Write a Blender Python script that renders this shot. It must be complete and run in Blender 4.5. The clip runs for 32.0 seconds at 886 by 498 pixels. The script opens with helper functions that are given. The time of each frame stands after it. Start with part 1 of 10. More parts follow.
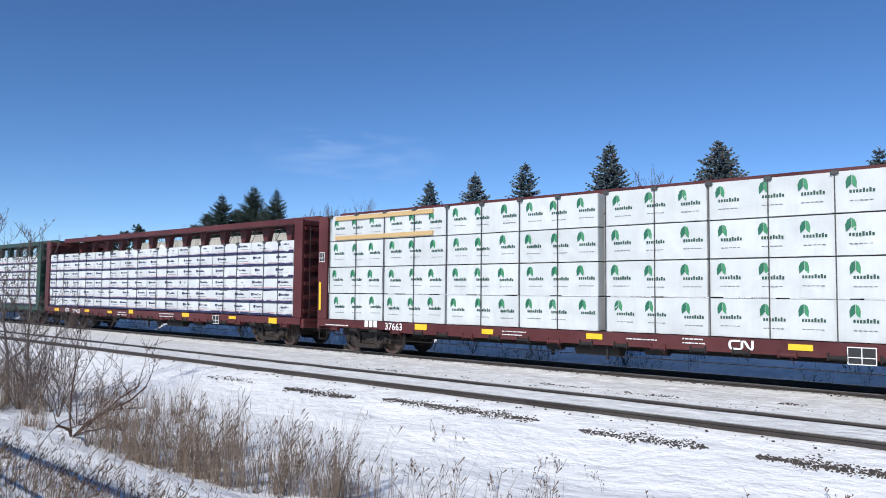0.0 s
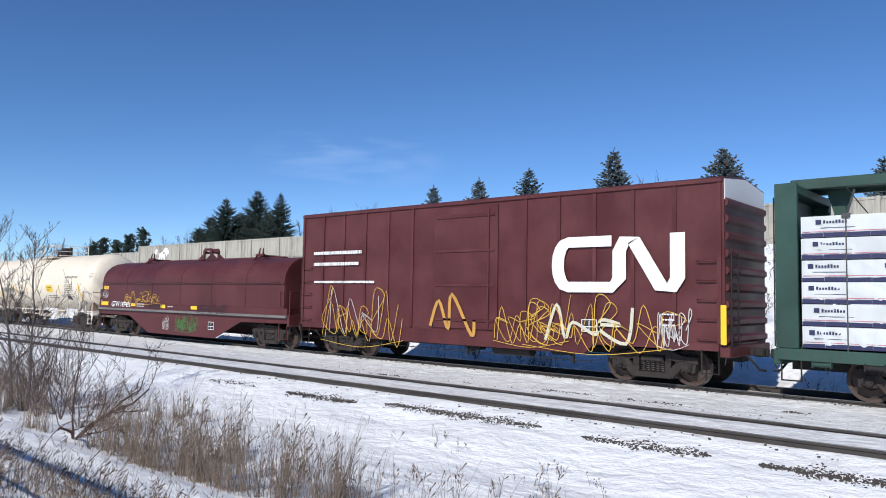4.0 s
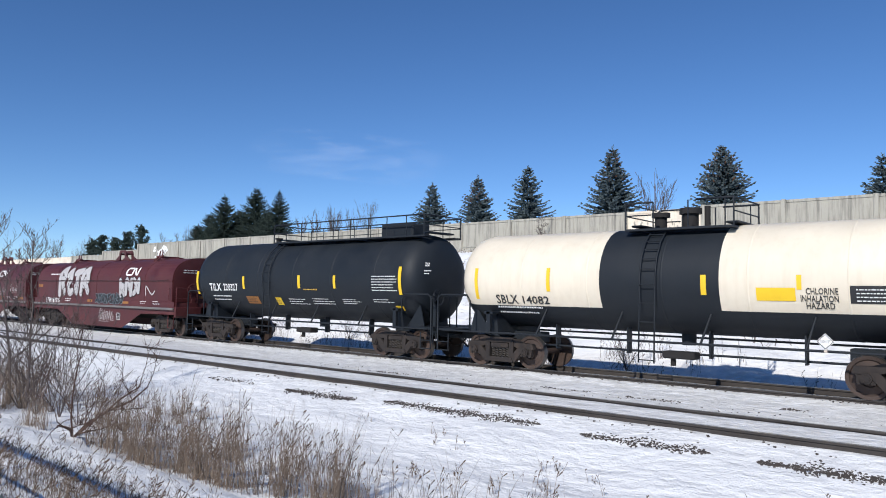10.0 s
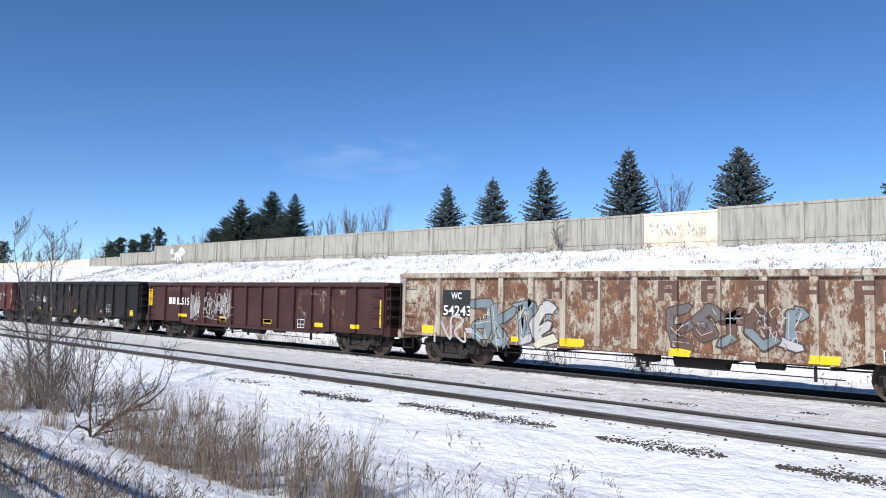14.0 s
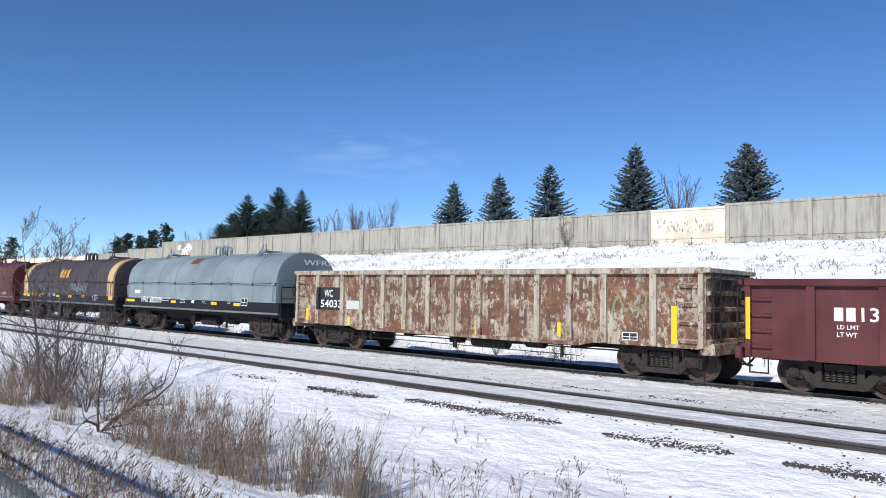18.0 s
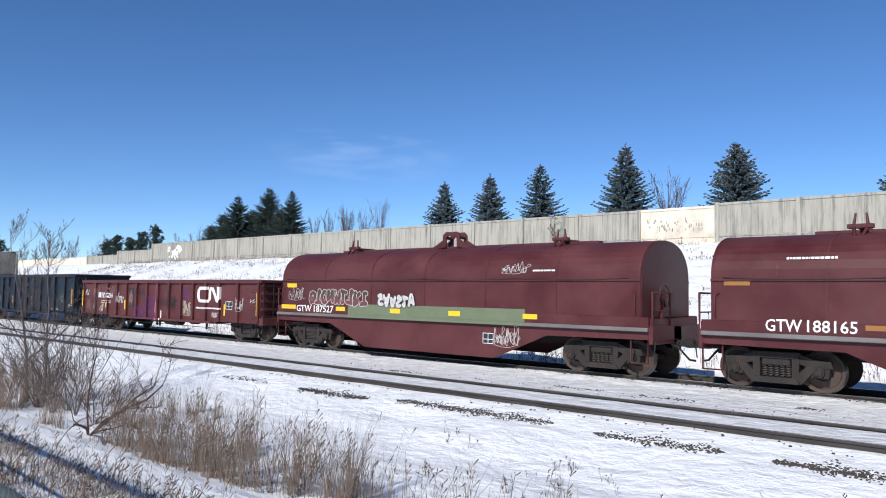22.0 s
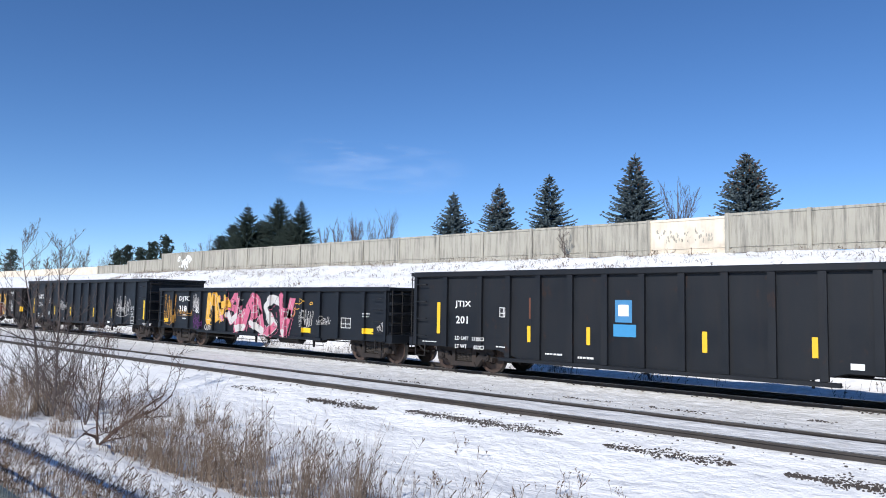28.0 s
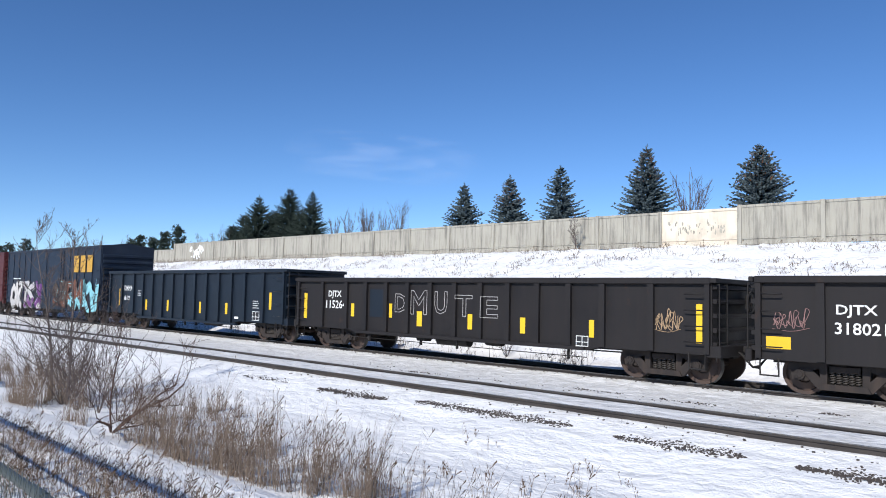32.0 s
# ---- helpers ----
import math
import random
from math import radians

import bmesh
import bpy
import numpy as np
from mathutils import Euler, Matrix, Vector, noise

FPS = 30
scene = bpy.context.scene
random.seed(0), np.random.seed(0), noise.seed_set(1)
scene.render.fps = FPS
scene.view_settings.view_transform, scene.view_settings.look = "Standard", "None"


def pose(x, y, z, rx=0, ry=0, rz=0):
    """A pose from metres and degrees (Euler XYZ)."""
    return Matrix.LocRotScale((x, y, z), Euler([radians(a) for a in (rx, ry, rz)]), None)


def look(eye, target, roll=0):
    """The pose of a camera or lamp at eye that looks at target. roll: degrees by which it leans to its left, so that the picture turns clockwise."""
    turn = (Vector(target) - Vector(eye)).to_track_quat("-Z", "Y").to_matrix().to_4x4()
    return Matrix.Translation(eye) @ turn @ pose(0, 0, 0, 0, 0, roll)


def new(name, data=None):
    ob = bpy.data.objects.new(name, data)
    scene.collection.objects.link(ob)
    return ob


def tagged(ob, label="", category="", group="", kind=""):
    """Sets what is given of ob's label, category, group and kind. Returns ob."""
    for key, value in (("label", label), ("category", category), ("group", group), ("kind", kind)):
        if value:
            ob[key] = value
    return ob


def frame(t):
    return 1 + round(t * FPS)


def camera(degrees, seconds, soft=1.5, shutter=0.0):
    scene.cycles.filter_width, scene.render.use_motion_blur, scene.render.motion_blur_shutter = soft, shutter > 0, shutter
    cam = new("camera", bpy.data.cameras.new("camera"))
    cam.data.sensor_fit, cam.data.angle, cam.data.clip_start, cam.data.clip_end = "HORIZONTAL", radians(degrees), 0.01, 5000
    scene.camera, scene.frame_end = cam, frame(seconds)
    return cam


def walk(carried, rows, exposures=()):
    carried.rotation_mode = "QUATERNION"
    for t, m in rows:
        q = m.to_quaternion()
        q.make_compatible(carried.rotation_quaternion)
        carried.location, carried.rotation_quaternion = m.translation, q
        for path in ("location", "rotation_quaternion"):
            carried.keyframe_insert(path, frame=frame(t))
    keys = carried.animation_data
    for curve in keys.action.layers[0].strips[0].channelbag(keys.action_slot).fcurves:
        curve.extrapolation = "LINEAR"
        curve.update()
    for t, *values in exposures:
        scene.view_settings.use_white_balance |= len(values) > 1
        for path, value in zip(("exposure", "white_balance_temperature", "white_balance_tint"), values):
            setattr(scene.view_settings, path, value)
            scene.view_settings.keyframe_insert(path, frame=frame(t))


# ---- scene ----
import collections

EYE = (0.0, 0.0, 2.03)
cam = camera(62.39, 32.0, soft=1.0, shutter=0.0)
# seconds, heading, tilt and lean in degrees of the held camera
GAZE = [
    (0, 130.10, 3.43, 0.55), (0.5, 130.12, 3.45, 0.57), (1, 130.14, 3.48, 0.61), (1.5, 130.16, 3.50, 0.65),
    (2, 130.21, 3.55, 0.72), (2.5, 130.27, 3.62, 0.82), (3, 130.33, 3.71, 0.93), (3.5, 130.38, 3.83, 1.00),
    (5.5, 130.26, 3.79, 1.05), (6, 130.05, 3.64, 1.08), (6.5, 129.91, 3.52, 1.09), (7, 129.90, 3.46, 1.07),
    (7.5, 130.00, 3.45, 1.03), (8, 130.11, 3.50, 0.99), (8.5, 130.18, 3.58, 0.98), (9, 130.19, 3.65, 0.98),
    (9.5, 130.21, 3.67, 0.99), (10, 130.28, 3.64, 1.00), (10.5, 130.41, 3.58, 1.00), (11, 130.59, 3.52, 1.00),
    (11.5, 130.77, 3.51, 1.00), (12, 130.96, 3.52, 1.00), (12.5, 131.13, 3.56, 1.00), (13, 131.28, 3.62, 1.00),
    (13.5, 131.39, 3.70, 1.02), (14, 131.46, 3.78, 1.05), (14.5, 131.52, 3.85, 1.08), (16.5, 131.62, 3.57, 1.12),
    (17, 131.67, 3.55, 1.15), (17.5, 131.78, 3.52, 1.15), (18, 131.95, 3.48, 1.15), (18.5, 132.14, 3.41, 1.13),
    (19, 132.27, 3.33, 1.09), (19.5, 132.27, 3.24, 1.05), (20, 132.15, 3.16, 1.01), (20.5, 131.93, 3.15, 0.95),
    (21, 131.65, 3.22, 0.91), (21.5, 131.41, 3.37, 0.88), (22, 131.25, 3.54, 0.87), (22.5, 131.24, 3.64, 0.87),
    (23, 131.36, 3.68, 0.88), (23.5, 131.55, 3.70, 0.89), (24, 131.74, 3.74, 0.91), (24.5, 131.91, 3.80, 0.96),
    (25, 132.03, 3.83, 0.98), (25.5, 132.10, 3.86, 0.99), (27.5, 131.88, 4.18, 0.99), (28, 131.96, 4.33, 1.00),
    (28.5, 132.05, 4.38, 1.02), (29, 132.19, 4.27, 1.05), (29.5, 132.40, 4.04, 1.07), (30, 132.66, 3.79, 1.11),
    (30.5, 132.89, 3.60, 1.16), (31, 133.00, 3.53, 1.20), (31.5, 132.95, 3.56, 1.23), (32, 132.78, 3.61, 1.25),
]

def gaze(heading, tilt, lean):
    h, p = radians(heading), radians(tilt)
    way = Vector((math.cos(h) * math.cos(p), math.sin(h) * math.cos(p), math.sin(p)))
    return look(EYE, Vector(EYE) + way, lean)


# the clip's camera stops down a little for the white cars
LIGHT = [(0, -0.10), (3, -0.10), (5.5, -0.06), (7, -0.32), (8, -0.25), (9, -0.24), (10.5, -0.10), (13, 0.02), (17, -0.04), (20, -0.02), (25, -0.04), (29, 0.0), (32, 0.0)]
walk(cam, [(t, gaze(h, p, r)) for t, h, p, r in GAZE], [(t, e, 6300, 10) for t, e in LIGHT])

# seconds and metres that the train has run
RUN = [(0, 0.00), (2, 30.48), (3.5, 53.48), (5.5, 84.14), (7, 107.18), (9, 137.87), (11, 168.62), (13, 199.34), (14.5, 222.37), (16.5, 253.03), (18, 276.03), (20, 306.63), (22, 337.15), (24, 367.98), (25.5, 391.13), (27.5, 421.79), (29, 444.60), (30.5, 467.28), (32, 490.47)]

# ---- world and sun ----
TO_SUN = Vector((0.32, -1.42, 1.0)).normalized()
world = bpy.data.worlds.new("winter_sky")
scene.world = world
world.use_nodes = True
wn = world.node_tree.nodes
sky = wn.new("ShaderNodeTexSky")
sky.sky_type, sky.sun_disc = "NISHITA", False
sky.sun_elevation = math.asin(TO_SUN.z)
sky.sun_rotation = math.atan2(TO_SUN.x, TO_SUN.y)
sky.air_density, sky.dust_density, sky.ozone_density = 0.62, 0.0, 2.2
wn["Background"].inputs["Strength"].default_value = 0.132
deep = wn.new("ShaderNodeHueSaturation")
deep.inputs["Saturation"].default_value = 1.13
deep.inputs["Hue"].default_value = 0.503
tint = wn.new("ShaderNodeMix")
tint.data_type, tint.blend_type = "RGBA", "MULTIPLY"
tint.inputs[0].default_value = 1.0
tint.inputs[7].default_value = (0.90, 0.97, 1.035, 1)
world.node_tree.links.new(sky.outputs[0], tint.inputs[6])
world.node_tree.links.new(tint.outputs[2], deep.inputs["Color"])
world.node_tree.links.new(deep.outputs[0], wn["Background"].inputs["Color"])
sun = new("sun", bpy.data.lights.new("sun", "SUN"))
sun.data.energy, sun.data.angle, sun.data.color = 4.7, radians(0.55), (1.0, 0.95, 0.87)
sun.matrix_world = look(TO_SUN * 200, (0, 0, 0))
scene.view_settings.exposure = -0.05

# ---- materials ----
MATS = {}


def nodes_of(name):
    m = bpy.data.materials.new(name)
    m.use_nodes = True
    n, l = m.node_tree.nodes, m.node_tree.links
    return m, n, l, n["Principled BSDF"]


def coords(n, l, scale=(1, 1, 1), shift=True):
    """Object coordinates in metres, moved by a random amount for each object."""
    tc = n.new("ShaderNodeTexCoord")
    mp = n.new("ShaderNodeMapping")
    mp.inputs["Scale"].default_value = scale
    if shift:
        oi = n.new("ShaderNodeObjectInfo")
        ad = n.new("ShaderNodeVectorMath")
        ad.operation = "MULTIPLY_ADD"
        ad.inputs[1].default_value = (37, 53, 29)
        l.new(oi.outputs["Random"], ad.inputs[0])
        l.new(tc.outputs["Object"], ad.inputs[2])
        l.new(ad.outputs[0], mp.inputs["Vector"])
    else:
        l.new(tc.outputs["Object"], mp.inputs["Vector"])
    return mp


def noise_of(n, l, mp, scale, detail=4.0, rough=0.6):
    t = n.new("ShaderNodeTexNoise")
    t.inputs["Scale"].default_value, t.inputs["Detail"].default_value, t.inputs["Roughness"].default_value = scale, detail, rough
    l.new(mp.outputs[0], t.inputs["Vector"])
    return t


def ramp_of(n, l, src, a, b, ca=(0, 0, 0, 1), cb=(1, 1, 1, 1)):
    r = n.new("ShaderNodeValToRGB")
    r.color_ramp.elements[0].position, r.color_ramp.elements[1].position = a, b
    r.color_ramp.elements[0].color, r.color_ramp.elements[1].color = ca, cb
    l.new(src, r.inputs[0])
    return r


def mix_of(n, l, fac, a, b):
    m = n.new("ShaderNodeMix")
    m.data_type = "RGBA"
    if isinstance(fac, float):
        m.inputs[0].default_value = fac
    else:
        l.new(fac, m.inputs[0])
    for v, k in ((a, 6), (b, 7)):
        if isinstance(v, tuple):
            m.inputs[k].default_value = (*v[:3], 1)
        else:
            l.new(v, m.inputs[k])
    return m.outputs[2]


def bump_of(n, l, bsdf, src, strength, dist):
    b = n.new("ShaderNodeBump")
    b.inputs["Strength"].default_value, b.inputs["Distance"].default_value = strength, dist
    l.new(src, b.inputs["Height"])
    l.new(b.outputs[0], bsdf.inputs["Normal"])


def paint(name, color, rough=0.5, dirt=(0.16, 0.13, 0.10), dirty=0.35, rust=0.0, rust_color=(0.22, 0.085, 0.035), metal=0.0, bump=0.15, speck=1.5, fade=0.18):
    """Painted or bare steel with a broad fade, grime that runs down in streaks, specks and patches of rust."""
    if name in MATS:
        return MATS[name]
    m, n, l, p = nodes_of(name)
    mp = coords(n, l)
    broad = noise_of(n, l, mp, 0.7, 4)
    ms = coords(n, l, (3.2, 3.2, 0.35))
    streak = noise_of(n, l, ms, 1.6, 5, 0.65)
    fine = noise_of(n, l, mp, 22.0, 3)
    light = tuple(min(1, c * (1 + fade) + 0.067 * fade) for c in color)
    dark = tuple(c * (1 - fade) for c in color)
    base = mix_of(n, l, ramp_of(n, l, broad.outputs[0], 0.35, 0.68).outputs[0], dark, light)
    f1 = n.new("ShaderNodeMath")
    f1.operation = "MULTIPLY"
    l.new(ramp_of(n, l, streak.outputs[0], 0.46, 0.78).outputs[0], f1.inputs[0])
    f1.inputs[1].default_value = dirty
    col = mix_of(n, l, f1.outputs[0], base, dirt)
    if rust > 0:
        mr = coords(n, l, (1.3, 1.3, 0.75))
        spots = noise_of(n, l, mr, speck, 8, 0.72)
        cut = 0.72 - 0.34 * rust
        mask = ramp_of(n, l, spots.outputs[0], cut - 0.03, cut + 0.07)
        tone = mix_of(n, l, fine.outputs[0], tuple(c * 0.45 for c in rust_color), rust_color)
        col = mix_of(n, l, mask.outputs[0], col, tone)
    l.new(col, p.inputs["Base Color"])
    rr = ramp_of(n, l, broad.outputs[0], 0.3, 0.7, (rough - 0.1,) * 3 + (1,), (min(1, rough + 0.15),) * 3 + (1,))
    l.new(rr.outputs[0], p.inputs["Roughness"])
    p.inputs["Metallic"].default_value = metal
    p.inputs["Specular IOR Level"].default_value = 0.32
    bump_of(n, l, p, broad.outputs[0] if bump > 0.3 else fine.outputs[0], bump, 0.01)
    MATS[name] = m
    return m


def plain(name, color, rough=0.6, metal=0.0, vary=0.15, scale=6.0):
    if name in MATS:
        return MATS[name]
    m, n, l, p = nodes_of(name)
    mp = coords(n, l)
    t = noise_of(n, l, mp, scale, 5)
    f = noise_of(n, l, mp, scale * 9, 3)
    a = tuple(c * (1 - vary) for c in color)
    b = tuple(min(1, c * (1 + vary)) for c in color)
    l.new(mix_of(n, l, t.outputs[0], a, b), p.inputs["Base Color"])
    p.inputs["Roughness"].default_value, p.inputs["Metallic"].default_value = rough, metal
    bump_of(n, l, p, f.outputs[0], 0.2, 0.006)
    MATS[name] = m
    return m


def snow_material():
    m, n, l, p = nodes_of("snow")
    mp = coords(n, l, shift=False)
    big = noise_of(n, l, mp, 0.55, 5)
    mid = noise_of(n, l, mp, 3.1, 6, 0.62)
    mw = coords(n, l, (0.8, 1.7, 1), shift=False)
    drift = noise_of(n, l, mw, 1.3, 5, 0.55)
    grit = noise_of(n, l, mp, 42.0, 4, 0.7)
    base = mix_of(n, l, ramp_of(n, l, big.outputs[0], 0.35, 0.7).outputs[0], (0.85, 0.853, 0.857), (0.92, 0.92, 0.917))
    # dirty grey snow and cinders between and beside the tracks, with painted shade behind
    tc = n.new("ShaderNodeTexCoord")
    sep = n.new("ShaderNodeSeparateXYZ")
    l.new(tc.outputs["Object"], sep.inputs[0])
    lo = n.new("ShaderNodeMapRange")
    lo.inputs[1].default_value, lo.inputs[2].default_value = 10.9, 12.2
    l.new(sep.outputs[1], lo.inputs[0])
    # carried out past the main track to paint the train's shadow darker
    hi = n.new("ShaderNodeMapRange")
    hi.inputs[1].default_value, hi.inputs[2].default_value = 23.5, 20.5
    l.new(sep.outputs[1], hi.inputs[0])
    mu = n.new("ShaderNodeMath")
    mu.operation = "MULTIPLY"
    l.new(lo.outputs[0], mu.inputs[0])
    l.new(hi.outputs[0], mu.inputs[1])
    mu2 = n.new("ShaderNodeMath")
    mu2.operation = "MULTIPLY"
    l.new(mu.outputs[0], mu2.inputs[0])
    l.new(ramp_of(n, l, mid.outputs[0], 0.30, 0.70).outputs[0], mu2.inputs[1])
    col = mix_of(n, l, mu2.outputs[0], base, (0.63, 0.622, 0.61))
    mu3 = n.new("ShaderNodeMath")
    mu3.operation = "MULTIPLY"
    l.new(mu.outputs[0], mu3.inputs[0])
    l.new(ramp_of(n, l, grit.outputs[0], 0.63, 0.70).outputs[0], mu3.inputs[1])
    col = mix_of(n, l, mu3.outputs[0], col, (0.20, 0.19, 0.18))
    # the main track's cinders, kept open by the trains, plus painted shadow beyond them
    near_ = n.new("ShaderNodeMapRange")
    near_.inputs[1].default_value, near_.inputs[2].default_value = 17.52, 17.72
    l.new(sep.outputs[1], near_.inputs[0])
    # run on behind the track to deepen the train's shadow in the colour
    far_ = n.new("ShaderNodeMapRange")
    far_.inputs[1].default_value, far_.inputs[2].default_value = 23.2, 20.8
    l.new(sep.outputs[1], far_.inputs[0])
    bed_shade = n.new("ShaderNodeMath")
    bed_shade.operation = "MULTIPLY"
    l.new(near_.outputs[0], bed_shade.inputs[0])
    l.new(far_.outputs[0], bed_shade.inputs[1])
    bed_shade2 = n.new("ShaderNodeMath")
    bed_shade2.operation = "MULTIPLY"
    l.new(bed_shade.outputs[0], bed_shade2.inputs[0])
    l.new(ramp_of(n, l, mid.outputs[0], 0.72, 0.56).outputs[0], bed_shade2.inputs[1])
    col = mix_of(n, l, bed_shade2.outputs[0], col, (0.075, 0.07, 0.068))
    # painted shade: ditch snow behind the main track darkened, its blue shadow muted
    ditch_a = n.new("ShaderNodeMapRange")
    ditch_a.inputs[1].default_value, ditch_a.inputs[2].default_value = 18.2, 19.4
    l.new(sep.outputs[1], ditch_a.inputs[0])
    ditch_b = n.new("ShaderNodeMapRange")
    ditch_b.inputs[1].default_value, ditch_b.inputs[2].default_value = 25.5, 23.0
    l.new(sep.outputs[1], ditch_b.inputs[0])
    ditch_shade = n.new("ShaderNodeMath")
    ditch_shade.operation = "MULTIPLY"
    l.new(ditch_a.outputs[0], ditch_shade.inputs[0])
    l.new(ditch_b.outputs[0], ditch_shade.inputs[1])
    ditch_shade2 = n.new("ShaderNodeMath")
    ditch_shade2.operation = "MULTIPLY"
    l.new(ditch_shade.outputs[0], ditch_shade2.inputs[0])
    l.new(ramp_of(n, l, mid.outputs[0], 0.22, 0.54).outputs[0], ditch_shade2.inputs[1])
    col = mix_of(n, l, ditch_shade2.outputs[0], col, (0.37, 0.325, 0.27))
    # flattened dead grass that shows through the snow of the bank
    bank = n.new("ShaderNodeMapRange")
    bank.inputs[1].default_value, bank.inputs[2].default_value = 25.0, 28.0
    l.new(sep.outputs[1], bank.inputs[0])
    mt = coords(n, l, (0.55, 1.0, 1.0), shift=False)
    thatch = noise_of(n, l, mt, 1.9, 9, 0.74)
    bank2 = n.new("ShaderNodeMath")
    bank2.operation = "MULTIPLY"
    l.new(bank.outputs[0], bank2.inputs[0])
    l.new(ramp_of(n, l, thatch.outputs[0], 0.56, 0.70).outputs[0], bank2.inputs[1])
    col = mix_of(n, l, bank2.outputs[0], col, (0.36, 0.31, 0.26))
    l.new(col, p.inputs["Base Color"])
    p.inputs["Roughness"].default_value = 0.62
    p.inputs["Specular IOR Level"].default_value = 0.3
    add = n.new("ShaderNodeMath")
    add.operation = "ADD"
    l.new(mid.outputs[0], add.inputs[0])
    l.new(drift.outputs[0], add.inputs[1])
    mc = coords(n, l, (1.0, 1.5, 1), shift=False)
    crust = noise_of(n, l, mc, 2.4, 4, 0.55)
    add2 = n.new("ShaderNodeMath")
    add2.operation = "MULTIPLY_ADD"
    add2.inputs[1].default_value = 0.9
    l.new(crust.outputs[0], add2.inputs[0])
    l.new(add.outputs[0], add2.inputs[2])
    bump_of(n, l, p, add2.outputs[0], 0.75, 0.09)
    MATS["snow"] = m
    return m


def concrete_material():
    m, n, l, p = nodes_of("concrete")
    mp = coords(n, l)
    broad = noise_of(n, l, mp, 0.5, 4)
    ms = coords(n, l, (2.2, 2.2, 0.16))
    streak = noise_of(n, l, ms, 1.5, 6, 0.7)
    fine = noise_of(n, l, mp, 14, 4)
    base = mix_of(n, l, broad.outputs[0], (0.33, 0.31, 0.262), (0.43, 0.41, 0.35))
    col = mix_of(n, l, ramp_of(n, l, streak.outputs[0], 0.47, 0.70).outputs[0], base, (0.15, 0.142, 0.125))
    mk = coords(n, l, (5.0, 5.0, 0.10))
    drip = noise_of(n, l, mk, 1.8, 4, 0.6)
    col = mix_of(n, l, ramp_of(n, l, drip.outputs[0], 0.63, 0.76).outputs[0], col, (0.12, 0.113, 0.10))
    l.new(col, p.inputs["Base Color"])
    p.inputs["Roughness"].default_value = 0.9
    bump_of(n, l, p, fine.outputs[0], 0.3, 0.01)
    MATS["concrete"] = m
    return m


SNOW, CONCRETE = snow_material(), concrete_material()
CREAM_WALL = paint("cream_patch", (0.66, 0.58, 0.47), 0.85, dirty=0.25)
RAIL = paint("rail_steel", (0.040, 0.034, 0.031), 0.75, dirt=(0.075, 0.062, 0.054), dirty=0.5, metal=0.0)
RAIL_TOP = plain("rail_head", (0.32, 0.31, 0.30), 0.35, 0.9)
STONE = plain("ballast", (0.062, 0.052, 0.047), 0.9, 0, 0.45, 9)
TIE = plain("creosoted_tie", (0.06, 0.045, 0.035), 0.9)
BROWN = paint("oxide_brown", (0.082, 0.0165, 0.0175), 0.5, dirt=(0.06, 0.024, 0.022), dirty=0.40, rust=0.05)
BROWN_OLD = paint("faded_brown", (0.050, 0.017, 0.0145), 0.65, dirt=(0.035, 0.022, 0.018), dirty=0.7, rust=0.28, rust_color=(0.13, 0.05, 0.025))
OXIDE = paint("gondola_red", (0.092, 0.020, 0.020), 0.5, dirt=(0.06, 0.028, 0.024), dirty=0.55, rust=0.14)
GREEN = paint("dark_green", (0.018, 0.055, 0.042), 0.5, dirt=(0.05, 0.05, 0.04), dirty=0.5, rust=0.12)
BLACK = paint("black_paint", (0.0062, 0.0088, 0.0135), 0.5, dirt=(0.012, 0.0135, 0.017), dirty=0.40, rust=0.06, fade=0.06)
BLACK_RUSTY = paint("black_rusted", (0.0070, 0.0092, 0.0132), 0.55, dirt=(0.018, 0.0155, 0.0155), dirty=0.5, rust=0.26, rust_color=(0.042, 0.021, 0.014), fade=0.06)
BROWN_BLACK = paint("brown_black", (0.0125, 0.0108, 0.0115), 0.65, dirt=(0.020, 0.016, 0.0155), dirty=0.7, rust=0.22, rust_color=(0.045, 0.025, 0.017), fade=0.07)
BLUE_BLACK = paint("blue_black", (0.0060, 0.0120, 0.0215), 0.5, dirt=(0.011, 0.015, 0.021), dirty=0.35, fade=0.05)
NAVY = paint("navy_blue", (0.007, 0.016, 0.034), 0.55, dirt=(0.02, 0.024, 0.03), dirty=0.4)
WHITE_TANK = paint("tank_white", (0.735, 0.655, 0.525), 0.40, dirt=(0.52, 0.40, 0.26), dirty=0.22, rust=0.0, bump=0.04, fade=0.05)
TANK_TRIM = paint("tank_trim", (0.68, 0.62, 0.53), 0.55, dirt=(0.36, 0.22, 0.13), dirty=0.6, rust=0.28, rust_color=(0.24, 0.11, 0.055), speck=2.4)
TANK_BLACK = paint("tank_black", (0.0105, 0.0142, 0.0195), 0.58, dirt=(0.018, 0.020, 0.023), dirty=0.35, bump=0.05, fade=0.06)


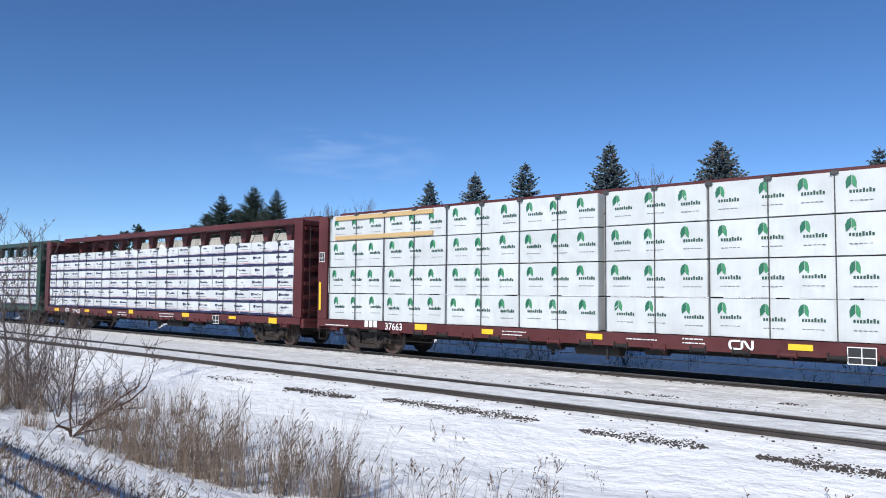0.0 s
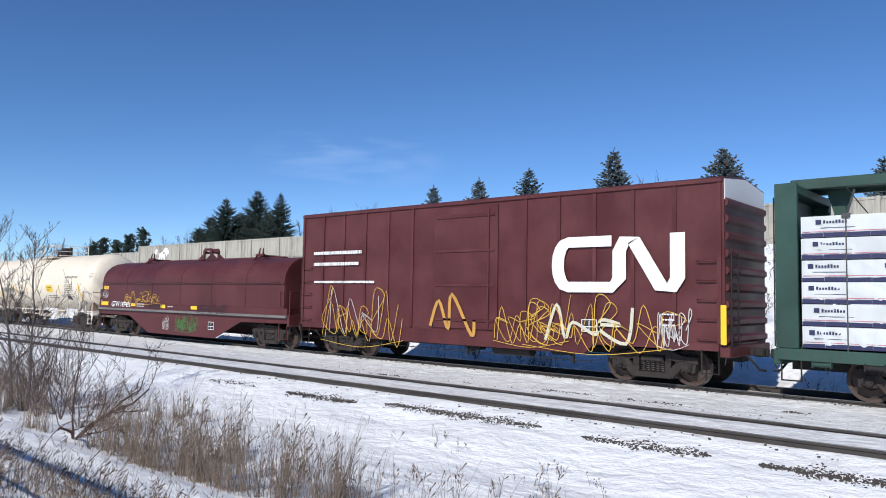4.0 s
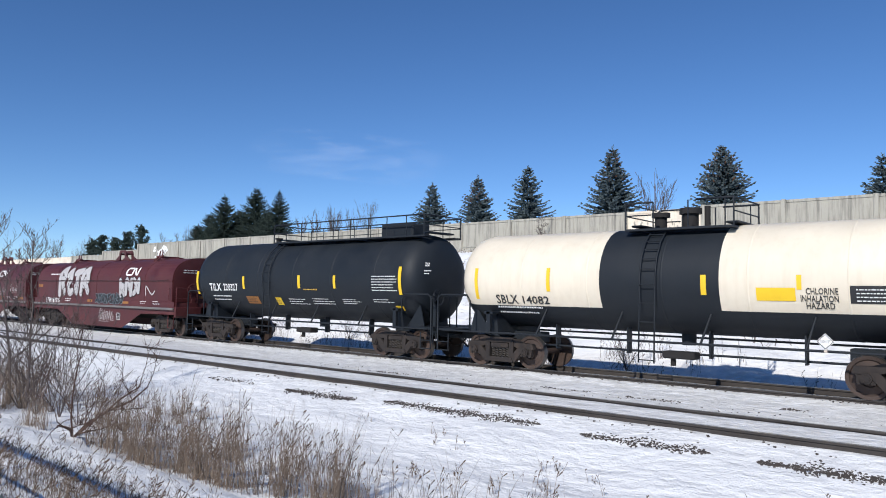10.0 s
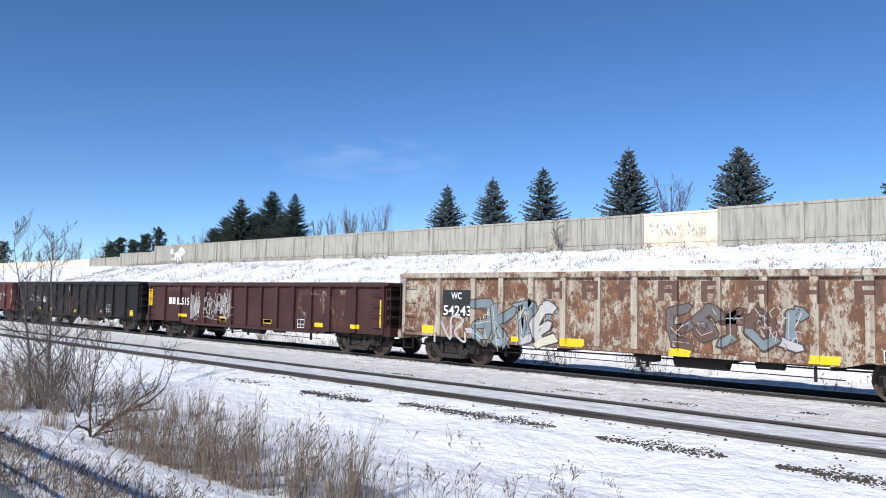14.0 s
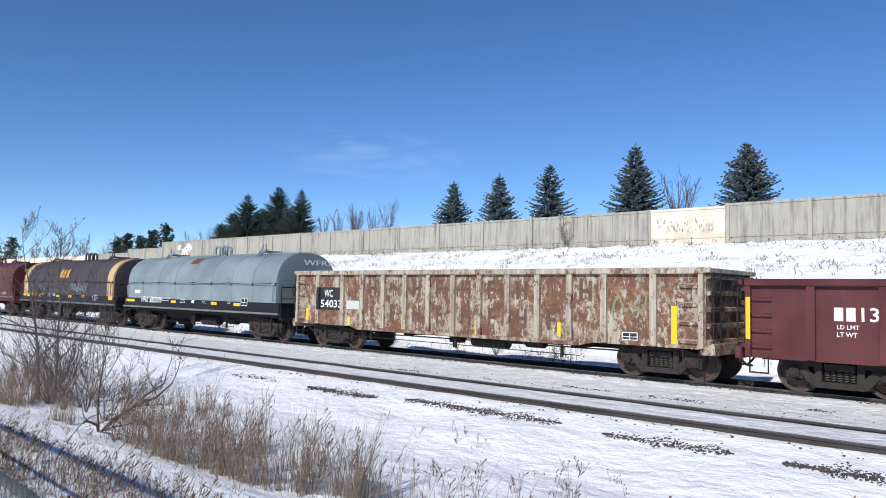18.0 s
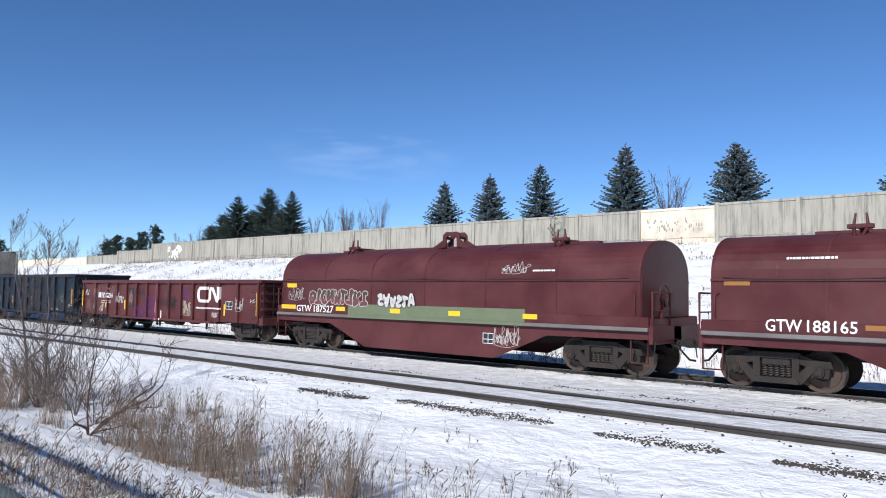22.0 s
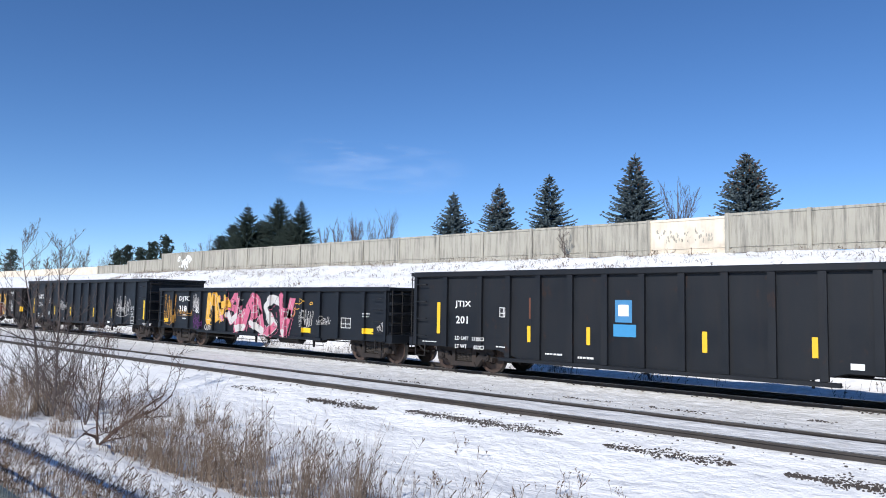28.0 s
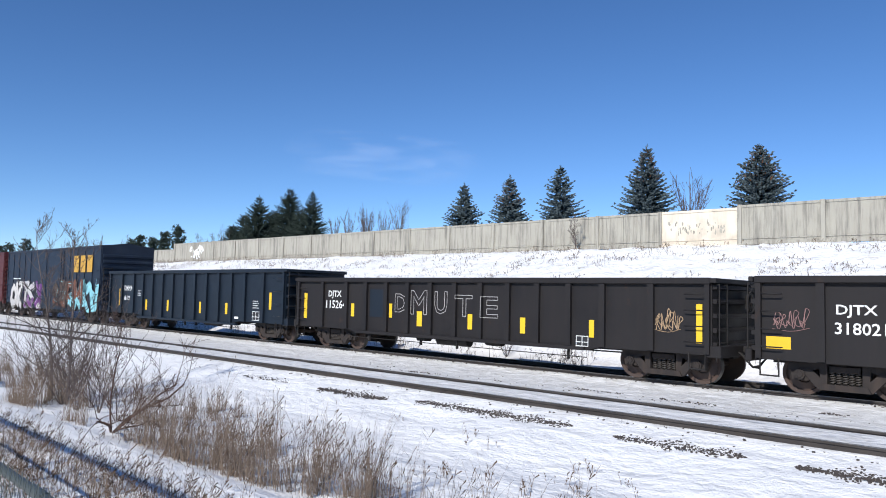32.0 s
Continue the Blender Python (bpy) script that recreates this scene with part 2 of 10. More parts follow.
def rust_eaten(name, cover):
    """Old cream paint flaked off down to brown rust in torn patches, with dark runs and scratches."""
    m, n, l, p = nodes_of(name)
    mp = coords(n, l)
    ma = coords(n, l, (1.0, 1.0, 0.75))
    torn = noise_of(n, l, ma, 2.0, 12, 0.76)
    mb = coords(n, l, (2.2, 2.2, 0.9))
    chips = noise_of(n, l, mb, 5.5, 9, 0.80)
    mr = coords(n, l, (4.5, 4.5, 0.22))
    runs = noise_of(n, l, mr, 1.3, 6, 0.7)
    fine = noise_of(n, l, mp, 30, 5, 0.7)
    cream = mix_of(n, l, ramp_of(n, l, runs.outputs[0], 0.40, 0.66).outputs[0], (0.47, 0.42, 0.335), (0.25, 0.195, 0.14))
    rust = mix_of(n, l, fine.outputs[0], (0.060, 0.030, 0.020), (0.20, 0.092, 0.055))
    blotch = noise_of(n, l, mp, 4.5, 6, 0.7)
    rust = mix_of(n, l, ramp_of(n, l, blotch.outputs[0], 0.48, 0.66).outputs[0], rust, (0.25, 0.12, 0.062))
    both = n.new("ShaderNodeMath")
    both.operation = "MULTIPLY_ADD"
    both.inputs[1].default_value = 0.8
    l.new(chips.outputs[0], both.inputs[0])
    l.new(torn.outputs[0], both.inputs[2])
    mask = ramp_of(n, l, both.outputs[0], cover, cover + 0.035)
    edge = ramp_of(n, l, both.outputs[0], cover - 0.05, cover)
    worn = mix_of(n, l, edge.outputs[0], cream, (0.25, 0.19, 0.145))
    l.new(mix_of(n, l, mask.outputs[0], worn, rust), p.inputs["Base Color"])
    p.inputs["Roughness"].default_value = 0.85
    bump_of(n, l, p, mask.outputs[0], -0.35, 0.006)
    MATS[name] = m
    return m


RUSTY_WHITE = rust_eaten("rust_eaten_white", 0.875)
RUST_POST = rust_eaten("rust_edged_white", 0.975)
RUST_CHORD = rust_eaten("rust_edged_chord", 0.955)
COIL_GREY = paint("blue_grey_hood", (0.205, 0.25, 0.262), 0.45, dirt=(0.2, 0.21, 0.2), dirty=0.4, rust=0.03)
COIL_DARK = paint("brown_grey_hood", (0.052, 0.042, 0.044), 0.55, dirt=(0.10, 0.08, 0.07), dirty=0.4)
TAN = paint("tan_band", (0.52, 0.34, 0.16), 0.6, dirty=0.35)
HOPPER = paint("hopper_grey", (0.26, 0.25, 0.215), 0.6, dirt=(0.33, 0.25, 0.17), dirty=0.6, rust=0.22, rust_color=(0.30, 0.13, 0.065))


def hopper_side():
    """Grey paint from which rust runs down from the roof's edge in ragged streaks."""
    m, n, l, p = nodes_of("rust_run_grey")
    mp = coords(n, l, shift=False)
    ms = coords(n, l, (1.7, 1.7, 0.42), shift=False)
    patch_ = noise_of(n, l, ms, 1.25, 9, 0.68)
    fine = noise_of(n, l, mp, 16, 4)
    mb = coords(n, l, (2.6, 2.6, 0.5), shift=False)
    blot = noise_of(n, l, mb, 1.1, 6, 0.65)
    tc = n.new("ShaderNodeTexCoord")
    sep = n.new("ShaderNodeSeparateXYZ")
    l.new(tc.outputs["Object"], sep.inputs[0])
    high = n.new("ShaderNodeMapRange")
    high.inputs[1].default_value, high.inputs[2].default_value, high.inputs[3].default_value, high.inputs[4].default_value = 2.0, 4.2, -0.05, 0.13
    l.new(sep.outputs[2], high.inputs[0])
    edge = n.new("ShaderNodeMapRange")
    edge.inputs[1].default_value, edge.inputs[2].default_value, edge.inputs[3].default_value, edge.inputs[4].default_value = 4.16, 4.42, 0.0, 0.30
    l.new(sep.outputs[2], edge.inputs[0])
    tot = n.new("ShaderNodeMath")
    l.new(patch_.outputs[0], tot.inputs[0])
    l.new(high.outputs[0], tot.inputs[1])
    tot2 = n.new("ShaderNodeMath")
    l.new(tot.outputs[0], tot2.inputs[0])
    l.new(edge.outputs[0], tot2.inputs[1])
    base = mix_of(n, l, ramp_of(n, l, blot.outputs[0], 0.3, 0.7).outputs[0], (0.255, 0.245, 0.205), (0.40, 0.38, 0.315))
    stain = mix_of(n, l, ramp_of(n, l, tot2.outputs[0], 0.46, 0.60).outputs[0], base, (0.30, 0.20, 0.12))
    rust = mix_of(n, l, fine.outputs[0], (0.10, 0.036, 0.024), (0.20, 0.085, 0.05))
    l.new(mix_of(n, l, ramp_of(n, l, tot2.outputs[0], 0.57, 0.68).outputs[0], stain, rust), p.inputs["Base Color"])
    p.inputs["Roughness"].default_value = 0.75
    bump_of(n, l, p, fine.outputs[0], 0.2, 0.01)
    MATS["rust_run_grey"] = m
    return m


HOPPER_RUST = hopper_side()
TRUCK = paint("truck_iron", (0.027, 0.022, 0.0205), 0.85, dirt=(0.065, 0.046, 0.036), dirty=0.7, fade=0.1)
TRUCK_RUST = paint("truck_rust", (0.10, 0.058, 0.04), 0.85, dirt=(0.16, 0.10, 0.07), dirty=0.5)
WHEEL = paint("wheel_steel", (0.052, 0.035, 0.029), 0.65, dirt=(0.11, 0.065, 0.045), dirty=0.6, metal=0.1)
TREAD = plain("wheel_tread", (0.16, 0.15, 0.145), 0.4, 0.8)
SPRING = plain("spring_steel", (0.05, 0.042, 0.037), 0.7)
UNDER = plain("underframe", (0.016, 0.014, 0.0135), 0.85)
YELLOW = plain("reflector_yellow", (0.78, 0.48, 0.02), 0.5, 0, 0.12)
LIME = plain("reflector_lemon", (0.80, 0.52, 0.02), 0.45, 0, 0.08)
INK_W = plain("white_lettering", (0.78, 0.78, 0.76), 0.6, 0, 0.12, 14)
INK_B = plain("black_lettering", (0.02, 0.02, 0.022), 0.6)
INK_Y = plain("gold_lettering", (0.60, 0.36, 0.05), 0.6, 0, 0.2)
GREYRAIL = paint("grey_sill", (0.16, 0.15, 0.145), 0.6, dirty=0.5)
WRAP = paint("white_wrap", (0.565, 0.59, 0.585), 0.42, dirt=(0.44, 0.45, 0.44), dirty=0.4, bump=0.9, fade=0.08)
WRAP_GREEN = plain("wrap_green", (0.015, 0.13, 0.07), 0.45)
WRAP_LEAF = plain("wrap_light_green", (0.05, 0.24, 0.11), 0.45)
WRAP_NAVY = plain("wrap_navy", (0.018, 0.02, 0.07), 0.5)
WRAP_GREY = plain("wrap_grey", (0.15, 0.155, 0.17), 0.5)
STRAP = plain("strap", (0.05, 0.05, 0.05), 0.5)
LUMBER = plain("bare_lumber", (0.52, 0.36, 0.17), 0.75, 0, 0.25, 12)

# ---- mesh helpers ----
SIDE = 1.53          # half width of a car
LINE = 18.40         # middle of the train's track
SPARE = 12.72        # middle of the empty track


class Shape:
    """Collects the faces of one mesh."""

    def __init__(self):
        self.v, self.f, self.m, self.s = [], [], [], []

    def add(self, verts, faces, mat=0, smooth=False):
        k = len(self.v)
        self.v.extend(verts)
        for q in faces:
            self.f.append([i + k for i in q])
            self.m.append(mat)
            self.s.append(smooth)
        return self

    def box(self, x0, x1, y0, y1, z0, z1, b=0.0, mat=0):
        x0, x1 = min(x0, x1), max(x0, x1)
        y0, y1 = min(y0, y1), max(y0, y1)
        z0, z1 = min(z0, z1), max(z0, z1)
        if b <= 0:
            vs = [(x, y, z) for x in (x0, x1) for y in (y0, y1) for z in (z0, z1)]
            return self.add(vs, [(0, 1, 3, 2), (4, 6, 7, 5), (0, 4, 5, 1), (2, 3, 7, 6), (0, 2, 6, 4), (1, 5, 7, 3)], mat)
        b = min(b, (x1 - x0) * 0.45, (y1 - y0) * 0.45, (z1 - z0) * 0.45)
        lo, hi, vs, at = (x0, y0, z0), (x1, y1, z1), [], {}
        for c in range(8):
            bits = ((c >> 2) & 1, (c >> 1) & 1, c & 1)
            for a in range(3):
                at[c, a] = len(vs)
                vs.append(tuple((hi[k] if bits[k] else lo[k]) + (0 if k == a else (-b if bits[k] else b)) for k in range(3)))
        fs = []
        w = (4, 2, 1)
        for a in range(3):
            p, q = [k for k in range(3) if k != a]
            for side in (0, 1):
                o = w[a] * side
                fs.append([at[o, a], at[o + w[p], a], at[o + w[p] + w[q], a], at[o + w[q], a]])
            for sp in (0, 1):
                for sq in (0, 1):
                    c = w[p] * sp + w[q] * sq
                    fs.append([at[c, p], at[c + w[a], p], at[c + w[a], q], at[c, q]])
        for c in range(8):
            fs.append([at[c, 0], at[c, 1], at[c, 2]])
        return self.add(vs, fs, mat)

    def rod(self, a, b, r, n=8, mat=0, r2=None, caps=True, smooth=True):
        a, b = Vector(a), Vector(b)
        d = (b - a).normalized()
        u = d.orthogonal().normalized()
        w = d.cross(u)
        r2 = r if r2 is None else r2
        vs = []
        for c, rr in ((a, r), (b, r2)):
            for i in range(n):
                t = 2 * math.pi * i / n
                vs.append(tuple(c + (u * math.cos(t) + w * math.sin(t)) * rr))
        self.add(vs, [(i, (i + 1) % n, n + (i + 1) % n, n + i) for i in range(n)], mat, smooth)
        if caps:
            self.add(vs[:n], [tuple(range(n))], mat)
            self.add(vs[n:], [tuple(range(n))], mat)
        return self

    def tube(self, pts, r, n=6, mat=0):
        """A bent bar in one skin."""
        p = [Vector(q) for q in pts]
        side, rings = None, []
        for i, c in enumerate(p):
            d = (p[min(i + 1, len(p) - 1)] - p[max(i - 1, 0)]).normalized()
            side = d.orthogonal().normalized() if side is None else (side - d * side.dot(d)).normalized()
            w = d.cross(side)
            bend = 1.0
            if 0 < i < len(p) - 1:
                bend = 1 / max(0.6, math.cos((p[i + 1] - c).angle(c - p[i - 1], 0.0) / 2))
            rings.append([tuple(c + (side * math.cos(2 * math.pi * k / n) + w * math.sin(2 * math.pi * k / n)) * r * bend) for k in range(n)])
        k0 = len(self.v)
        self.rings(rings, mat, True)
        m = len(rings) * n
        self.f += [list(range(k0, k0 + n)), list(range(k0 + m - n, k0 + m))]
        self.m += [mat, mat]
        self.s += [False, False]
        return self

    def prism(self, outline, x0, x1, mat=0, smooth=False, caps=True):
        """An outline of (y, z) run from x0 to x1."""
        k = len(outline)
        vs = [(x0, y, z) for y, z in outline] + [(x1, y, z) for y, z in outline]
        self.add(vs, [(i, (i + 1) % k, k + (i + 1) % k, k + i) for i in range(k)], mat, smooth)
        if caps:
            self.add(vs[:k], [tuple(range(k))], mat)
            self.add(vs[k:], [tuple(range(k))], mat)
        return self

    def slab(self, outline, y0, y1, mat=0):
        """An outline of (x, z) run from y0 to y1."""
        k = len(outline)
        vs = [(x, y0, z) for x, z in outline] + [(x, y1, z) for x, z in outline]
        self.add(vs, [(i, (i + 1) % k, k + (i + 1) % k, k + i) for i in range(k)], mat)
        self.add(vs[:k], [tuple(range(k))], mat)
        return self.add(vs[k:], [tuple(range(k))], mat)

    def rings(self, rings, mat=0, smooth=True, closed=True):
        """Rings of equally many points, skinned one to the next."""
        k = len(rings[0])
        vs = [p for r in rings for p in r]
        fs = []
        for j in range(len(rings) - 1):
            for i in range(k if closed else k - 1):
                fs.append((j * k + i, j * k + (i + 1) % k, (j + 1) * k + (i + 1) % k, (j + 1) * k + i))
        return self.add(vs, fs, mat, smooth)

    def mesh(self, name, *mats):
        me = bpy.data.meshes.new(name)
        me.from_pydata(self.v, [], self.f)
        me.polygons.foreach_set("material_index", self.m)
        me.polygons.foreach_set("use_smooth", self.s)
        for m in mats:
            me.materials.append(m)
        return me


def part(name, shape, material, parent, label="", m=None):
    """ONE mesh under a thing or under a part; shape may be a mesh that is shared."""
    if isinstance(shape, Shape):
        mats = material if isinstance(material, (list, tuple)) else [material]
        shape = shape.mesh(name, *mats)
    ob = new(name, shape)
    ob.parent = parent
    if m is not None:
        ob.matrix_basis = m
    return tagged(ob, label)


def thing(name, shape, material, label, category, group="", kind="", m=None):
    mats = material if isinstance(material, (list, tuple)) else [material]
    ob = new(name, shape.mesh(name, *mats) if isinstance(shape, Shape) else shape)
    if m is not None:
        ob.matrix_basis = m
    return tagged(ob, label, category, group, kind)


def base_of(name, label, category, group=""):
    return tagged(new(name), label, category, group)


TEXTS = {}
WORDS = ['1017', '110776', '115264', '13', '1301', '13515', '14082', '157100', '17', '1791', '18', '187438', '187491', '187527', '187606', '188165', '201', '220327', '246', '273625', '3180', '318021', '32005', '37663', '382009', '5202', '526210', '54033', '54243', '555', '611', '62', '62900', '67745', '718193', '718273', '730831', '75814', '810', '8216', 'ACFX', 'ATW', 'BCOL', 'BOILING WATER OR SHARP', 'CAR WITH RUBBER SOLED SHOES', 'CAUTION: DO NOT USE STEAM,', 'CHLORINE', 'CU FT 3267', 'D', 'DJTX', 'E', 'GACX', 'GTW', 'HAZARD', 'HERE', 'HYDROCHLORIC ACID', 'ICG', 'IH   6-5', 'IL  52-6', 'INCH HF COMP SHOES', 'INHALATION', 'INSIDE HEIGHT', 'IW   9-8', 'J.E.T.', 'JTIX', 'LD LMT', 'LD LMT   215300', 'LD LMT   217800', 'LD LMT  191800 LB  87000 KG', 'LD LMT  192100 LB  87150 KG', 'LD LMT  193400 LB  87300 KG', 'LT WT', 'LT WT      68200', 'LT WT      70700', 'LT WT    70600 LB  32000 KG', 'LT WT    70900 LB  32150 KG', 'LT WT    71200 LB  32300 KG', 'M', 'OBJECTS TO CLEAN ENTER', 'OLNX', 'OMNX', 'SBLX', 'SODIUM HYPOCHLORITE', 'SOLUTION', 'T', 'TILX', 'U', 'UCRY', 'WC', 'WFRX']


def text_mesh(words):
    """The outline of a line of lettering, one unit high."""
    if words not in TEXTS:
        cu = bpy.data.curves.new("lettering", "FONT")
        cu.body, cu.resolution_u, cu.fill_mode, cu.offset = words, 2, "FRONT", 0.012
        ob = bpy.data.objects.new("lettering", cu)
        scene.collection.objects.link(ob)
        dg = bpy.context.evaluated_depsgraph_get()
        TEXTS[words] = bpy.data.meshes.new_from_object(ob.evaluated_get(dg))
        bpy.data.objects.remove(ob)
    return TEXTS[words]


for line in WORDS:
    text_mesh(line)


def bars(x, z, w, h, rows, material, parent, y=-SIDE - 0.012, seed=0, name="small_print"):
    """Lines of small print as plain bars."""
    rnd = random.Random(seed + int(abs(x) * 100))
    s = Shape()
    step = h / rows
    for r in range(rows):
        z0 = z + h - (r + 1) * step
        cx, ww = x, w * rnd.uniform(0.7, 1.0)
        while cx < x + ww - 0.02:
            seg = rnd.uniform(0.02, 0.10)
            seg = min(seg, x + ww - cx)
            s.box(cx, cx + seg, y, y + 0.006, z0 + step * 0.36, z0 + step * 0.64)
            cx += seg + 0.02
    return part(name, s, material, parent)


def plate(x0, x1, z0, z1, material, parent, y=-SIDE - 0.01, name="reflector", label=""):
    return part(name, Shape().box(x0, x1, y, y + 0.008, z0, z1), material, parent, label)


def stencil_box(x, z, w, h, parent, ink, back=None, y=-SIDE - 0.012):
    """A consolidated stencil: a dark panel in a white border with a cross."""
    if back:
        part("stencil_panel", Shape().box(x, x + w, y + 0.003, y + 0.008, z, z + h), back, parent)
    s = Shape()
    t = 0.018
    for a in (x, x + w / 2 - t / 2, x + w - t):
        s.box(a, a + t, y, y + 0.006, z, z + h)
    for c in (z, z + h * 0.38, z + h - t):
        s.box(x + t, x + w - t, y - 0.001, y + 0.005, c, c + t)
    return part("stencil_border", s, ink, parent)

# ---- flat lines ----
def ribbon(pts, t, y):
    """A flat line of width t along points (x, z)."""
    s = Shape()
    left, right = [], []
    for i, p in enumerate(pts):
        a = Vector(pts[max(0, i - 1)])
        b = Vector(pts[min(len(pts) - 1, i + 1)])
        d = (b - a).normalized()
        nrm = Vector((-d.y, d.x)) * t / 2
        left.append((p[0] + nrm.x, y, p[1] + nrm.y))
        right.append((p[0] - nrm.x, y, p[1] - nrm.y))
    s.rings([[l_, r_] for l_, r_ in zip(left, right)], 0, False, False)
    return s


def smooth_line(pts, k=4):
    out = []
    n = len(pts)
    for i in range(n - 1):
        p0, p1, p2, p3 = (Vector(pts[max(0, i - 1)]), Vector(pts[i]), Vector(pts[i + 1]), Vector(pts[min(n - 1, i + 2)]))
        for j in range(k):
            t = j / k
            q = 0.5 * (2 * p1 + (p2 - p0) * t + (2 * p0 - 5 * p1 + 4 * p2 - p3) * t * t + (3 * p1 - p0 - 3 * p2 + p3) * t ** 3)
            out.append((q.x, q.y))
    return out + [tuple(pts[-1])]


# ---- ground ----
WALL_Y, WALL_TOP, WALL_FOOT = 46.0, 7.92, 5.55


def lerp_rows(rows, v):
    for (a, p), (b, q) in zip(rows, rows[1:]):
        if v <= b:
            return p + (q - p) * max(0.0, (v - a) / (b - a))
    return rows[-1][1]


PROFILE = [(-3000, -0.4), (-4, -0.3), (0.6, -0.30), (4.9, -0.30), (5.3, -0.42), (6.5, -0.52), (9.0, -0.50), (10.6, -0.34), (11.5, -0.20),
           (11.86, -0.120), (12.05, -0.11), (12.2, -0.05), (13.28, -0.045), (13.44, -0.06), (13.6, -0.12), (15.8, -0.19), (16.9, -0.17), (17.45, -0.085), (17.60, -0.08), (17.80, -0.15), (19.3, -0.15),
           (20.3, -0.36), (21.6, -0.72), (23.6, -0.76), (24.7, -0.35), (25.6, 0.12), (27.0, 0.45), (38.0, 3.6), (44.0, 5.3), (46.0, WALL_FOOT), (60, 6.2), (90, 6.6), (3000, 8.0)]


def ground_z(x, y):
    z = lerp_rows(PROFILE, y)
    rough = 0.075 if 5.5 < y < 11 else 0.025 if y < 11 else (0.0 if y < 20 else 0.16)
    if 11 < y < 20.5:
        z += 0.018 * noise.noise((x * 0.9, y * 2.4, 3))
    elif y < 60:
        z += rough * noise.noise((x * 0.45, y * 0.6, 0)) + rough * 0.45 * noise.noise((x * 1.7, y * 2.1, 5))
    if 26 < y < 45:
        z += 0.16 * noise.noise((x * 1.9, y * 1.6, 9)) + 0.09 * noise.noise((x * 4.2, y * 3.8, 19))
    if y > 60:
        z += 0.3 * noise.noise((x * 0.03, y * 0.03, 2))
    return z


def spread(lo, hi, step):
    return [lo + (hi - lo) * i / round((hi - lo) / step) for i in range(round((hi - lo) / step) + 1)]


def build_ground():
    xs = [-3000, -1500, -800, -500, -350, -260] + spread(-220, -90, 5) + spread(-87, -40, 1.4) + spread(-39.4, 14, 0.34) + spread(16, 60, 4) + [90, 160, 300, 700, 1500, 3000]
    ys = [-3000, -800, -200, -60, -25, -10, -4, -1] + spread(0, 11, 0.22) + spread(11.1, 20.5, 0.12) + spread(20.8, 46, 0.34) + spread(48, 60, 2) + [66, 75, 90, 120, 180, 300, 600, 1200, 3000]
    vs = [(x, y, ground_z(x, y)) for x in xs for y in ys]
    k = len(ys)
    fs = [(i * k + j, (i + 1) * k + j, (i + 1) * k + j + 1, i * k + j + 1) for i in range(len(xs) - 1) for j in range(k - 1)]
    s = Shape().add(vs, fs, 0, True)
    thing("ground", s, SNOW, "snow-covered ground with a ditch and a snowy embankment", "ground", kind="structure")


build_ground()


# ---- tracks ----
def rail_outline(y):
    pts = [(-0.075, -0.17), (-0.075, -0.155), (-0.012, -0.135), (-0.010, -0.045), (-0.037, -0.035), (-0.037, -0.006), (-0.028, 0.0)]
    return [(y + a, z) for a, z in pts] + [(y - a, z) for a, z in reversed(pts)]


def track(name, middle, label):
    for side in (-0.753, 0.753):
        s = Shape()
        o = rail_outline(middle + side)
        s.prism(o, -420, 140)
        s.box(-420, 140, middle + side - 0.03, middle + side + 0.03, -0.004, 0.0035, mat=1)
        r = thing("rail", s, [RAIL, RAIL_TOP], label, "rail", group=name, kind="structure")
    tie = Shape().box(-0.11, 0.11, -1.12, 1.12, -0.42, -0.215, 0.012).mesh("tie", TIE)
    host = tagged(new("track_bed"), "creosoted wooden ties sunk in snow", "track", kind="structure")
    host.location = (0, middle, 0)
    rnd = random.Random(5)
    x = -75.0
    while x < 9:
        part("tie", tie, None, host, m=pose(x, rnd.uniform(-0.04, 0.04), rnd.uniform(-0.012, 0.012), 0, 0, rnd.uniform(-1.5, 1.5)))
        x += 0.53


track("spare track", SPARE, "rusty steel rail standing out of packed snow")
track("main track", LINE, "worn steel rail under the passing train")

# ---- wall on the embankment ----
PANEL = 0.1045 * WALL_Y


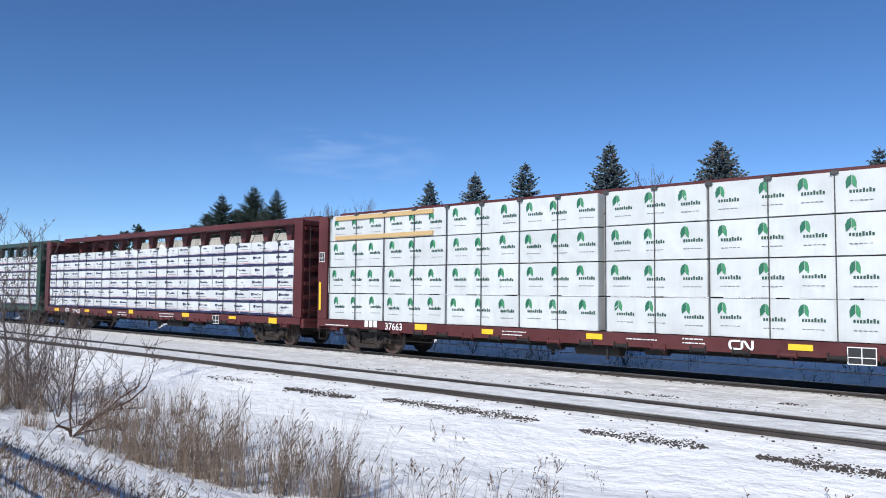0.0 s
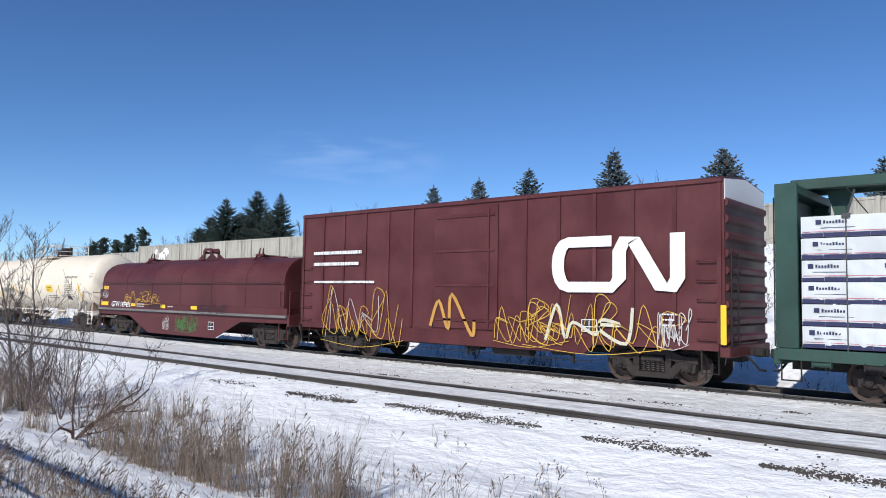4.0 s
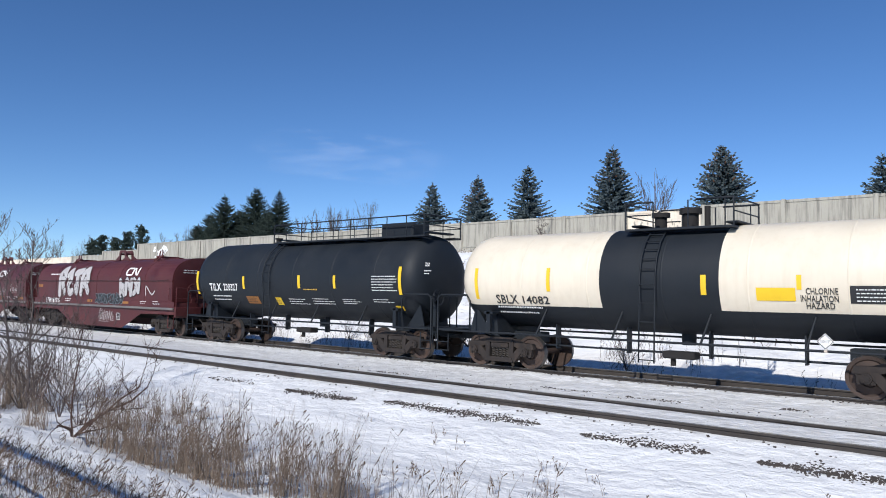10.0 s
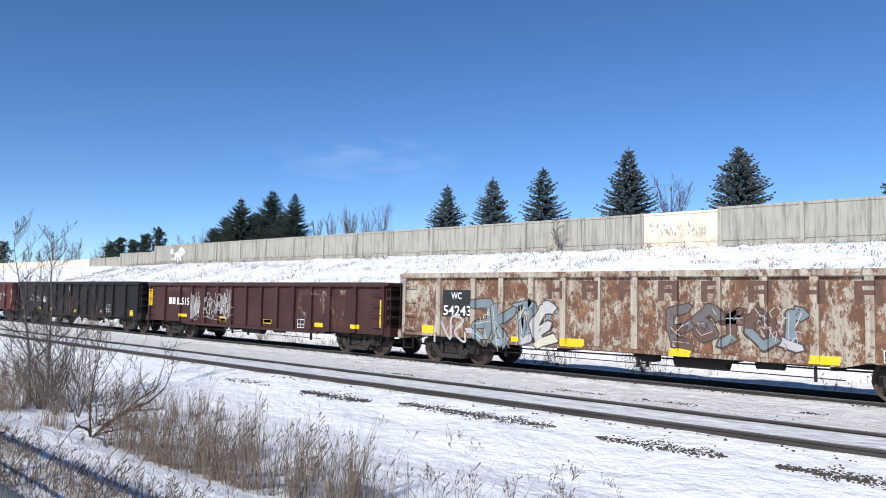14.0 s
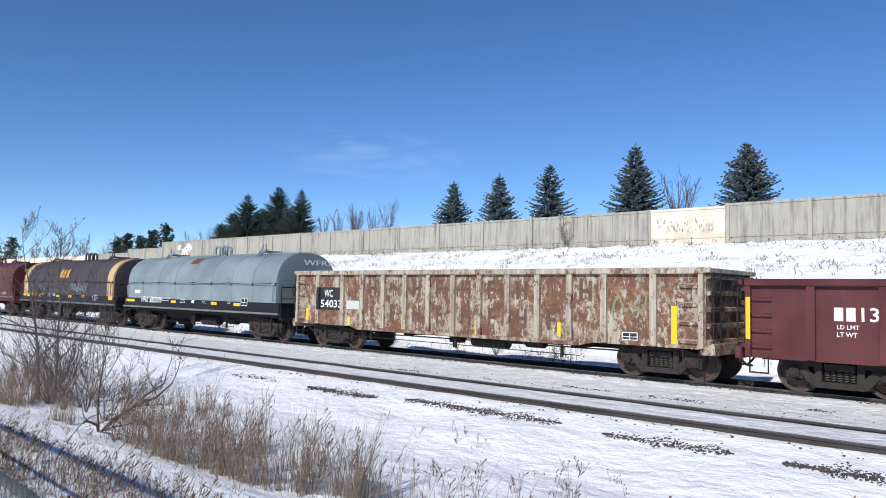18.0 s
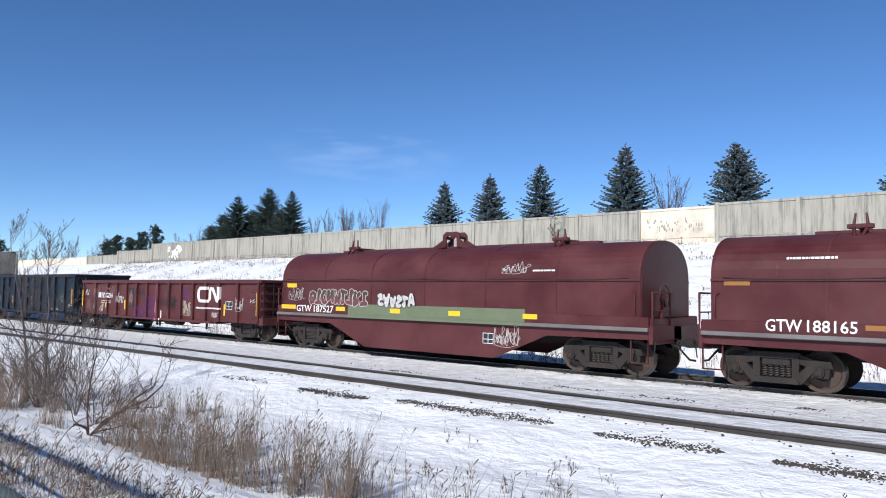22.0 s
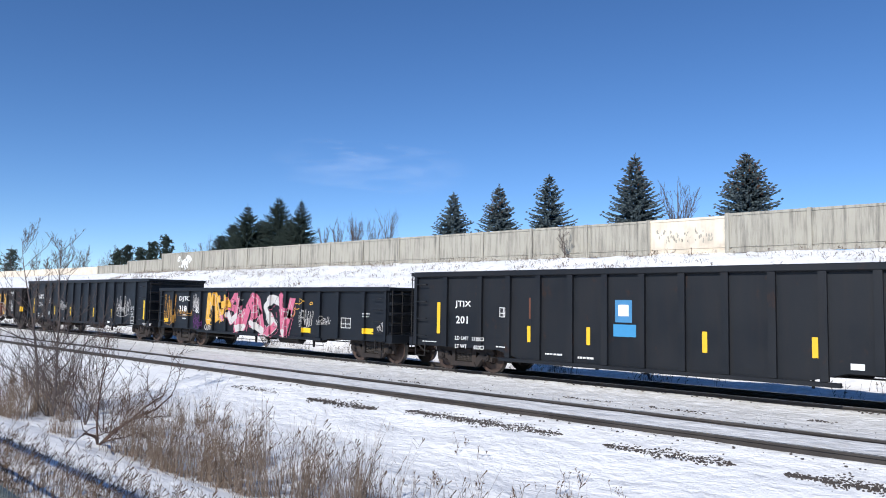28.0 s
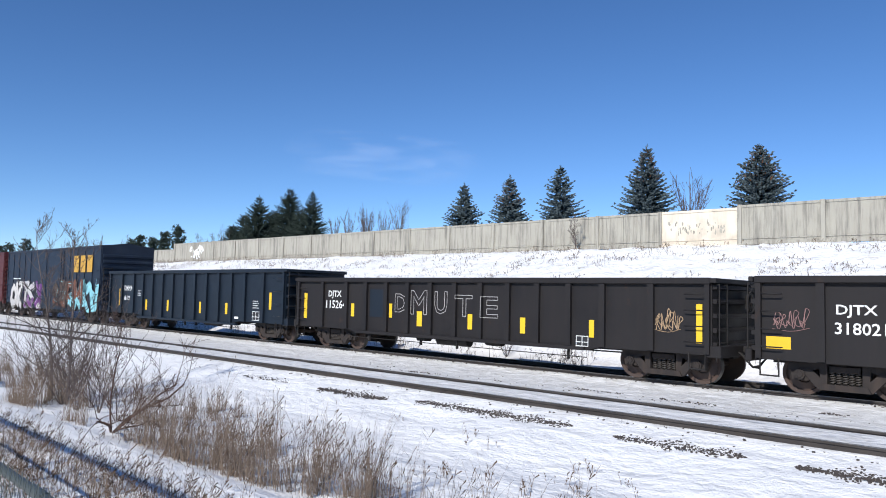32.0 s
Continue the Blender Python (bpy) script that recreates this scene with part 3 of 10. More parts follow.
def build_wall():
    wall = tagged(new("wall_north"), "weathered grey concrete noise wall of ribbed panels", "wall", kind="structure")
    wall.location = (0, WALL_Y, 0)
    first = -0.492 * WALL_Y
    rnd = random.Random(3)
    post = Shape().box(-0.13, 0.13, -0.14, 0.16, 0, 2.62, 0.02).mesh("post", CONCRETE)

    def panel_mesh(length, h, ribs):
        s = Shape()
        s.box(0.1, length - 0.1, -0.02, 0.1, 0, h, 0.01)
        s.box(0.1, length - 0.1, -0.07, -0.02, 0, 0.24, 0.015)
        s.box(0.1, length - 0.1, -0.07, -0.02, 0.36, 0.44, 0.01)
        s.box(0.1, length - 0.1, -0.07, -0.02, h - 0.16, h, 0.01)
        if ribs:
            x = 0.3
            while x < length - 0.35:
                s.box(x, x + 0.11, -0.034, -0.02, 0.44, h - 0.16)
                x += 0.30
        return s
    top = WALL_TOP - WALL_FOOT
    plain_p = panel_mesh(PANEL, top, False).mesh("panel", CONCRETE)
    tall_p = panel_mesh(PANEL, top + 0.13, True).mesh("panel", CONCRETE)
    wide_p = panel_mesh(PANEL + 0.5, top, False).mesh("panel", CREAM_WALL)
    ribbed_p = panel_mesh(PANEL, top, True).mesh("panel", CONCRETE)
    for i in range(-14, 11):
        x = first + i * PANEL + (0.5 if i > 0 else 0.0)
        part("post", post, None, wall, m=pose(x, 0, WALL_FOOT - 0.22 + (0.13 if i > 0 else 0.0)))
        if i == 0:
            part("panel", wide_p, None, wall, "cream painted concrete panel", pose(x, 0, WALL_FOOT))
        else:
            part("panel", tall_p if i > 0 else ribbed_p if i > -3 else plain_p, None, wall, m=pose(x, 0, WALL_FOOT))
    for k, drop in ((15, 0.7), (16, 0.7), (17, 1.15), (18, 1.15)):
        x = first - k * PANEL
        part("post", post, None, wall, m=pose(x, 0, WALL_FOOT - 0.22 - drop))
        part("panel", plain_p, None, wall, m=pose(x, 0, WALL_FOOT - drop))
    # white sprayed blobs near the wall's stepped end
    s = Shape()
    for i in range(16):
        a, b = rnd.uniform(-1.5, 1.2), rnd.uniform(-0.55, 0.45)
        r = ribbon(smooth_line([(-84.5 + a, WALL_FOOT + 1.1 + b), (-84.5 + a + rnd.uniform(0.2, 0.7), WALL_FOOT + 1.1 + b + rnd.uniform(-0.1, 0.6)), (-84.5 + a + rnd.uniform(0.4, 1.0), WALL_FOOT + 1.1 + b + rnd.uniform(-0.5, 0.3))]), rnd.uniform(0.12, 0.3), -0.08 - 0.002 * i)
        s.add(r.v, r.f, 0)
    part("sprayed_scrawl", s, INK_W, wall, "white sprayed scrawl")
    # flaking scrawl on the cream panel
    s = Shape()
    for i in range(46):
        a, b = 0.6 + rnd.random() * (PANEL - 0.9), 0.85 + rnd.random() * 0.75
        h, w = rnd.uniform(0.08, 0.4), rnd.uniform(0.02, 0.07)
        o = [(first + a + w * math.cos(t_) * rnd.uniform(0.5, 1.2), WALL_FOOT + b + h * 0.5 * math.sin(t_) * rnd.uniform(0.6, 1.1)) for t_ in [6.28 * q / 7 for q in range(7)]]
        s.slab(o, -0.028, -0.02)
    part("faded_scrawl", s, CONCRETE, wall, "flaked grey scrawl")


build_wall()

# ---- trucks, couplers and other parts that all the cars share ----
def truck_meshes():
    d = {}
    def member(o, y0, y1, s):
        s.slab(o, y0, y1)

    for key, mat in (("dark", TRUCK), ("rust", TRUCK_RUST)):
        for sd, nm in ((-1, "near"), (1, "far")):
            s = Shape()
            y0, y1 = sd * 0.93, sd * 1.09
            # one cast frame: an arch over the bolster with two pedestals and a spring seat
            top_line = [(-1.15, 0.58), (-1.12, 0.70), (-0.76, 0.71), (-0.46, 0.85), (0.46, 0.85), (0.76, 0.71), (1.12, 0.70), (1.15, 0.58)]
            low_line = [(1.08, 0.34), (0.72, 0.34), (0.70, 0.50), (0.46, 0.19), (-0.46, 0.19), (-0.70, 0.50), (-0.72, 0.34), (-1.08, 0.34)]
            outer = top_line + low_line
            hole_c = [(-0.33, 0.31), (0.33, 0.31), (0.33, 0.70), (-0.33, 0.70)]
            # strips between the outline and the openings
            s.slab([(-0.50, 0.86), (0.50, 0.86), (0.42, 0.72), (-0.42, 0.72)], y0, y1 + sd * 0.03)
            s.slab([(-0.50, 0.17), (0.50, 0.17), (0.44, 0.30), (-0.44, 0.30)], y0 - sd * 0.03, y1 + sd * 0.05)
            for q in (-1, 1):
                s.slab([(q * 0.34, 0.25), (q * 0.47, 0.25), (q * 0.50, 0.78), (q * 0.34, 0.78)], y0, y1 + sd * 0.02)
                s.slab([(q * 0.44, 0.85), (q * 0.78, 0.73), (q * 1.12, 0.71), (q * 1.16, 0.56), (q * 0.72, 0.54), (q * 0.44, 0.64)], y0, y1)
                s.slab([(q * 0.66, 0.60), (q * 0.90, 0.60), (q * 0.52, 0.17), (q * 0.40, 0.34)], y0, y1 + sd * 0.02)
                s.slab([(q * 0.72, 0.34), (q * 1.07, 0.34), (q * 1.10, 0.60), (q * 0.70, 0.60)], y0 + sd * 0.01, y1 - sd * 0.02)
            d[key, nm] = s.mesh("side_frame", mat)
        s = Shape().box(-0.22, 0.22, -1.0, 1.0, 0.54, 0.78, 0.04).box(-0.30, 0.30, -1.11, -0.9, 0.56, 0.70, 0.02).box(-0.32, 0.32, -0.88, -0.84, 0.28, 0.72)
        s.rod((0, 0, 0.76), (0, 0, 0.95), 0.2, 12)
        d[key] = s.mesh("truck", mat)
    s = Shape().rod((0, -0.8, 0.42), (0, 0.8, 0.42), 0.05, 6)
    for y in (-0.76, 0.76):
        s.box(-0.05, 0.05, y - 0.1, y + 0.1, 0.30, 0.56, 0.01)
    d["beam"] = s.mesh("brake_beam", TRUCK)
    w = Shape()
    for sd in (-1, 1):
        prof = [(0.18, 0.095), (0.20, 0.12), (0.36, 0.085), (0.385, 0.12), (0.46, 0.13), (0.485, 0.0), (0.465, -0.01)]
        rings = []
        n = 28
        for r, o in [(0.0, 0.10)] + prof + [(0.0, -0.01)]:
            rings.append([(r * math.cos(2 * math.pi * i / n), sd * (0.68 + o), r * math.sin(2 * math.pi * i / n)) for i in range(n)])
        w.rings(rings[:6], 0, False)
        w.rings(rings[5:7], 1, True)
        w.rings(rings[6:], 0, False)
    w.rod((0, -1.02, 0), (0, 1.02, 0), 0.085, 10)
    d["wheelset"] = w.mesh("wheelset", WHEEL, TREAD)
    c = Shape()
    for sd in (-1,):
        c.rod((0, sd * 1.02, 0), (0, sd * 1.16, 0), 0.115, 14)
        c.rod((0, sd * 1.16, 0), (0, sd * 1.18, 0), 0.075, 12)
        for k in range(3):
            a = 2 * math.pi * k / 3
            c.box(0.07 * math.cos(a) - 0.016, 0.07 * math.cos(a) + 0.016, -1.20, -1.16, 0.07 * math.sin(a) - 0.016, 0.07 * math.sin(a) + 0.016)
    d["cap"] = c.mesh("bearing_cap", TRUCK)
    sp = Shape()
    for k in (0.0,):
        pts = [(k + 0.050 * math.cos(a * 1.05), -1.02 + 0.050 * math.sin(a * 1.05), 0.30 + 0.26 * a / 30) for a in range(31)]
        sp.tube(pts, 0.016, 5)
    d["springs"] = sp.mesh("coil_spring", SPRING)
    return d


TRUCKS = truck_meshes()
WHEELS = []


def add_truck(car, x, look_="dark"):
    t = part("truck", TRUCKS[look_], None, car, m=pose(x, 0, 0))
    for q in (-0.889, 0.889):
        w = part("wheelset", TRUCKS["wheelset"], None, t, m=pose(q, 0, 0.46))
        WHEELS.append((w, car))
        part("bearing_cap", TRUCKS["cap"], None, t, m=pose(q, 0, 0.47))
    part("side_frame", TRUCKS[look_, "near"], None, t)
    part("side_frame", TRUCKS[look_, "far"], None, t)
    for q in (-0.40, 0.40):
        part("brake_beam", TRUCKS["beam"], None, t, m=pose(q, 0, 0))
    for k in (-0.25, -0.125, 0.0, 0.125, 0.25):
        part("coil_spring", TRUCKS["springs"], None, t, m=pose(k, 0, 0))
    return t


def coupler_mesh():
    s = Shape()
    s.box(-0.15, 0.30, -0.07, 0.07, 0.78, 0.94, 0.02)
    s.box(0.28, 0.52, -0.15, 0.10, 0.76, 0.97, 0.04)
    s.box(0.45, 0.58, 0.02, 0.14, 0.76, 0.97, 0.03)
    s.box(-0.2, 0.0, -0.22, 0.22, 0.72, 1.02, 0.02)
    # air hose
    s.tube([(0.05, -0.38, 0.84), (0.22, -0.37, 0.78), (0.34, -0.30, 0.62), (0.44, -0.18, 0.46), (0.55, -0.06, 0.44)], 0.028, 6)
    return s.mesh("coupler", UNDER)


COUPLER = coupler_mesh()


def lever_mesh():
    s = Shape()
    s.tube([(0.02, -1.45, 0.62), (0.06, -1.45, 0.92), (0.08, -1.2, 0.92), (0.10, -0.2, 0.98)], 0.014, 5)
    return s


def couplers(car, half, mat=None):
    for q in (1, -1):
        part("coupler", COUPLER, None, car, m=pose(q * (half - 0.05), 0, 0, 0, 0, 0 if q > 0 else 180))
        s = lever_mesh() if q > 0 else Shape().tube([(-0.02, -1.45, 0.62), (-0.06, -1.45, 0.92), (-0.08, -1.2, 0.92), (-0.10, -0.2, 0.98)], 0.014, 5)
        part("uncoupling_lever", s, mat or UNDER, car, m=pose(q * half, 0, 0))


def ladder(car, x0, x1, z0, z1, rungs, mat, y=-SIDE - 0.03, name="ladder"):
    s = Shape()
    for x in (x0, x1):
        s.box(x - 0.025, x + 0.025, y - 0.03, y + 0.02, z0, z1)
    for i in range(rungs):
        z = z0 + 0.08 + (z1 - z0 - 0.16) * i / max(1, rungs - 1)
        s.rod((x0, y - 0.05, z), (x1, y - 0.05, z), 0.014, 6)
    return part(name, s, mat, car)


def end_ladder(car, x, y0, y1, z0, z1, rungs, mat, out=0.05):
    s = Shape()
    for i in range(rungs):
        z = z0 + (z1 - z0) * i / max(1, rungs - 1)
        s.rod((x + out, y0, z), (x + out, y1, z), 0.014, 6)
    for y in (y0, y1):
        s.rod((x + out, y, z0 - 0.1), (x + out, y, z1 + 0.1), 0.016, 5)
        for z in (z0 - 0.08, z1 + 0.08):
            s.rod((x, y, z), (x + out, y, z), 0.014, 5)
    return part("end_ladder", s, mat, car)


def hand_brake(car, x, y, z, mat, r=0.28):
    s = Shape()
    n = 18
    pts = [(x + 0.09, y + r * math.cos(2 * math.pi * i / n), z + r * math.sin(2 * math.pi * i / n)) for i in range(n + 1)]
    s.tube(pts, 0.018, 5)
    for k in range(5):
        a = 2 * math.pi * k / 5
        s.rod((x + 0.07, y, z), (x + 0.09, y + r * math.cos(a), z + r * math.sin(a)), 0.012, 5)
    s.box(x - 0.02, x + 0.07, y - 0.14, y + 0.14, z - 0.2, z + 0.16, 0.02)
    return part("hand_brake", s, mat, car)


def brake_gear(car, half, seed=0, mat=None):
    """Cylinder, reservoir, valve and rods hung under the floor."""
    m = mat or UNDER
    rnd = random.Random(seed)
    x = rnd.uniform(-1.5, 1.0)
    part("air_reservoir", Shape().rod((x, -0.75, 0.62), (x + 1.3, -0.75, 0.62), 0.2, 14), m, car)
    part("brake_cylinder", Shape().rod((x + 1.9, -0.6, 0.66), (x + 2.5, -0.6, 0.66), 0.16, 12).rod((x + 2.5, -0.6, 0.66), (x + 3.1, -0.6, 0.66), 0.03, 6), m, car)
    part("brake_valve", Shape().box(x - 0.9, x - 0.45, -0.95, -0.6, 0.5, 0.85, 0.04).rod((x - 0.7, -0.9, 0.5), (x - 0.7, -0.9, 0.36), 0.05, 8), m, car)
    part("brake_rod", Shape().rod((-half + 2.6, -0.5, 0.56), (half - 2.6, -0.5, 0.60), 0.022, 6).rod((-half + 3, -1.3, 0.50), (half - 3.4, -1.35, 0.46), 0.013, 5), m, car)
    for k in range(3):
        a = -half + 4.0 + k * (2 * half - 8) / 2
        part("hanger", Shape().box(a, a + 0.05, -1.38, -1.30, 0.38, 0.80), m, car)


# ---- gondola ----
def post_places(half):
    """Side posts: one wide panel at each end, the rest evenly apart."""
    return [-half + 0.06, -6.55] + [-5.18 + 1.036 * i for i in range(11)] + [6.55, half - 0.06]


def gondola(u0, u1, top, mat, name="gondola_car", label="", belly=0.0, sill=0.62, post_mat=None, chord=None, truck="dark", chord_h=0.16,
            ribs=5, sheet=None, seed=0):
    half = (u1 - u0) / 2
    car = base_of(name, label, "gondola car", "gondolas of the train")
    car["middle"] = (u0 + u1) / 2
    car["side"] = (half, top, chord_h, sill - belly)
    pm, cm, sh = post_mat or mat, chord or mat, sheet or mat
    for sd, nm in ((-1, "side_wall"), (1, "side_wall")):
        y = sd * (SIDE - 0.13)
        s = Shape()
        if belly > 0:
            o = [(-half, sill + 0.12), (-half + 3.3, sill + 0.12), (-half + 4.4, sill - belly), (half - 4.4, sill - belly), (half - 3.3, sill + 0.12), (half, sill + 0.12), (half, top), (-half, top)]
        else:
            o = [(-half, sill + 0.10), (-half + 3.0, sill + 0.10), (-half + 3.4, sill), (half - 3.4, sill), (half - 3.0, sill + 0.10), (half, sill + 0.10), (half, top), (-half, top)]
        s.slab(o, y, y + sd * 0.03)
        part(nm, s, sh, car)
        part("top_chord", Shape().box(-half - 0.02, half + 0.02, sd * (SIDE - 0.14), sd * (SIDE + 0.02), top - chord_h, top, 0.02), cm, car)
        part("side_sill", Shape().box(-half + 3.4, half - 3.4, sd * (SIDE - 0.13), sd * (SIDE - 0.01), (sill - belly), (sill - belly) + 0.10, 0.01), mat, car)
        for x in post_places(half):
            low = sill + 0.13 if abs(x) > half - 3.6 else sill - belly + 0.11
            w = 0.085 if abs(x) < half - 0.1 else 0.06
            p = Shape().slab([(x - w, low), (x + w, low), (x + w, top - chord_h), (x - w, top - chord_h)], sd * (SIDE - 0.13), sd * (SIDE - 0.005))
            part("side_post", p, pm, car)
    for q in (-1, 1):
        x = q * half
        s = Shape().box(x - 0.03, x + 0.03, -SIDE + 0.1, SIDE - 0.1, 0.75, top - 0.01)
        part("end_wall", s, mat, car)
        for r in range(ribs):
            z = 1.0 + (top - 1.22) * r / (ribs - 1)
            part("end_rib", Shape().slab([(x + q * 0.02, z - 0.06), (x + q * 0.13, z - 0.045), (x + q * 0.13, z + 0.045), (x + q * 0.02, z + 0.06)], -SIDE + 0.14, SIDE - 0.14), mat, car)
        part("end_chord", Shape().box(x - 0.05, x + q * 0.16 + 0.01, -SIDE, SIDE, top - 0.13, top - 0.012, 0.015), cm, car)
        part("end_sill", Shape().box(x - 0.1, x + q * 0.25, -SIDE + 0.06, SIDE - 0.06, 0.70, 0.98, 0.02), mat, car)
        end_ladder(car, x + q * 0.13, -SIDE + 0.12, -SIDE + 0.58, 1.05, top - 0.25, 5, UNDER, q * 0.07)
        part("step", Shape().tube([(x - q * 0.1, -SIDE + 0.02, 0.8), (x - q * 0.1, -SIDE + 0.02, 0.42), (x - q * 0.5, -SIDE + 0.02, 0.42), (x - q * 0.5, -SIDE + 0.02, 0.8)], 0.018, 5), UNDER, car)
        # grab irons on the side
        s = Shape()
        for r in range(4):
            z = 1.05 + (top - 1.45) * r / 3
            a, b = x - q * 0.14, x - q * 0.58
            s.tube([(a, -SIDE, z), (a, -SIDE - 0.06, z), (b, -SIDE - 0.06, z), (b, -SIDE, z)], 0.012, 5)
        part("grab_iron", s, pm, car)
    part("floor", Shape().box(-half + 0.05, half - 0.05, -SIDE + 0.16, SIDE - 0.16, 0.86, 1.0), UNDER, car)
    part("centre_sill", Shape().box(-half - 0.05, half + 0.05, -0.2, 0.2, 0.62, 0.86), UNDER, car)
    for k in range(5):
        x = -half + 3.6 + (2 * half - 7.2) * k / 4
        part("cross_bearer", Shape().slab([(x - 0.08, 0.86), (x + 0.08, 0.86), (x + 0.08, 0.64), (x - 0.08, 0.64)], -SIDE + 0.15, SIDE - 0.15), UNDER, car)
    hand_brake(car, half + 0.14, 0.55, top - 0.55, UNDER, 0.26)
    add_truck(car, half - 1.75, truck)
    add_truck(car, -half + 1.75, truck)
    couplers(car, half + 0.12)
    brake_gear(car, half, seed)
    return car, half


# ---- tank car ----
def tank_car(u0, u1, radius, mid_z, mat, trim, label, seed=0, dark_low=False, dark_band=False, platform="dome", name="tank_car", truck="dark", spans=(-1.15, 1.15, -0.8, 0.15)):
    half = (u1 - u0) / 2
    car = base_of(name, label, "tank car", "tank cars of the train")
    car["middle"] = (u0 + u1) / 2
    L = half - (0.55 if dark_low else 0.30)
    s = Shape()
    n = 44
    prof = [(-L, 0.0), (-L + 0.02, 0.30), (-L + 0.09, 0.60), (-L + 0.22, 0.82), (-L + 0.42, 0.945), (-L + 0.66, 0.99), (-L + 0.8, 1.0)]
    prof = prof + [(-x, r) for x, r in ((0.45 * L, 1.0), (0.24 * L, 1.0))] + [(0.24 * L, 1.0), (0.45 * L, 1.0)] + [(-x - (0.32 if mat is TANK_BLACK else 0.0), r) for x, r in reversed(prof)]
    rings = [[(x, radius * r * math.cos(2 * math.pi * i / n), mid_z + radius * r * math.sin(2 * math.pi * i / n)) for i in range(n)] for x, r in prof]
    s.rings(rings, 0, True)
    if dark_low:
        for k, q in enumerate(s.f):
            c = sum((Vector(s.v[i]) for i in q), Vector()) / len(q)
            if c.z < mid_z - 0.74 or (dark_band and abs(c.x) < 0.24 * L):
                s.m[k] = 1
    part("tank", s, [mat, TANK_BLACK], car)
    # weld seams
    for k in (-0.62, -0.30, 0.02, 0.34, 0.66):
        r = Shape()
        x = k * L
        rr = [[(x + o, (radius + e) * math.cos(2 * math.pi * i / n), mid_z + (radius + e) * math.sin(2 * math.pi * i / n)) for i in range(n)] for o, e in ((-0.03, -0.002), (-0.022, 0.006), (0.022, 0.006), (0.03, -0.002))]
        r.rings(rr, 0, True)
        if dark_low:
            for j, q in enumerate(r.f):
                c = sum((Vector(r.v[i]) for i in q), Vector()) / len(q)
                if c.z < mid_z - 0.74 or (dark_band and abs(c.x) < 0.24 * L):
                    r.m[j] = 1
        part("weld_seam", r, [mat, TANK_BLACK], car)
    # saddles, sills and end platforms
    for q in (-1, 1):
        x = q * (L - 1.35)
        part("saddle", Shape().slab([(x - 0.16, 0.92), (x + 0.16, 0.92), (x + 0.10, mid_z - radius * 0.72), (x - 0.10, mid_z - radius * 0.72)], -1.12, 1.12), trim, car)
        part("brace_plate", Shape().slab([(x + q * 0.2, 1.0), (x + q * 0.95, 1.0), (x + q * 0.75, mid_z - radius * 0.55)], -1.0, -0.96), trim if trim is TANK_BLACK else TRUCK_RUST, car)
        part("stub_sill", Shape().box(q * (L - 2.4), q * (half + 0.1), -0.25, 0.25, 0.70, 1.02, 0.02), trim, car)
        part("end_platform", Shape().box(q * (half - 0.7), q * half, -SIDE + 0.1, SIDE - 0.1, 0.98, 1.05, 0.01).box(q * (half - 0.02), q * (half + 0.02), -SIDE + 0.1, SIDE - 0.1, 0.82, 1.05), trim, car)
        r = Shape()
        a, b = q * (half - 0.04), q * (half - 1.15)
        y = -SIDE + 0.08
        r.tube([(a, y, 0.45), (a, y, 1.95), (a - q * 0.12, y, 2.06), (b, y, 2.06), (b - q * 0.12, y, 1.9), (b - q * 0.12, y, 1.02)], 0.024, 6)
        r.tube([(a, y, 2.0), (a, y + 0.9, 2.0), (a, y + 0.9, 1.05)], 0.02, 6)
        part("handrail", r, trim, car)
        part("handrail", Shape().tube([(a, -y, 0.45), (a, -y, 2.0), (b, -y, 2.05)], 0.022, 6), trim, car)
        part("step", Shape().tube([(a, y, 0.9), (a, y, 0.40), (a - q * 0.42, y, 0.40), (a - q * 0.42, y, 0.9)], 0.02, 5).rod((a, y, 0.65), (a - q * 0.42, y, 0.65), 0.016, 5), trim, car)
        part("jacking_pad", Shape().box(x - 0.07, x + 0.07, -SIDE + 0.12, -SIDE + 0.24, 0.95, 1.62, 0.01).box(x - 0.16, x + 0.16, -SIDE + 0.12, -SIDE + 0.5, 1.52, 1.60, 0.01), trim, car)
    part("side_rail", Shape().rod((-half + 0.2, -SIDE + 0.1, 1.0), (half - 0.2, -SIDE + 0.1, 1.0), 0.03, 6), trim, car)
    part("side_rail", Shape().rod((-half + 0.2, SIDE - 0.1, 1.0), (half - 0.2, SIDE - 0.1, 1.0), 0.03, 6), trim, car)
    for k in range(4):
        x = -L + 3.0 + (2 * L - 6.0) * k / 3
        part("rail_bracket", Shape().rod((x, -SIDE + 0.1, 1.0), (x + 0.12, -radius * 0.78, mid_z - radius * 0.6), 0.03, 5), trim, car)
    part("train_pipe", Shape().rod((-half + 1, -0.6, 0.70), (half - 1, -0.6, 0.70), 0.03, 6), trim, car)
    for k in range(4):
        x = -L + 3.2 + (2 * L - 6.4) * k / 3
        part("hanger", Shape().box(x, x + 0.04, -0.72, -0.5, 0.62, mid_z - radius + 0.12), trim, car)
    part("bottom_outlet", Shape().rod((0.3, 0, mid_z - radius - 0.28), (0.3, 0, mid_z - radius + 0.05), 0.18, 12), trim, car)
    part("brake_valve", Shape().box(0.1, 0.9, -1.2, -0.8, 0.60, 0.78, 0.03).rod((0.3, -1.0, 0.6), (0.3, -1.0, 0.42), 0.07, 8), TANK_TRIM if trim is TANK_TRIM else UNDER, car)
    # top fittings: platform, railing, dome, ladder
    zt = mid_z + radius
    w0, w1, lx, dx = spans
    pl = Shape()
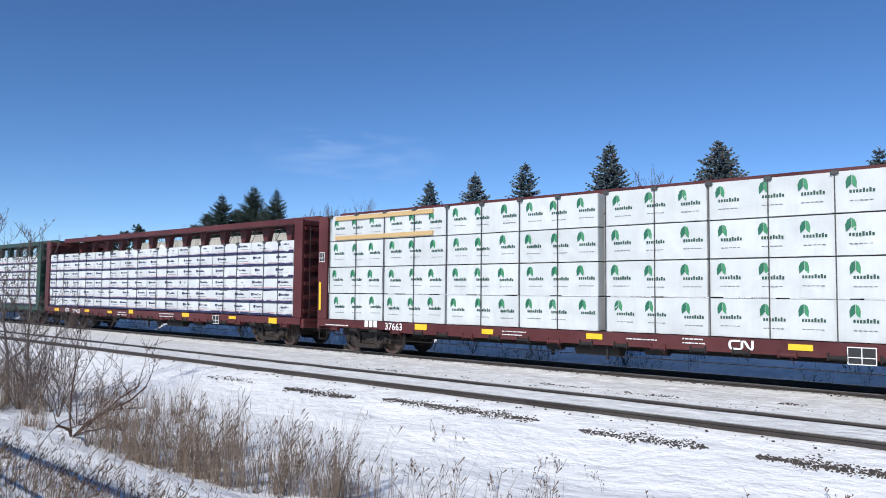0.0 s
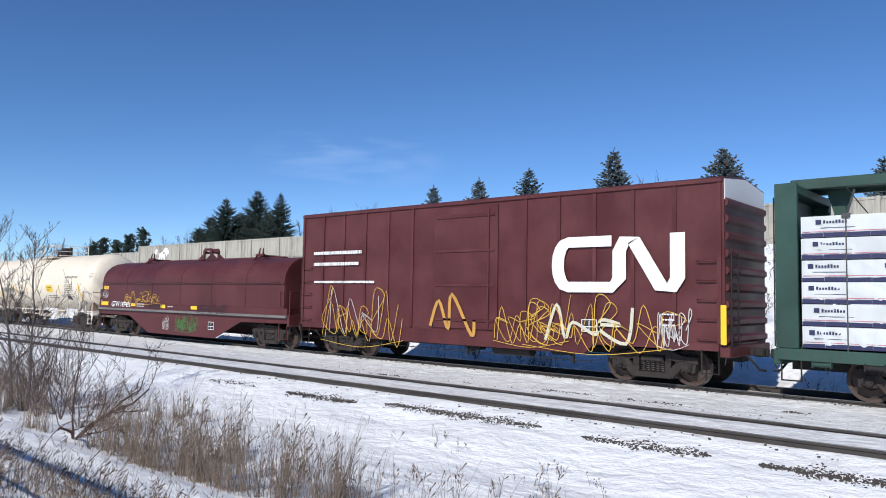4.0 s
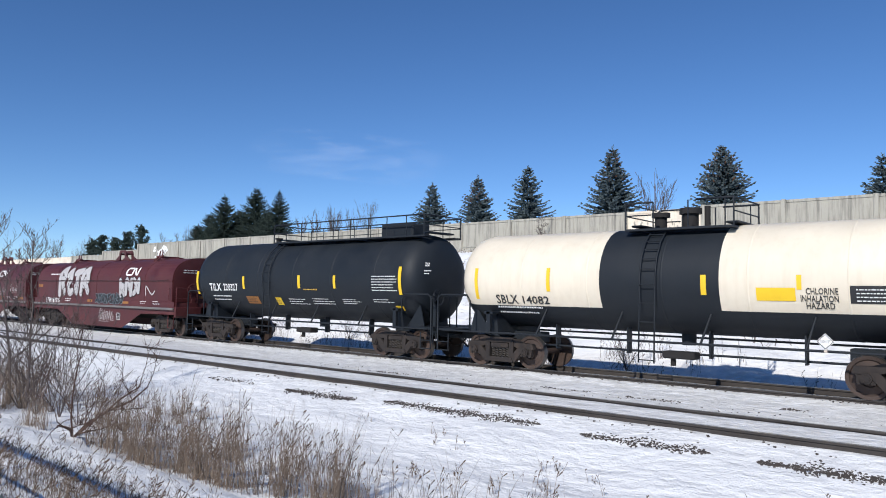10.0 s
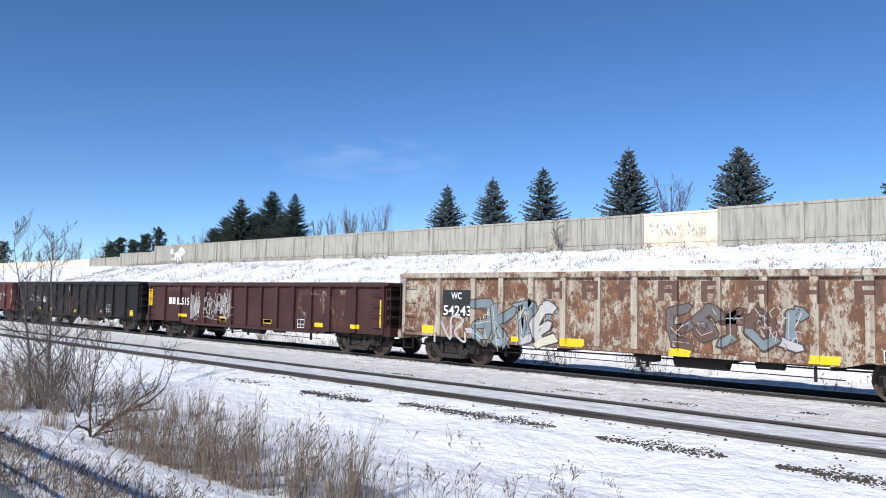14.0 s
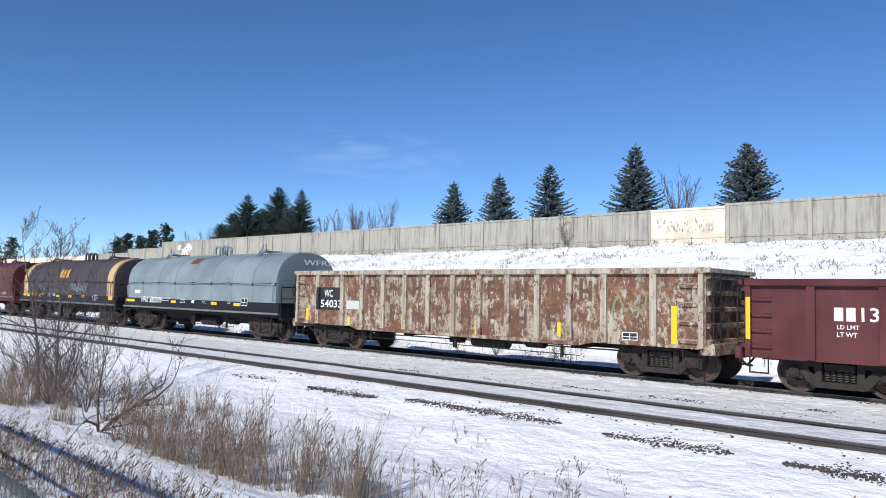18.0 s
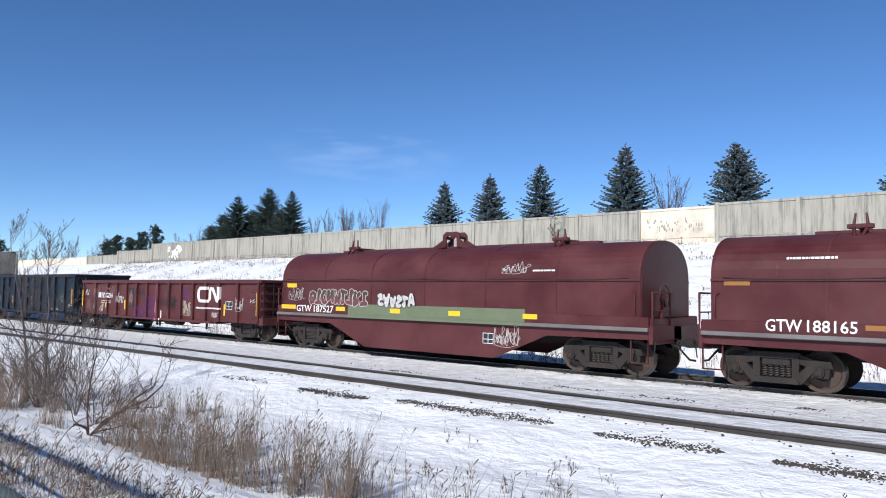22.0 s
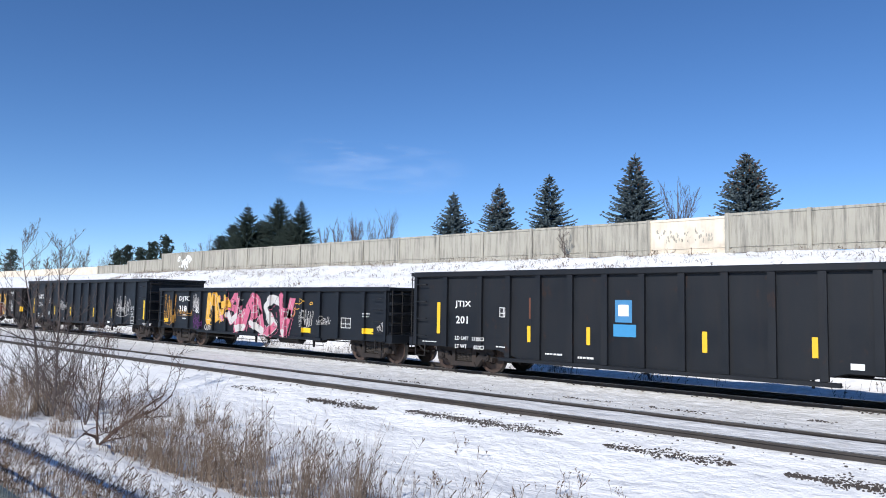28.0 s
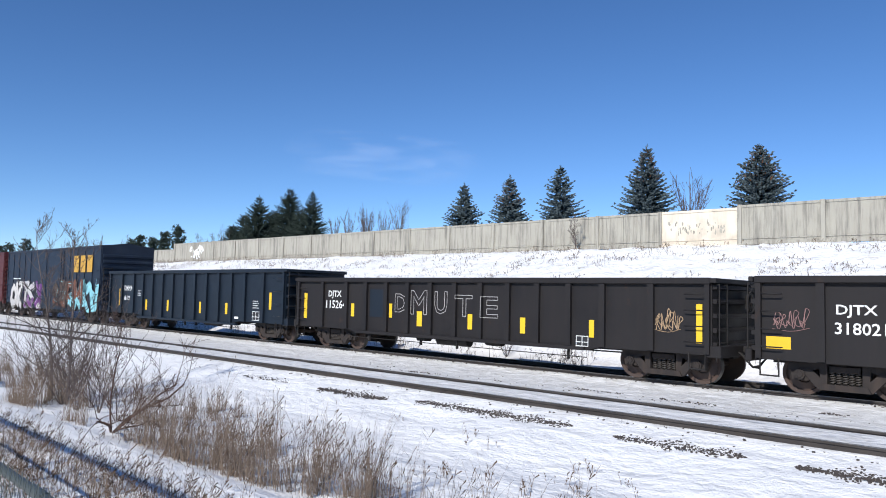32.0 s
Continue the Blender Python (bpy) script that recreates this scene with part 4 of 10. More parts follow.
    for y in (-0.95, 0.6):
        pl.box(w0, w1, y, y + 0.36, zt - 0.12, zt - 0.06, 0.008)
    for x in (w0, w1 - 0.3):
        pl.box(x, x + 0.3, -0.6, 0.6, zt + 0.02, zt + 0.07, 0.008)
    part("walkway", pl, trim, car)
    rl = Shape()
    for y in (-0.93, 0.93):
        rl.tube([(w0, y, zt - 0.12), (w0, y, zt + 0.52), (w0 + 0.12, y, zt + 0.6), (w0 + 0.75, y, zt + 0.6)], 0.024, 6)
        rl.tube([(w1, y, zt - 0.12), (w1, y, zt + 0.60), (w1 - 0.9, y, zt + 0.6)], 0.024, 6)
        rl.rod((w0, y, zt + 0.28), (w0 + 0.7, y, zt + 0.28), 0.018, 5)
        if w1 - w0 > 4:
            rl.rod((w0 + 0.7, y, zt + 0.6), (w1 - 0.85, y, zt + 0.6), 0.022, 6)
            rl.rod((w0 + 0.7, y, zt + 0.26), (w1, y, zt + 0.26), 0.016, 5)
        for k in range(int((w1 - w0) / 0.9)):
            x = w0 + 0.75 + k * 0.9
            if x < w1:
                rl.rod((x, y, zt - 0.12), (x, y, zt + 0.6), 0.018, 5)
    for x in (w0, w1):
        rl.rod((x, -0.93, zt + 0.6), (x, 0.93, zt + 0.6), 0.022, 6)
        rl.rod((x, -0.93, zt + 0.28), (x, 0.93, zt + 0.28), 0.018, 5)
    part("platform_railing", rl, trim, car)
    if platform == "valves":
        dm = Shape().rod((-0.45, 0, zt - 0.1), (-0.45, 0, zt + 0.35), 0.16, 12).rod((-0.45, 0, zt + 0.3), (-0.45, 0, zt + 0.42), 0.24, 12)
        dm.rod((0.35, 0, zt - 0.1), (0.35, 0, zt + 0.4), 0.2, 12).rod((0.35, 0, zt + 0.35), (0.35, 0, zt + 0.50), 0.28, 12).rod((0.75, 0.1, zt - 0.1), (0.75, 0.1, zt + 0.55), 0.08, 8)
        part("valve_stack", dm, UNDER, car, "dark valves")
    else:
        dm = Shape()
        n2 = 24
        rr = [[(dx + r * math.cos(2 * math.pi * i / n2), r * math.sin(2 * math.pi * i / n2), z) for i in range(n2)] for r, z in ((0.44, zt - 0.15), (0.44, zt + 0.36), (0.50, zt + 0.37), (0.50, zt + 0.42), (0.40, zt + 0.47), (0.0, zt + 0.50))]
        dm.rings(rr, 0, False)
        if platform == "long":
            dm = Shape().box(dx - 0.75, dx + 0.75, -0.45, 0.45, zt - 0.1, zt + 0.42, 0.05)
        part("dome", dm, trim, car)
        part("safety_valve", Shape().rod((-L * 0.42, 0.1, zt - 0.05), (-L * 0.42, 0.1, zt + 0.16), 0.11, 10).rod((-L * 0.42, 0.1, zt + 0.16), (-L * 0.42, 0.1, zt + 0.22), 0.16, 10), UNDER, car)
    ld = Shape()
    for x in (lx - 0.2, lx + 0.2):
        pts = [(x, -0.55, zt - 0.02)] + [(x, -(radius + 0.09) * math.cos(a), mid_z + (radius + 0.09) * math.sin(a)) for a in [radians(d_) for d_ in (58, 40, 22, 5)]] + [(x, -SIDE + 0.05, 1.55), (x, -SIDE + 0.02, 0.48)]
        ld.tube(pts, 0.022, 5)
    for k in range(11):
        t_ = k / 10
        if t_ < 0.55:
            a = radians(62 - t_ / 0.55 * 57)
            yy, zz = -(radius + 0.09) * math.cos(a), mid_z + (radius + 0.09) * math.sin(a)
        else:
            yy, zz = -SIDE + 0.03, mid_z + 0.1 - (t_ - 0.55) / 0.45 * (mid_z - 0.45)
        ld.rod((lx - 0.2, yy, zz), (lx + 0.2, yy, zz), 0.015, 5)
    part("ladder", ld, trim, car)
    hand_brake(car, half - 0.45, -0.75, 1.95, trim, 0.26)
    part("brake_stand", Shape().box(half - 0.5, half - 0.38, -0.85, -0.65, 1.0, 1.9, 0.01), trim, car)
    add_truck(car, half - 1.75, truck)
    add_truck(car, -half + 1.75, truck)
    couplers(car, half, trim)
    return car, half, L


def tank_y(radius, mid_z, z):
    return -math.sqrt(max(0.05, radius * radius - (z - mid_z) ** 2)) - 0.012


def tank_label(car, shape_mesh, x, z, radius, mid_z, name="lettering", label=""):
    """A flat marking laid on the curved shell: bent over its own height."""
    me = shape_mesh.copy()
    for v in me.vertices:
        zz = z + v.co.y
        v.co = (x + v.co.x, tank_y(radius, mid_z, zz), zz)
    return part(name, me, None, car, label)


def tank_plate(car, x0, x1, z0, z1, mat, radius, mid_z, name="reflector"):
    k = 6
    s = Shape()
    outer = [(tank_y(radius, mid_z, z0 + (z1 - z0) * i / k), z0 + (z1 - z0) * i / k) for i in range(k + 1)]
    inner = [(y + 0.006, z) for y, z in outer]
    s.prism(outer + inner[::-1], x0, x1)
    return part(name, s, mat, car)


def tank_bars(car, x, z, w, h, rows, ink, radius, mid_z, seed=1, name="small_print"):
    rnd = random.Random(seed)
    s = Shape()
    step = h / rows
    for r in range(rows):
        z0 = z + h - (r + 1) * step + step * 0.3
        z1 = z0 + step * 0.30
        ya, yb = tank_y(radius, mid_z, z0), tank_y(radius, mid_z, z1)
        cx, end = x, x + w * rnd.uniform(0.65, 1.0)
        while cx < end - 0.02:
            g = min(rnd.uniform(0.02, 0.09), end - cx)
            s.add([(cx, ya, z0), (cx + g, ya, z0), (cx + g, yb, z1), (cx, yb, z1)], [(0, 1, 2, 3)])
            cx += g + 0.02
    return part(name, s, ink, car)


# ---- coil car ----
def hood_outline(low, waist, top, w, k=9, round_=1.0):
    pts = [(-w, low), (-w, waist)]
    for i in range(1, 2 * k):
        a = math.pi * i / (2 * k)
        c, s_ = math.cos(a), math.sin(a)
        e = 0.86
        pts.append((-w * (abs(c) ** e) * (1 if c > 0 else -1), waist + (top - waist) * (abs(s_) ** e)))
    pts += [(w, waist), (w, low)]
    return pts


def lifting_eye(car, x, z, mat, big=0.42, name="lifting_eye"):
    s = Shape()
    for d_ in (-0.28, 0.28):
        pts = [(x + d_ - 0.2, 0, z)] + [(x + d_ + 0.2 * -math.cos(a), 0, z + big * 0.55 + 0.2 * math.sin(a)) for a in [math.pi * i / 8 for i in range(9)]] + [(x + d_ + 0.2, 0, z)]
        s.tube([(a, -0.12, c) for a, b, c in pts], 0.055, 6)
        s.tube([(a, 0.12, c) for a, b, c in pts], 0.055, 6)
    return part(name, s, mat, car)


def saddle_eye(car, x, z, mat):
    for y in (-0.18, 0.18):
        part("lifting_eye", Shape().slab([(x - 0.95, z - 0.04), (x - 0.36, z + 0.28), (x - 0.36, z + 0.44), (x - 0.24, z + 0.55), (x + 0.24, z + 0.55), (x + 0.36, z + 0.44), (x + 0.36, z + 0.28), (x + 0.95, z - 0.04), (x + 0.24, z + 0.05), (x + 0.23, z + 0.34), (x + 0.14, z + 0.43), (x - 0.14, z + 0.43), (x - 0.23, z + 0.34), (x - 0.24, z + 0.05)], y - 0.03, y + 0.03), mat, car)
    for q in (-1, 1):
        part("eye_pin", Shape().rod((x + q * 0.30, -0.2, z + 0.36), (x + q * 0.30, 0.2, z + 0.36), 0.05, 8), mat, car)


def prop(car, x, z, mat):
    """A guide frame on the shoulder of the hood: two fingers over the ridge, a cross bar and a pair of struts to one foot."""
    s = Shape()
    for q in (-0.15, 0.15):
        s.rod((x + q, -0.48, z + 0.02), (x + q * 0.7, -0.44, z + 0.36), 0.045, 6, 0, 0.025)
        s.rod((x + q, -0.50, z + 0.08), (x + 0.02, -1.02, z - 0.40), 0.04, 5)
    s.box(x - 0.26, x + 0.26, -0.56, -0.42, z + 0.02, z + 0.12, 0.012)
    s.box(x - 0.07, x + 0.11, -1.08, -0.98, z - 0.48, z - 0.36, 0.01)
    s.box(x - 0.06, x + 0.06, -0.46, 0.46, z + 0.0, z + 0.09, 0.012)
    return part("guide_frame", s, mat, car)


def coil_car(u0, u1, body, hood, label, style="belly", seed=0, top=3.53, waist=2.46, ends=None, truck="dark", hull=(-7.3, 7.3)):
    half = (hull[1] - hull[0]) / 2 + 0.32
    car = base_of("coil_car", label, "coil car", "coil cars of the train")
    car["middle"] = (u0 + u1) / 2
    car["side"] = (waist, top, 1.0 if style == "belly" else 0.0, hull[1])
    hh = half - 0.32
    low = 1.52
    o = hood_outline(low, waist, top, SIDE - 0.06)
    if ends:
        part("hood", Shape().prism(o, -hh + 0.75, hh - 0.75, smooth=False), hood, car)
        for q in (-1, 1):
            part("hood_end", Shape().prism(o, q * (hh - 0.75), q * hh), ends, car, "tan painted band")
    else:
        part("hood", Shape().prism(o, -hh, hh), hood, car)
    # end sheets in the hood's own colour, set a little in
    for q in (-1, 1):
        part("hood_end_sheet", Shape().prism([(y * 0.97, low + (z - low) * 0.985) for y, z in o], q * (hh - 0.01), q * (hh + 0.012)), hood, car)
    for sd in (-1, 1):
        part("flange", Shape().box(-hh, hh, sd * (SIDE - 0.075), sd * (SIDE - 0.015), waist - 0.03, waist + 0.02, 0.01), hood, car)
    cord = []
    for i in range(41):
        x = -hh + 0.3 + (2 * hh - 0.6) * i / 40
        cord.append((x, -SIDE + 0.02, waist + 0.05 - 0.045 * abs(math.sin(math.pi * i / 10)) ** 0.7))
    part("tie_cord", Shape().tube(cord, 0.014, 4), UNDER, car, "dark slack cord round the hood")
    for q in (-1, 1):
        part("grab_iron", Shape().tube([(q * (hh - 0.12), -SIDE + 0.05, 1.60), (q * (hh - 0.12), -SIDE - 0.03, 1.64), (q * (hh - 0.12), -SIDE - 0.03, 2.12), (q * (hh - 0.20), -SIDE + 0.05, 2.16)], 0.016, 5), hood, car)
    ribs = 9 if style != "belly" else 7
    for i in range(ribs):
        x = -hh + 0.04 + (2 * hh - 0.08) * i / (ribs - 1)
        oo = [(y * 1.006, low + (z - low) * 1.004) for y, z in o]
        part("hood_rib", Shape().prism(oo, x - 0.025, x + 0.025), hood, car)
        if style == "deck":
            part("latch", Shape().box(x - 0.03, x + 0.03, -SIDE + 0.01, -SIDE + 0.07, waist - 0.06, waist + 0.06), UNDER, car)
    if style == "belly":
        part("ridge_beam", Shape().box(-hh + 1.9, hh - 1.9, -0.14, 0.14, top - 0.03, top + 0.07, 0.02), hood, car)
        saddle_eye(car, 0.0, top, hood)
        for q in (-1, 1):
            prop(car, q * hh * 0.60, top + 0.05, hood)
        for sd in (-1, 1):
            part("side_sill", Shape().box(-half + 0.1, half - 0.1, sd * (SIDE - 0.12), sd * (SIDE - 0.03), 1.16, 1.54, 0.01), body, car)
            part("guard_rail", Shape().box(-half + 0.1, half - 0.1, sd * (SIDE - 0.05), sd * (SIDE + 0.035), 1.18, 1.28, 0.015), GREYRAIL, car)
            part("belly_plate", Shape().slab([(-half + 0.1, 1.17), (half - 0.1, 1.17), (half - 0.1, 0.98), (half - 3.1, 0.95), (half - 4.9, 0.22), (-half + 4.9, 0.22), (-half + 3.1, 0.95), (-half + 0.1, 0.98)], sd * (SIDE - 0.13), sd * (SIDE - 0.09)), body, car)
    else:
        part("ridge_beam", Shape().box(-hh + 0.5, hh - 0.5, -0.1, 0.1, top - 0.03, top + 0.05, 0.02), hood, car)
        lifting_eye(car, 0.0, top, hood)
        for q in (-1, 1):
            prop(car, q * hh * 0.62, top + 0.05, hood)
        for sd in (-1, 1):
            part("side_sill", Shape().box(-half + 0.1, half - 0.1, sd * (SIDE - 0.10), sd * (SIDE - 0.02), 1.14, 1.50, 0.01), body, car)
            part("guard_rail", Shape().box(-half + 0.05, half - 0.05, sd * (SIDE - 0.06), sd * (SIDE + 0.06), 1.06, 1.14, 0.012), GREYRAIL, car)
            part("under_sill", Shape().box(-half + 0.3, half - 0.3, sd * (SIDE - 0.35), sd * (SIDE - 0.25), 0.92, 1.06), UNDER, car)
        part("floor_beam", Shape().slab([(-half + 0.2, 1.0), (half - 0.2, 1.0), (half - 3.2, 0.62), (-half + 3.2, 0.62)], -0.7, 0.7), UNDER, car)
    part("deck", Shape().box(-half + 0.05, half - 0.05, -SIDE + 0.12, SIDE - 0.12, 1.30, 1.50, 0.01), body, car)
    part("centre_sill", Shape().box(-half, half, -0.22, 0.22, 0.68, 1.3), UNDER, car)
    for q in (-1, 1):
        part("end_sill", Shape().box(q * (half - 0.12), q * half, -SIDE + 0.06, SIDE - 0.06, 0.86, 1.32, 0.02), body, car)
        part("end_rail", Shape().tube([(q * (half - 0.03), -SIDE + 0.1, 1.3), (q * (half - 0.03), -SIDE + 0.1, 2.15), (q * (half - 0.03), -0.4, 2.15), (q * (half - 0.03), -0.4, 1.3)], 0.022, 6).rod((q * (half - 0.03), -SIDE + 0.1, 1.7), (q * (half - 0.03), -0.4, 1.7), 0.018, 5), body, car)
        part("step", Shape().tube([(q * (half - 0.12), -SIDE + 0.06, 0.95), (q * (half - 0.12), -SIDE + 0.06, 0.40), (q * (half - 0.58), -SIDE + 0.06, 0.40), (q * (half - 0.58), -SIDE + 0.06, 0.95)], 0.02, 5), body, car)
    hand_brake(car, half - 0.2, -0.55, 2.05, body, 0.3)
    part("brake_stand", Shape().box(half - 0.24, half - 0.12, -0.65, -0.45, 1.3, 2.1, 0.01), body, car)
    inset = 1.62 if style == "belly" else 1.55
    add_truck(car, half - inset, truck)
    add_truck(car, -half + inset, truck)
    couplers(car, half)
    if style != "belly":
        brake_gear(car, half, seed)
    for ob in car.children:
        ob.location.x += (hull[0] + hull[1]) / 2
    return car, half


# ---- box car ----
def box_car(u0, u1, top, mat, label, seed=0, doors=1):
    half = (u1 - u0) / 2
    car = base_of("box_car", label, "box car", "box cars of the train")
    car["middle"] = (u0 + u1) / 2
    eave = top - 0.24
    for sd in (-1, 1):
        part("side_wall", Shape().box(-half + 0.02, half - 0.02, sd * (SIDE - 0.10), sd * (SIDE - 0.05), 1.05, eave), mat, car)
        part("side_sill", Shape().slab([(-half + 0.1, 1.08), (half - 0.1, 1.08), (half - 0.1, 0.92), (half - 3.3, 0.92), (half - 3.6, 0.66), (-half + 3.6, 0.66), (-half + 3.3, 0.92), (-half + 0.1, 0.92)], sd * (SIDE - 0.10), sd * (SIDE - 0.03)), mat, car)
        part("eave", Shape().box(-half, half, sd * (SIDE - 0.12), sd * (SIDE + 0.0), eave - 0.05, eave + 0.06, 0.012), mat, car)
        n = 15
        for i in range(n):
            x = -half + 0.08 + (2 * half - 0.16) * i / (n - 1)
            if abs(x) < 1.55 * doors:
                continue
            part("side_post", Shape().slab([(x - 0.05, 1.10), (x + 0.05, 1.10), (x + 0.05, eave - 0.06), (x - 0.05, eave - 0.06)], sd * (SIDE - 0.06), sd * (SIDE - 0.012)), mat, car)
        for k in range(doors):
            dx = (k - (doors - 1) / 2) * 2.4
            d = part("door", Shape().box(dx - 1.2, dx + 1.2, sd * (SIDE - 0.05), sd * (SIDE - 0.0), 1.14, eave - 0.12, 0.012), mat, car)
            for j in range(4):
                z = 1.35 + (eave - 1.8) * j / 3
                part("door_rib", Shape().box(dx - 1.1, dx + 1.1, sd * (SIDE - 0.0), sd * (SIDE + 0.03), z, z + 0.09, 0.01), mat, d)
            part("door_bar", Shape().rod((dx + 0.9, sd * (SIDE + 0.03), 1.2), (dx + 0.9, sd * (SIDE + 0.03), eave - 0.2), 0.025, 6), mat, d)
    roof = Shape().prism([(-SIDE, eave + 0.05), (-SIDE + 0.1, eave + 0.09), (0, top), (SIDE - 0.1, eave + 0.09), (SIDE, eave + 0.05)], -half, half)
    part("roof", roof, mat, car)
    for i in range(12):
        x = -half + 0.1 + (2 * half - 0.2) * i / 11
        part("roof_rib", Shape().prism([(-SIDE, eave + 0.06), (0, top + 0.03), (SIDE, eave + 0.06), (0, top - 0.02)], x - 0.03, x + 0.03), mat, car)
    for q in (-1, 1):
        x = q * half
        part("end_wall", Shape().prism([(-SIDE + 0.06, 1.0), (SIDE - 0.06, 1.0), (SIDE - 0.06, eave + 0.06), (0, top - 0.02), (-SIDE + 0.06, eave + 0.06)], x - 0.03, x + 0.03), mat, car)
        for r in range(9):
            z = 1.2 + (eave - 1.7) * r / 8
            part("end_rib", Shape().slab([(x + q * 0.02, z - 0.12), (x + q * 0.10, z - 0.05), (x + q * 0.10, z + 0.05), (x + q * 0.02, z + 0.12)], -SIDE + 0.12, SIDE - 0.12), mat, car)
        part("end_sill", Shape().box(x - 0.1, x + q * 0.14, -SIDE + 0.06, SIDE - 0.06, 0.78, 1.04, 0.02), mat, car)
        end_ladder(car, x + q * 0.1, -SIDE + 0.14, -SIDE + 0.6, 1.15, 3.1, 5, UNDER, q * 0.06)
        part("step", Shape().tube([(x - q * 0.1, -SIDE + 0.03, 0.95), (x - q * 0.1, -SIDE + 0.03, 0.4), (x - q * 0.5, -SIDE + 0.03, 0.4), (x - q * 0.5, -SIDE + 0.03, 0.95)], 0.018, 5), UNDER, car)
        s = Shape()
        for r in range(5):
            z = 1.2 + 0.45 * r
            s.tube([(x - q * 0.14, -SIDE + 0.04, z), (x - q * 0.14, -SIDE - 0.05, z), (x - q * 0.58, -SIDE - 0.05, z), (x - q * 0.58, -SIDE + 0.04, z)], 0.012, 5)
        part("grab_iron", s, mat, car)
    part("centre_sill", Shape().box(-half, half, -0.25, 0.25, 0.62, 1.05), UNDER, car)
    part("floor", Shape().box(-half + 0.05, half - 0.05, -SIDE + 0.1, SIDE - 0.1, 0.98, 1.08), UNDER, car)
    add_truck(car, half - 1.9)
    add_truck(car, -half + 1.9)
    couplers(car, half)
    brake_gear(car, half, seed)
    return car, half


# ---- covered hopper ----
def hopper_car(u0, u1, label):
    half = (u1 - u0) / 2
    car = base_of("covered_hopper_car", label, "hopper car")
    car["middle"] = (u0 + u1) / 2
    L, top = half - 0.75, 4.5

    def side(z):
        t = (z - 0.95) / (top - 0.95)
        return (SIDE - 0.20) + 0.17 * math.sin(math.pi * min(1, t * 1.05)) - 0.10 * max(0, t - 0.8) / 0.2
    zs = [0.95, 1.3, 1.8, 2.1, 2.5, 2.9, 3.35]
    zu = [3.35, 3.6, 3.9, 4.2, 4.42, top]
    for sd in (-1, 1):
        # lower ends of the sheet are cut back over the slope sheets
        outl = lambda z: L if z > 2.9 else L - min(1.0, (2.9 - z) * 1.25)
        s = Shape()
        rows = [[(-max(2.0, outl(z)), sd * side(z), z), (max(2.0, outl(z)), sd * side(z), z)] for z in zs]
        s.rings([[a, b] for a, b in rows], 0, True, False)
        inner = [[(a[0], a[1] - sd * 0.02, a[2]), (b[0], b[1] - sd * 0.02, b[2])] for a, b in rows]
        s.rings(inner, 0, True, False)
        part("side_sheet", s, HOPPER_RUST, car)
        s = Shape()
        rows = [[(-L, sd * side(z), z), (L, sd * side(z), z)] for z in zu]
        s.rings(rows, 0, True, False)
        part("upper_side_sheet", s, HOPPER_RUST, car, "rust-streaked upper sheet")
        part("side_sill", Shape().box(-half + 0.2, half - 0.2, sd * (SIDE - 0.26), sd * (SIDE - 0.14), 0.92, 1.18, 0.012), HOPPER, car)
        for x in [-L + 2.2 + (2 * L - 4.4) * k / 6 for k in range(7)]:
            part("pressed_rib", Shape().rings([[(x - 0.05, sd * side(z), z), (x, sd * (side(z) + 0.014), z), (x + 0.05, sd * side(z), z)] for z in (1.2, 1.6, 2.0, 2.4, 2.8, 3.2, 3.6, 3.9, 4.1)], 0, True, False), HOPPER_RUST, car)
        for z in (2.35, 2.75, 3.35, 4.1):
            part("seam", Shape().box(-L + 0.4, L - 0.3, sd * (side(z) - 0.004), sd * (side(z) + 0.004), z, z + 0.014), HOPPER_RUST, car)
        part("top_rail", Shape().box(-L, L, sd * (SIDE - 0.36), sd * (SIDE - 0.24), top - 0.05, top + 0.06, 0.01), HOPPER_RUST, car)
    part("roof", Shape().prism([(-SIDE + 0.3, top), (-0.9, top + 0.10), (0, top + 0.14), (0.9, top + 0.10), (SIDE - 0.3, top)], -L, L), HOPPER, car)
    part("hatch_trough", Shape().prism([(-0.35, top + 0.12), (-0.32, top + 0.26), (0.32, top + 0.26), (0.35, top + 0.12)], -L + 0.4, L - 0.4), HOPPER, car)
    for sd in (-1, 1):
        w = Shape()
        for k in range(3):
            w.box(-L - 0.3, L + 0.3, sd * (1.0 + 0.14 * k), sd * (1.08 + 0.14 * k), top + 0.13, top + 0.17)
        part("running_board", w, UNDER, car)
        for k in range(8):
            x = -L + 0.4 + (2 * L - 0.8) * k / 7
            part("board_bracket", Shape().box(x - 0.03, x + 0.03, sd * 0.98, sd * 1.36, top - 0.02, top + 0.13), UNDER, car)
    for q in (-1, 1):
        x = q * L
        o = [(x, 3.0), (x, top), (x - q * 0.1, top), (x - q * 0.1, 3.0)]
        part("end_sheet", Shape().slab(o, -SIDE + 0.2, SIDE - 0.2), HOPPER, car)
        part("slope_sheet", Shape().slab([(x, 3.05), (x - q * 2.15, 1.0), (x - q * 2.25, 1.0), (x - q * 0.1, 3.05)], -SIDE + 0.2, SIDE - 0.2), HOPPER, car)
        for y in (-1.2, 1.2):
            part("end_post", Shape().box(q * (half - 0.32), q * (half - 0.22), y - 0.06, y + 0.06, 1.15, top + 0.02, 0.01), HOPPER, car)
        part("brace", Shape().slab([(q * (half - 0.3), 2.0), (q * (half - 0.3), 2.25), (q * (L - 1.2), 1.2), (q * (L - 1.4), 1.2)], -1.24, -1.16), HOPPER, car)
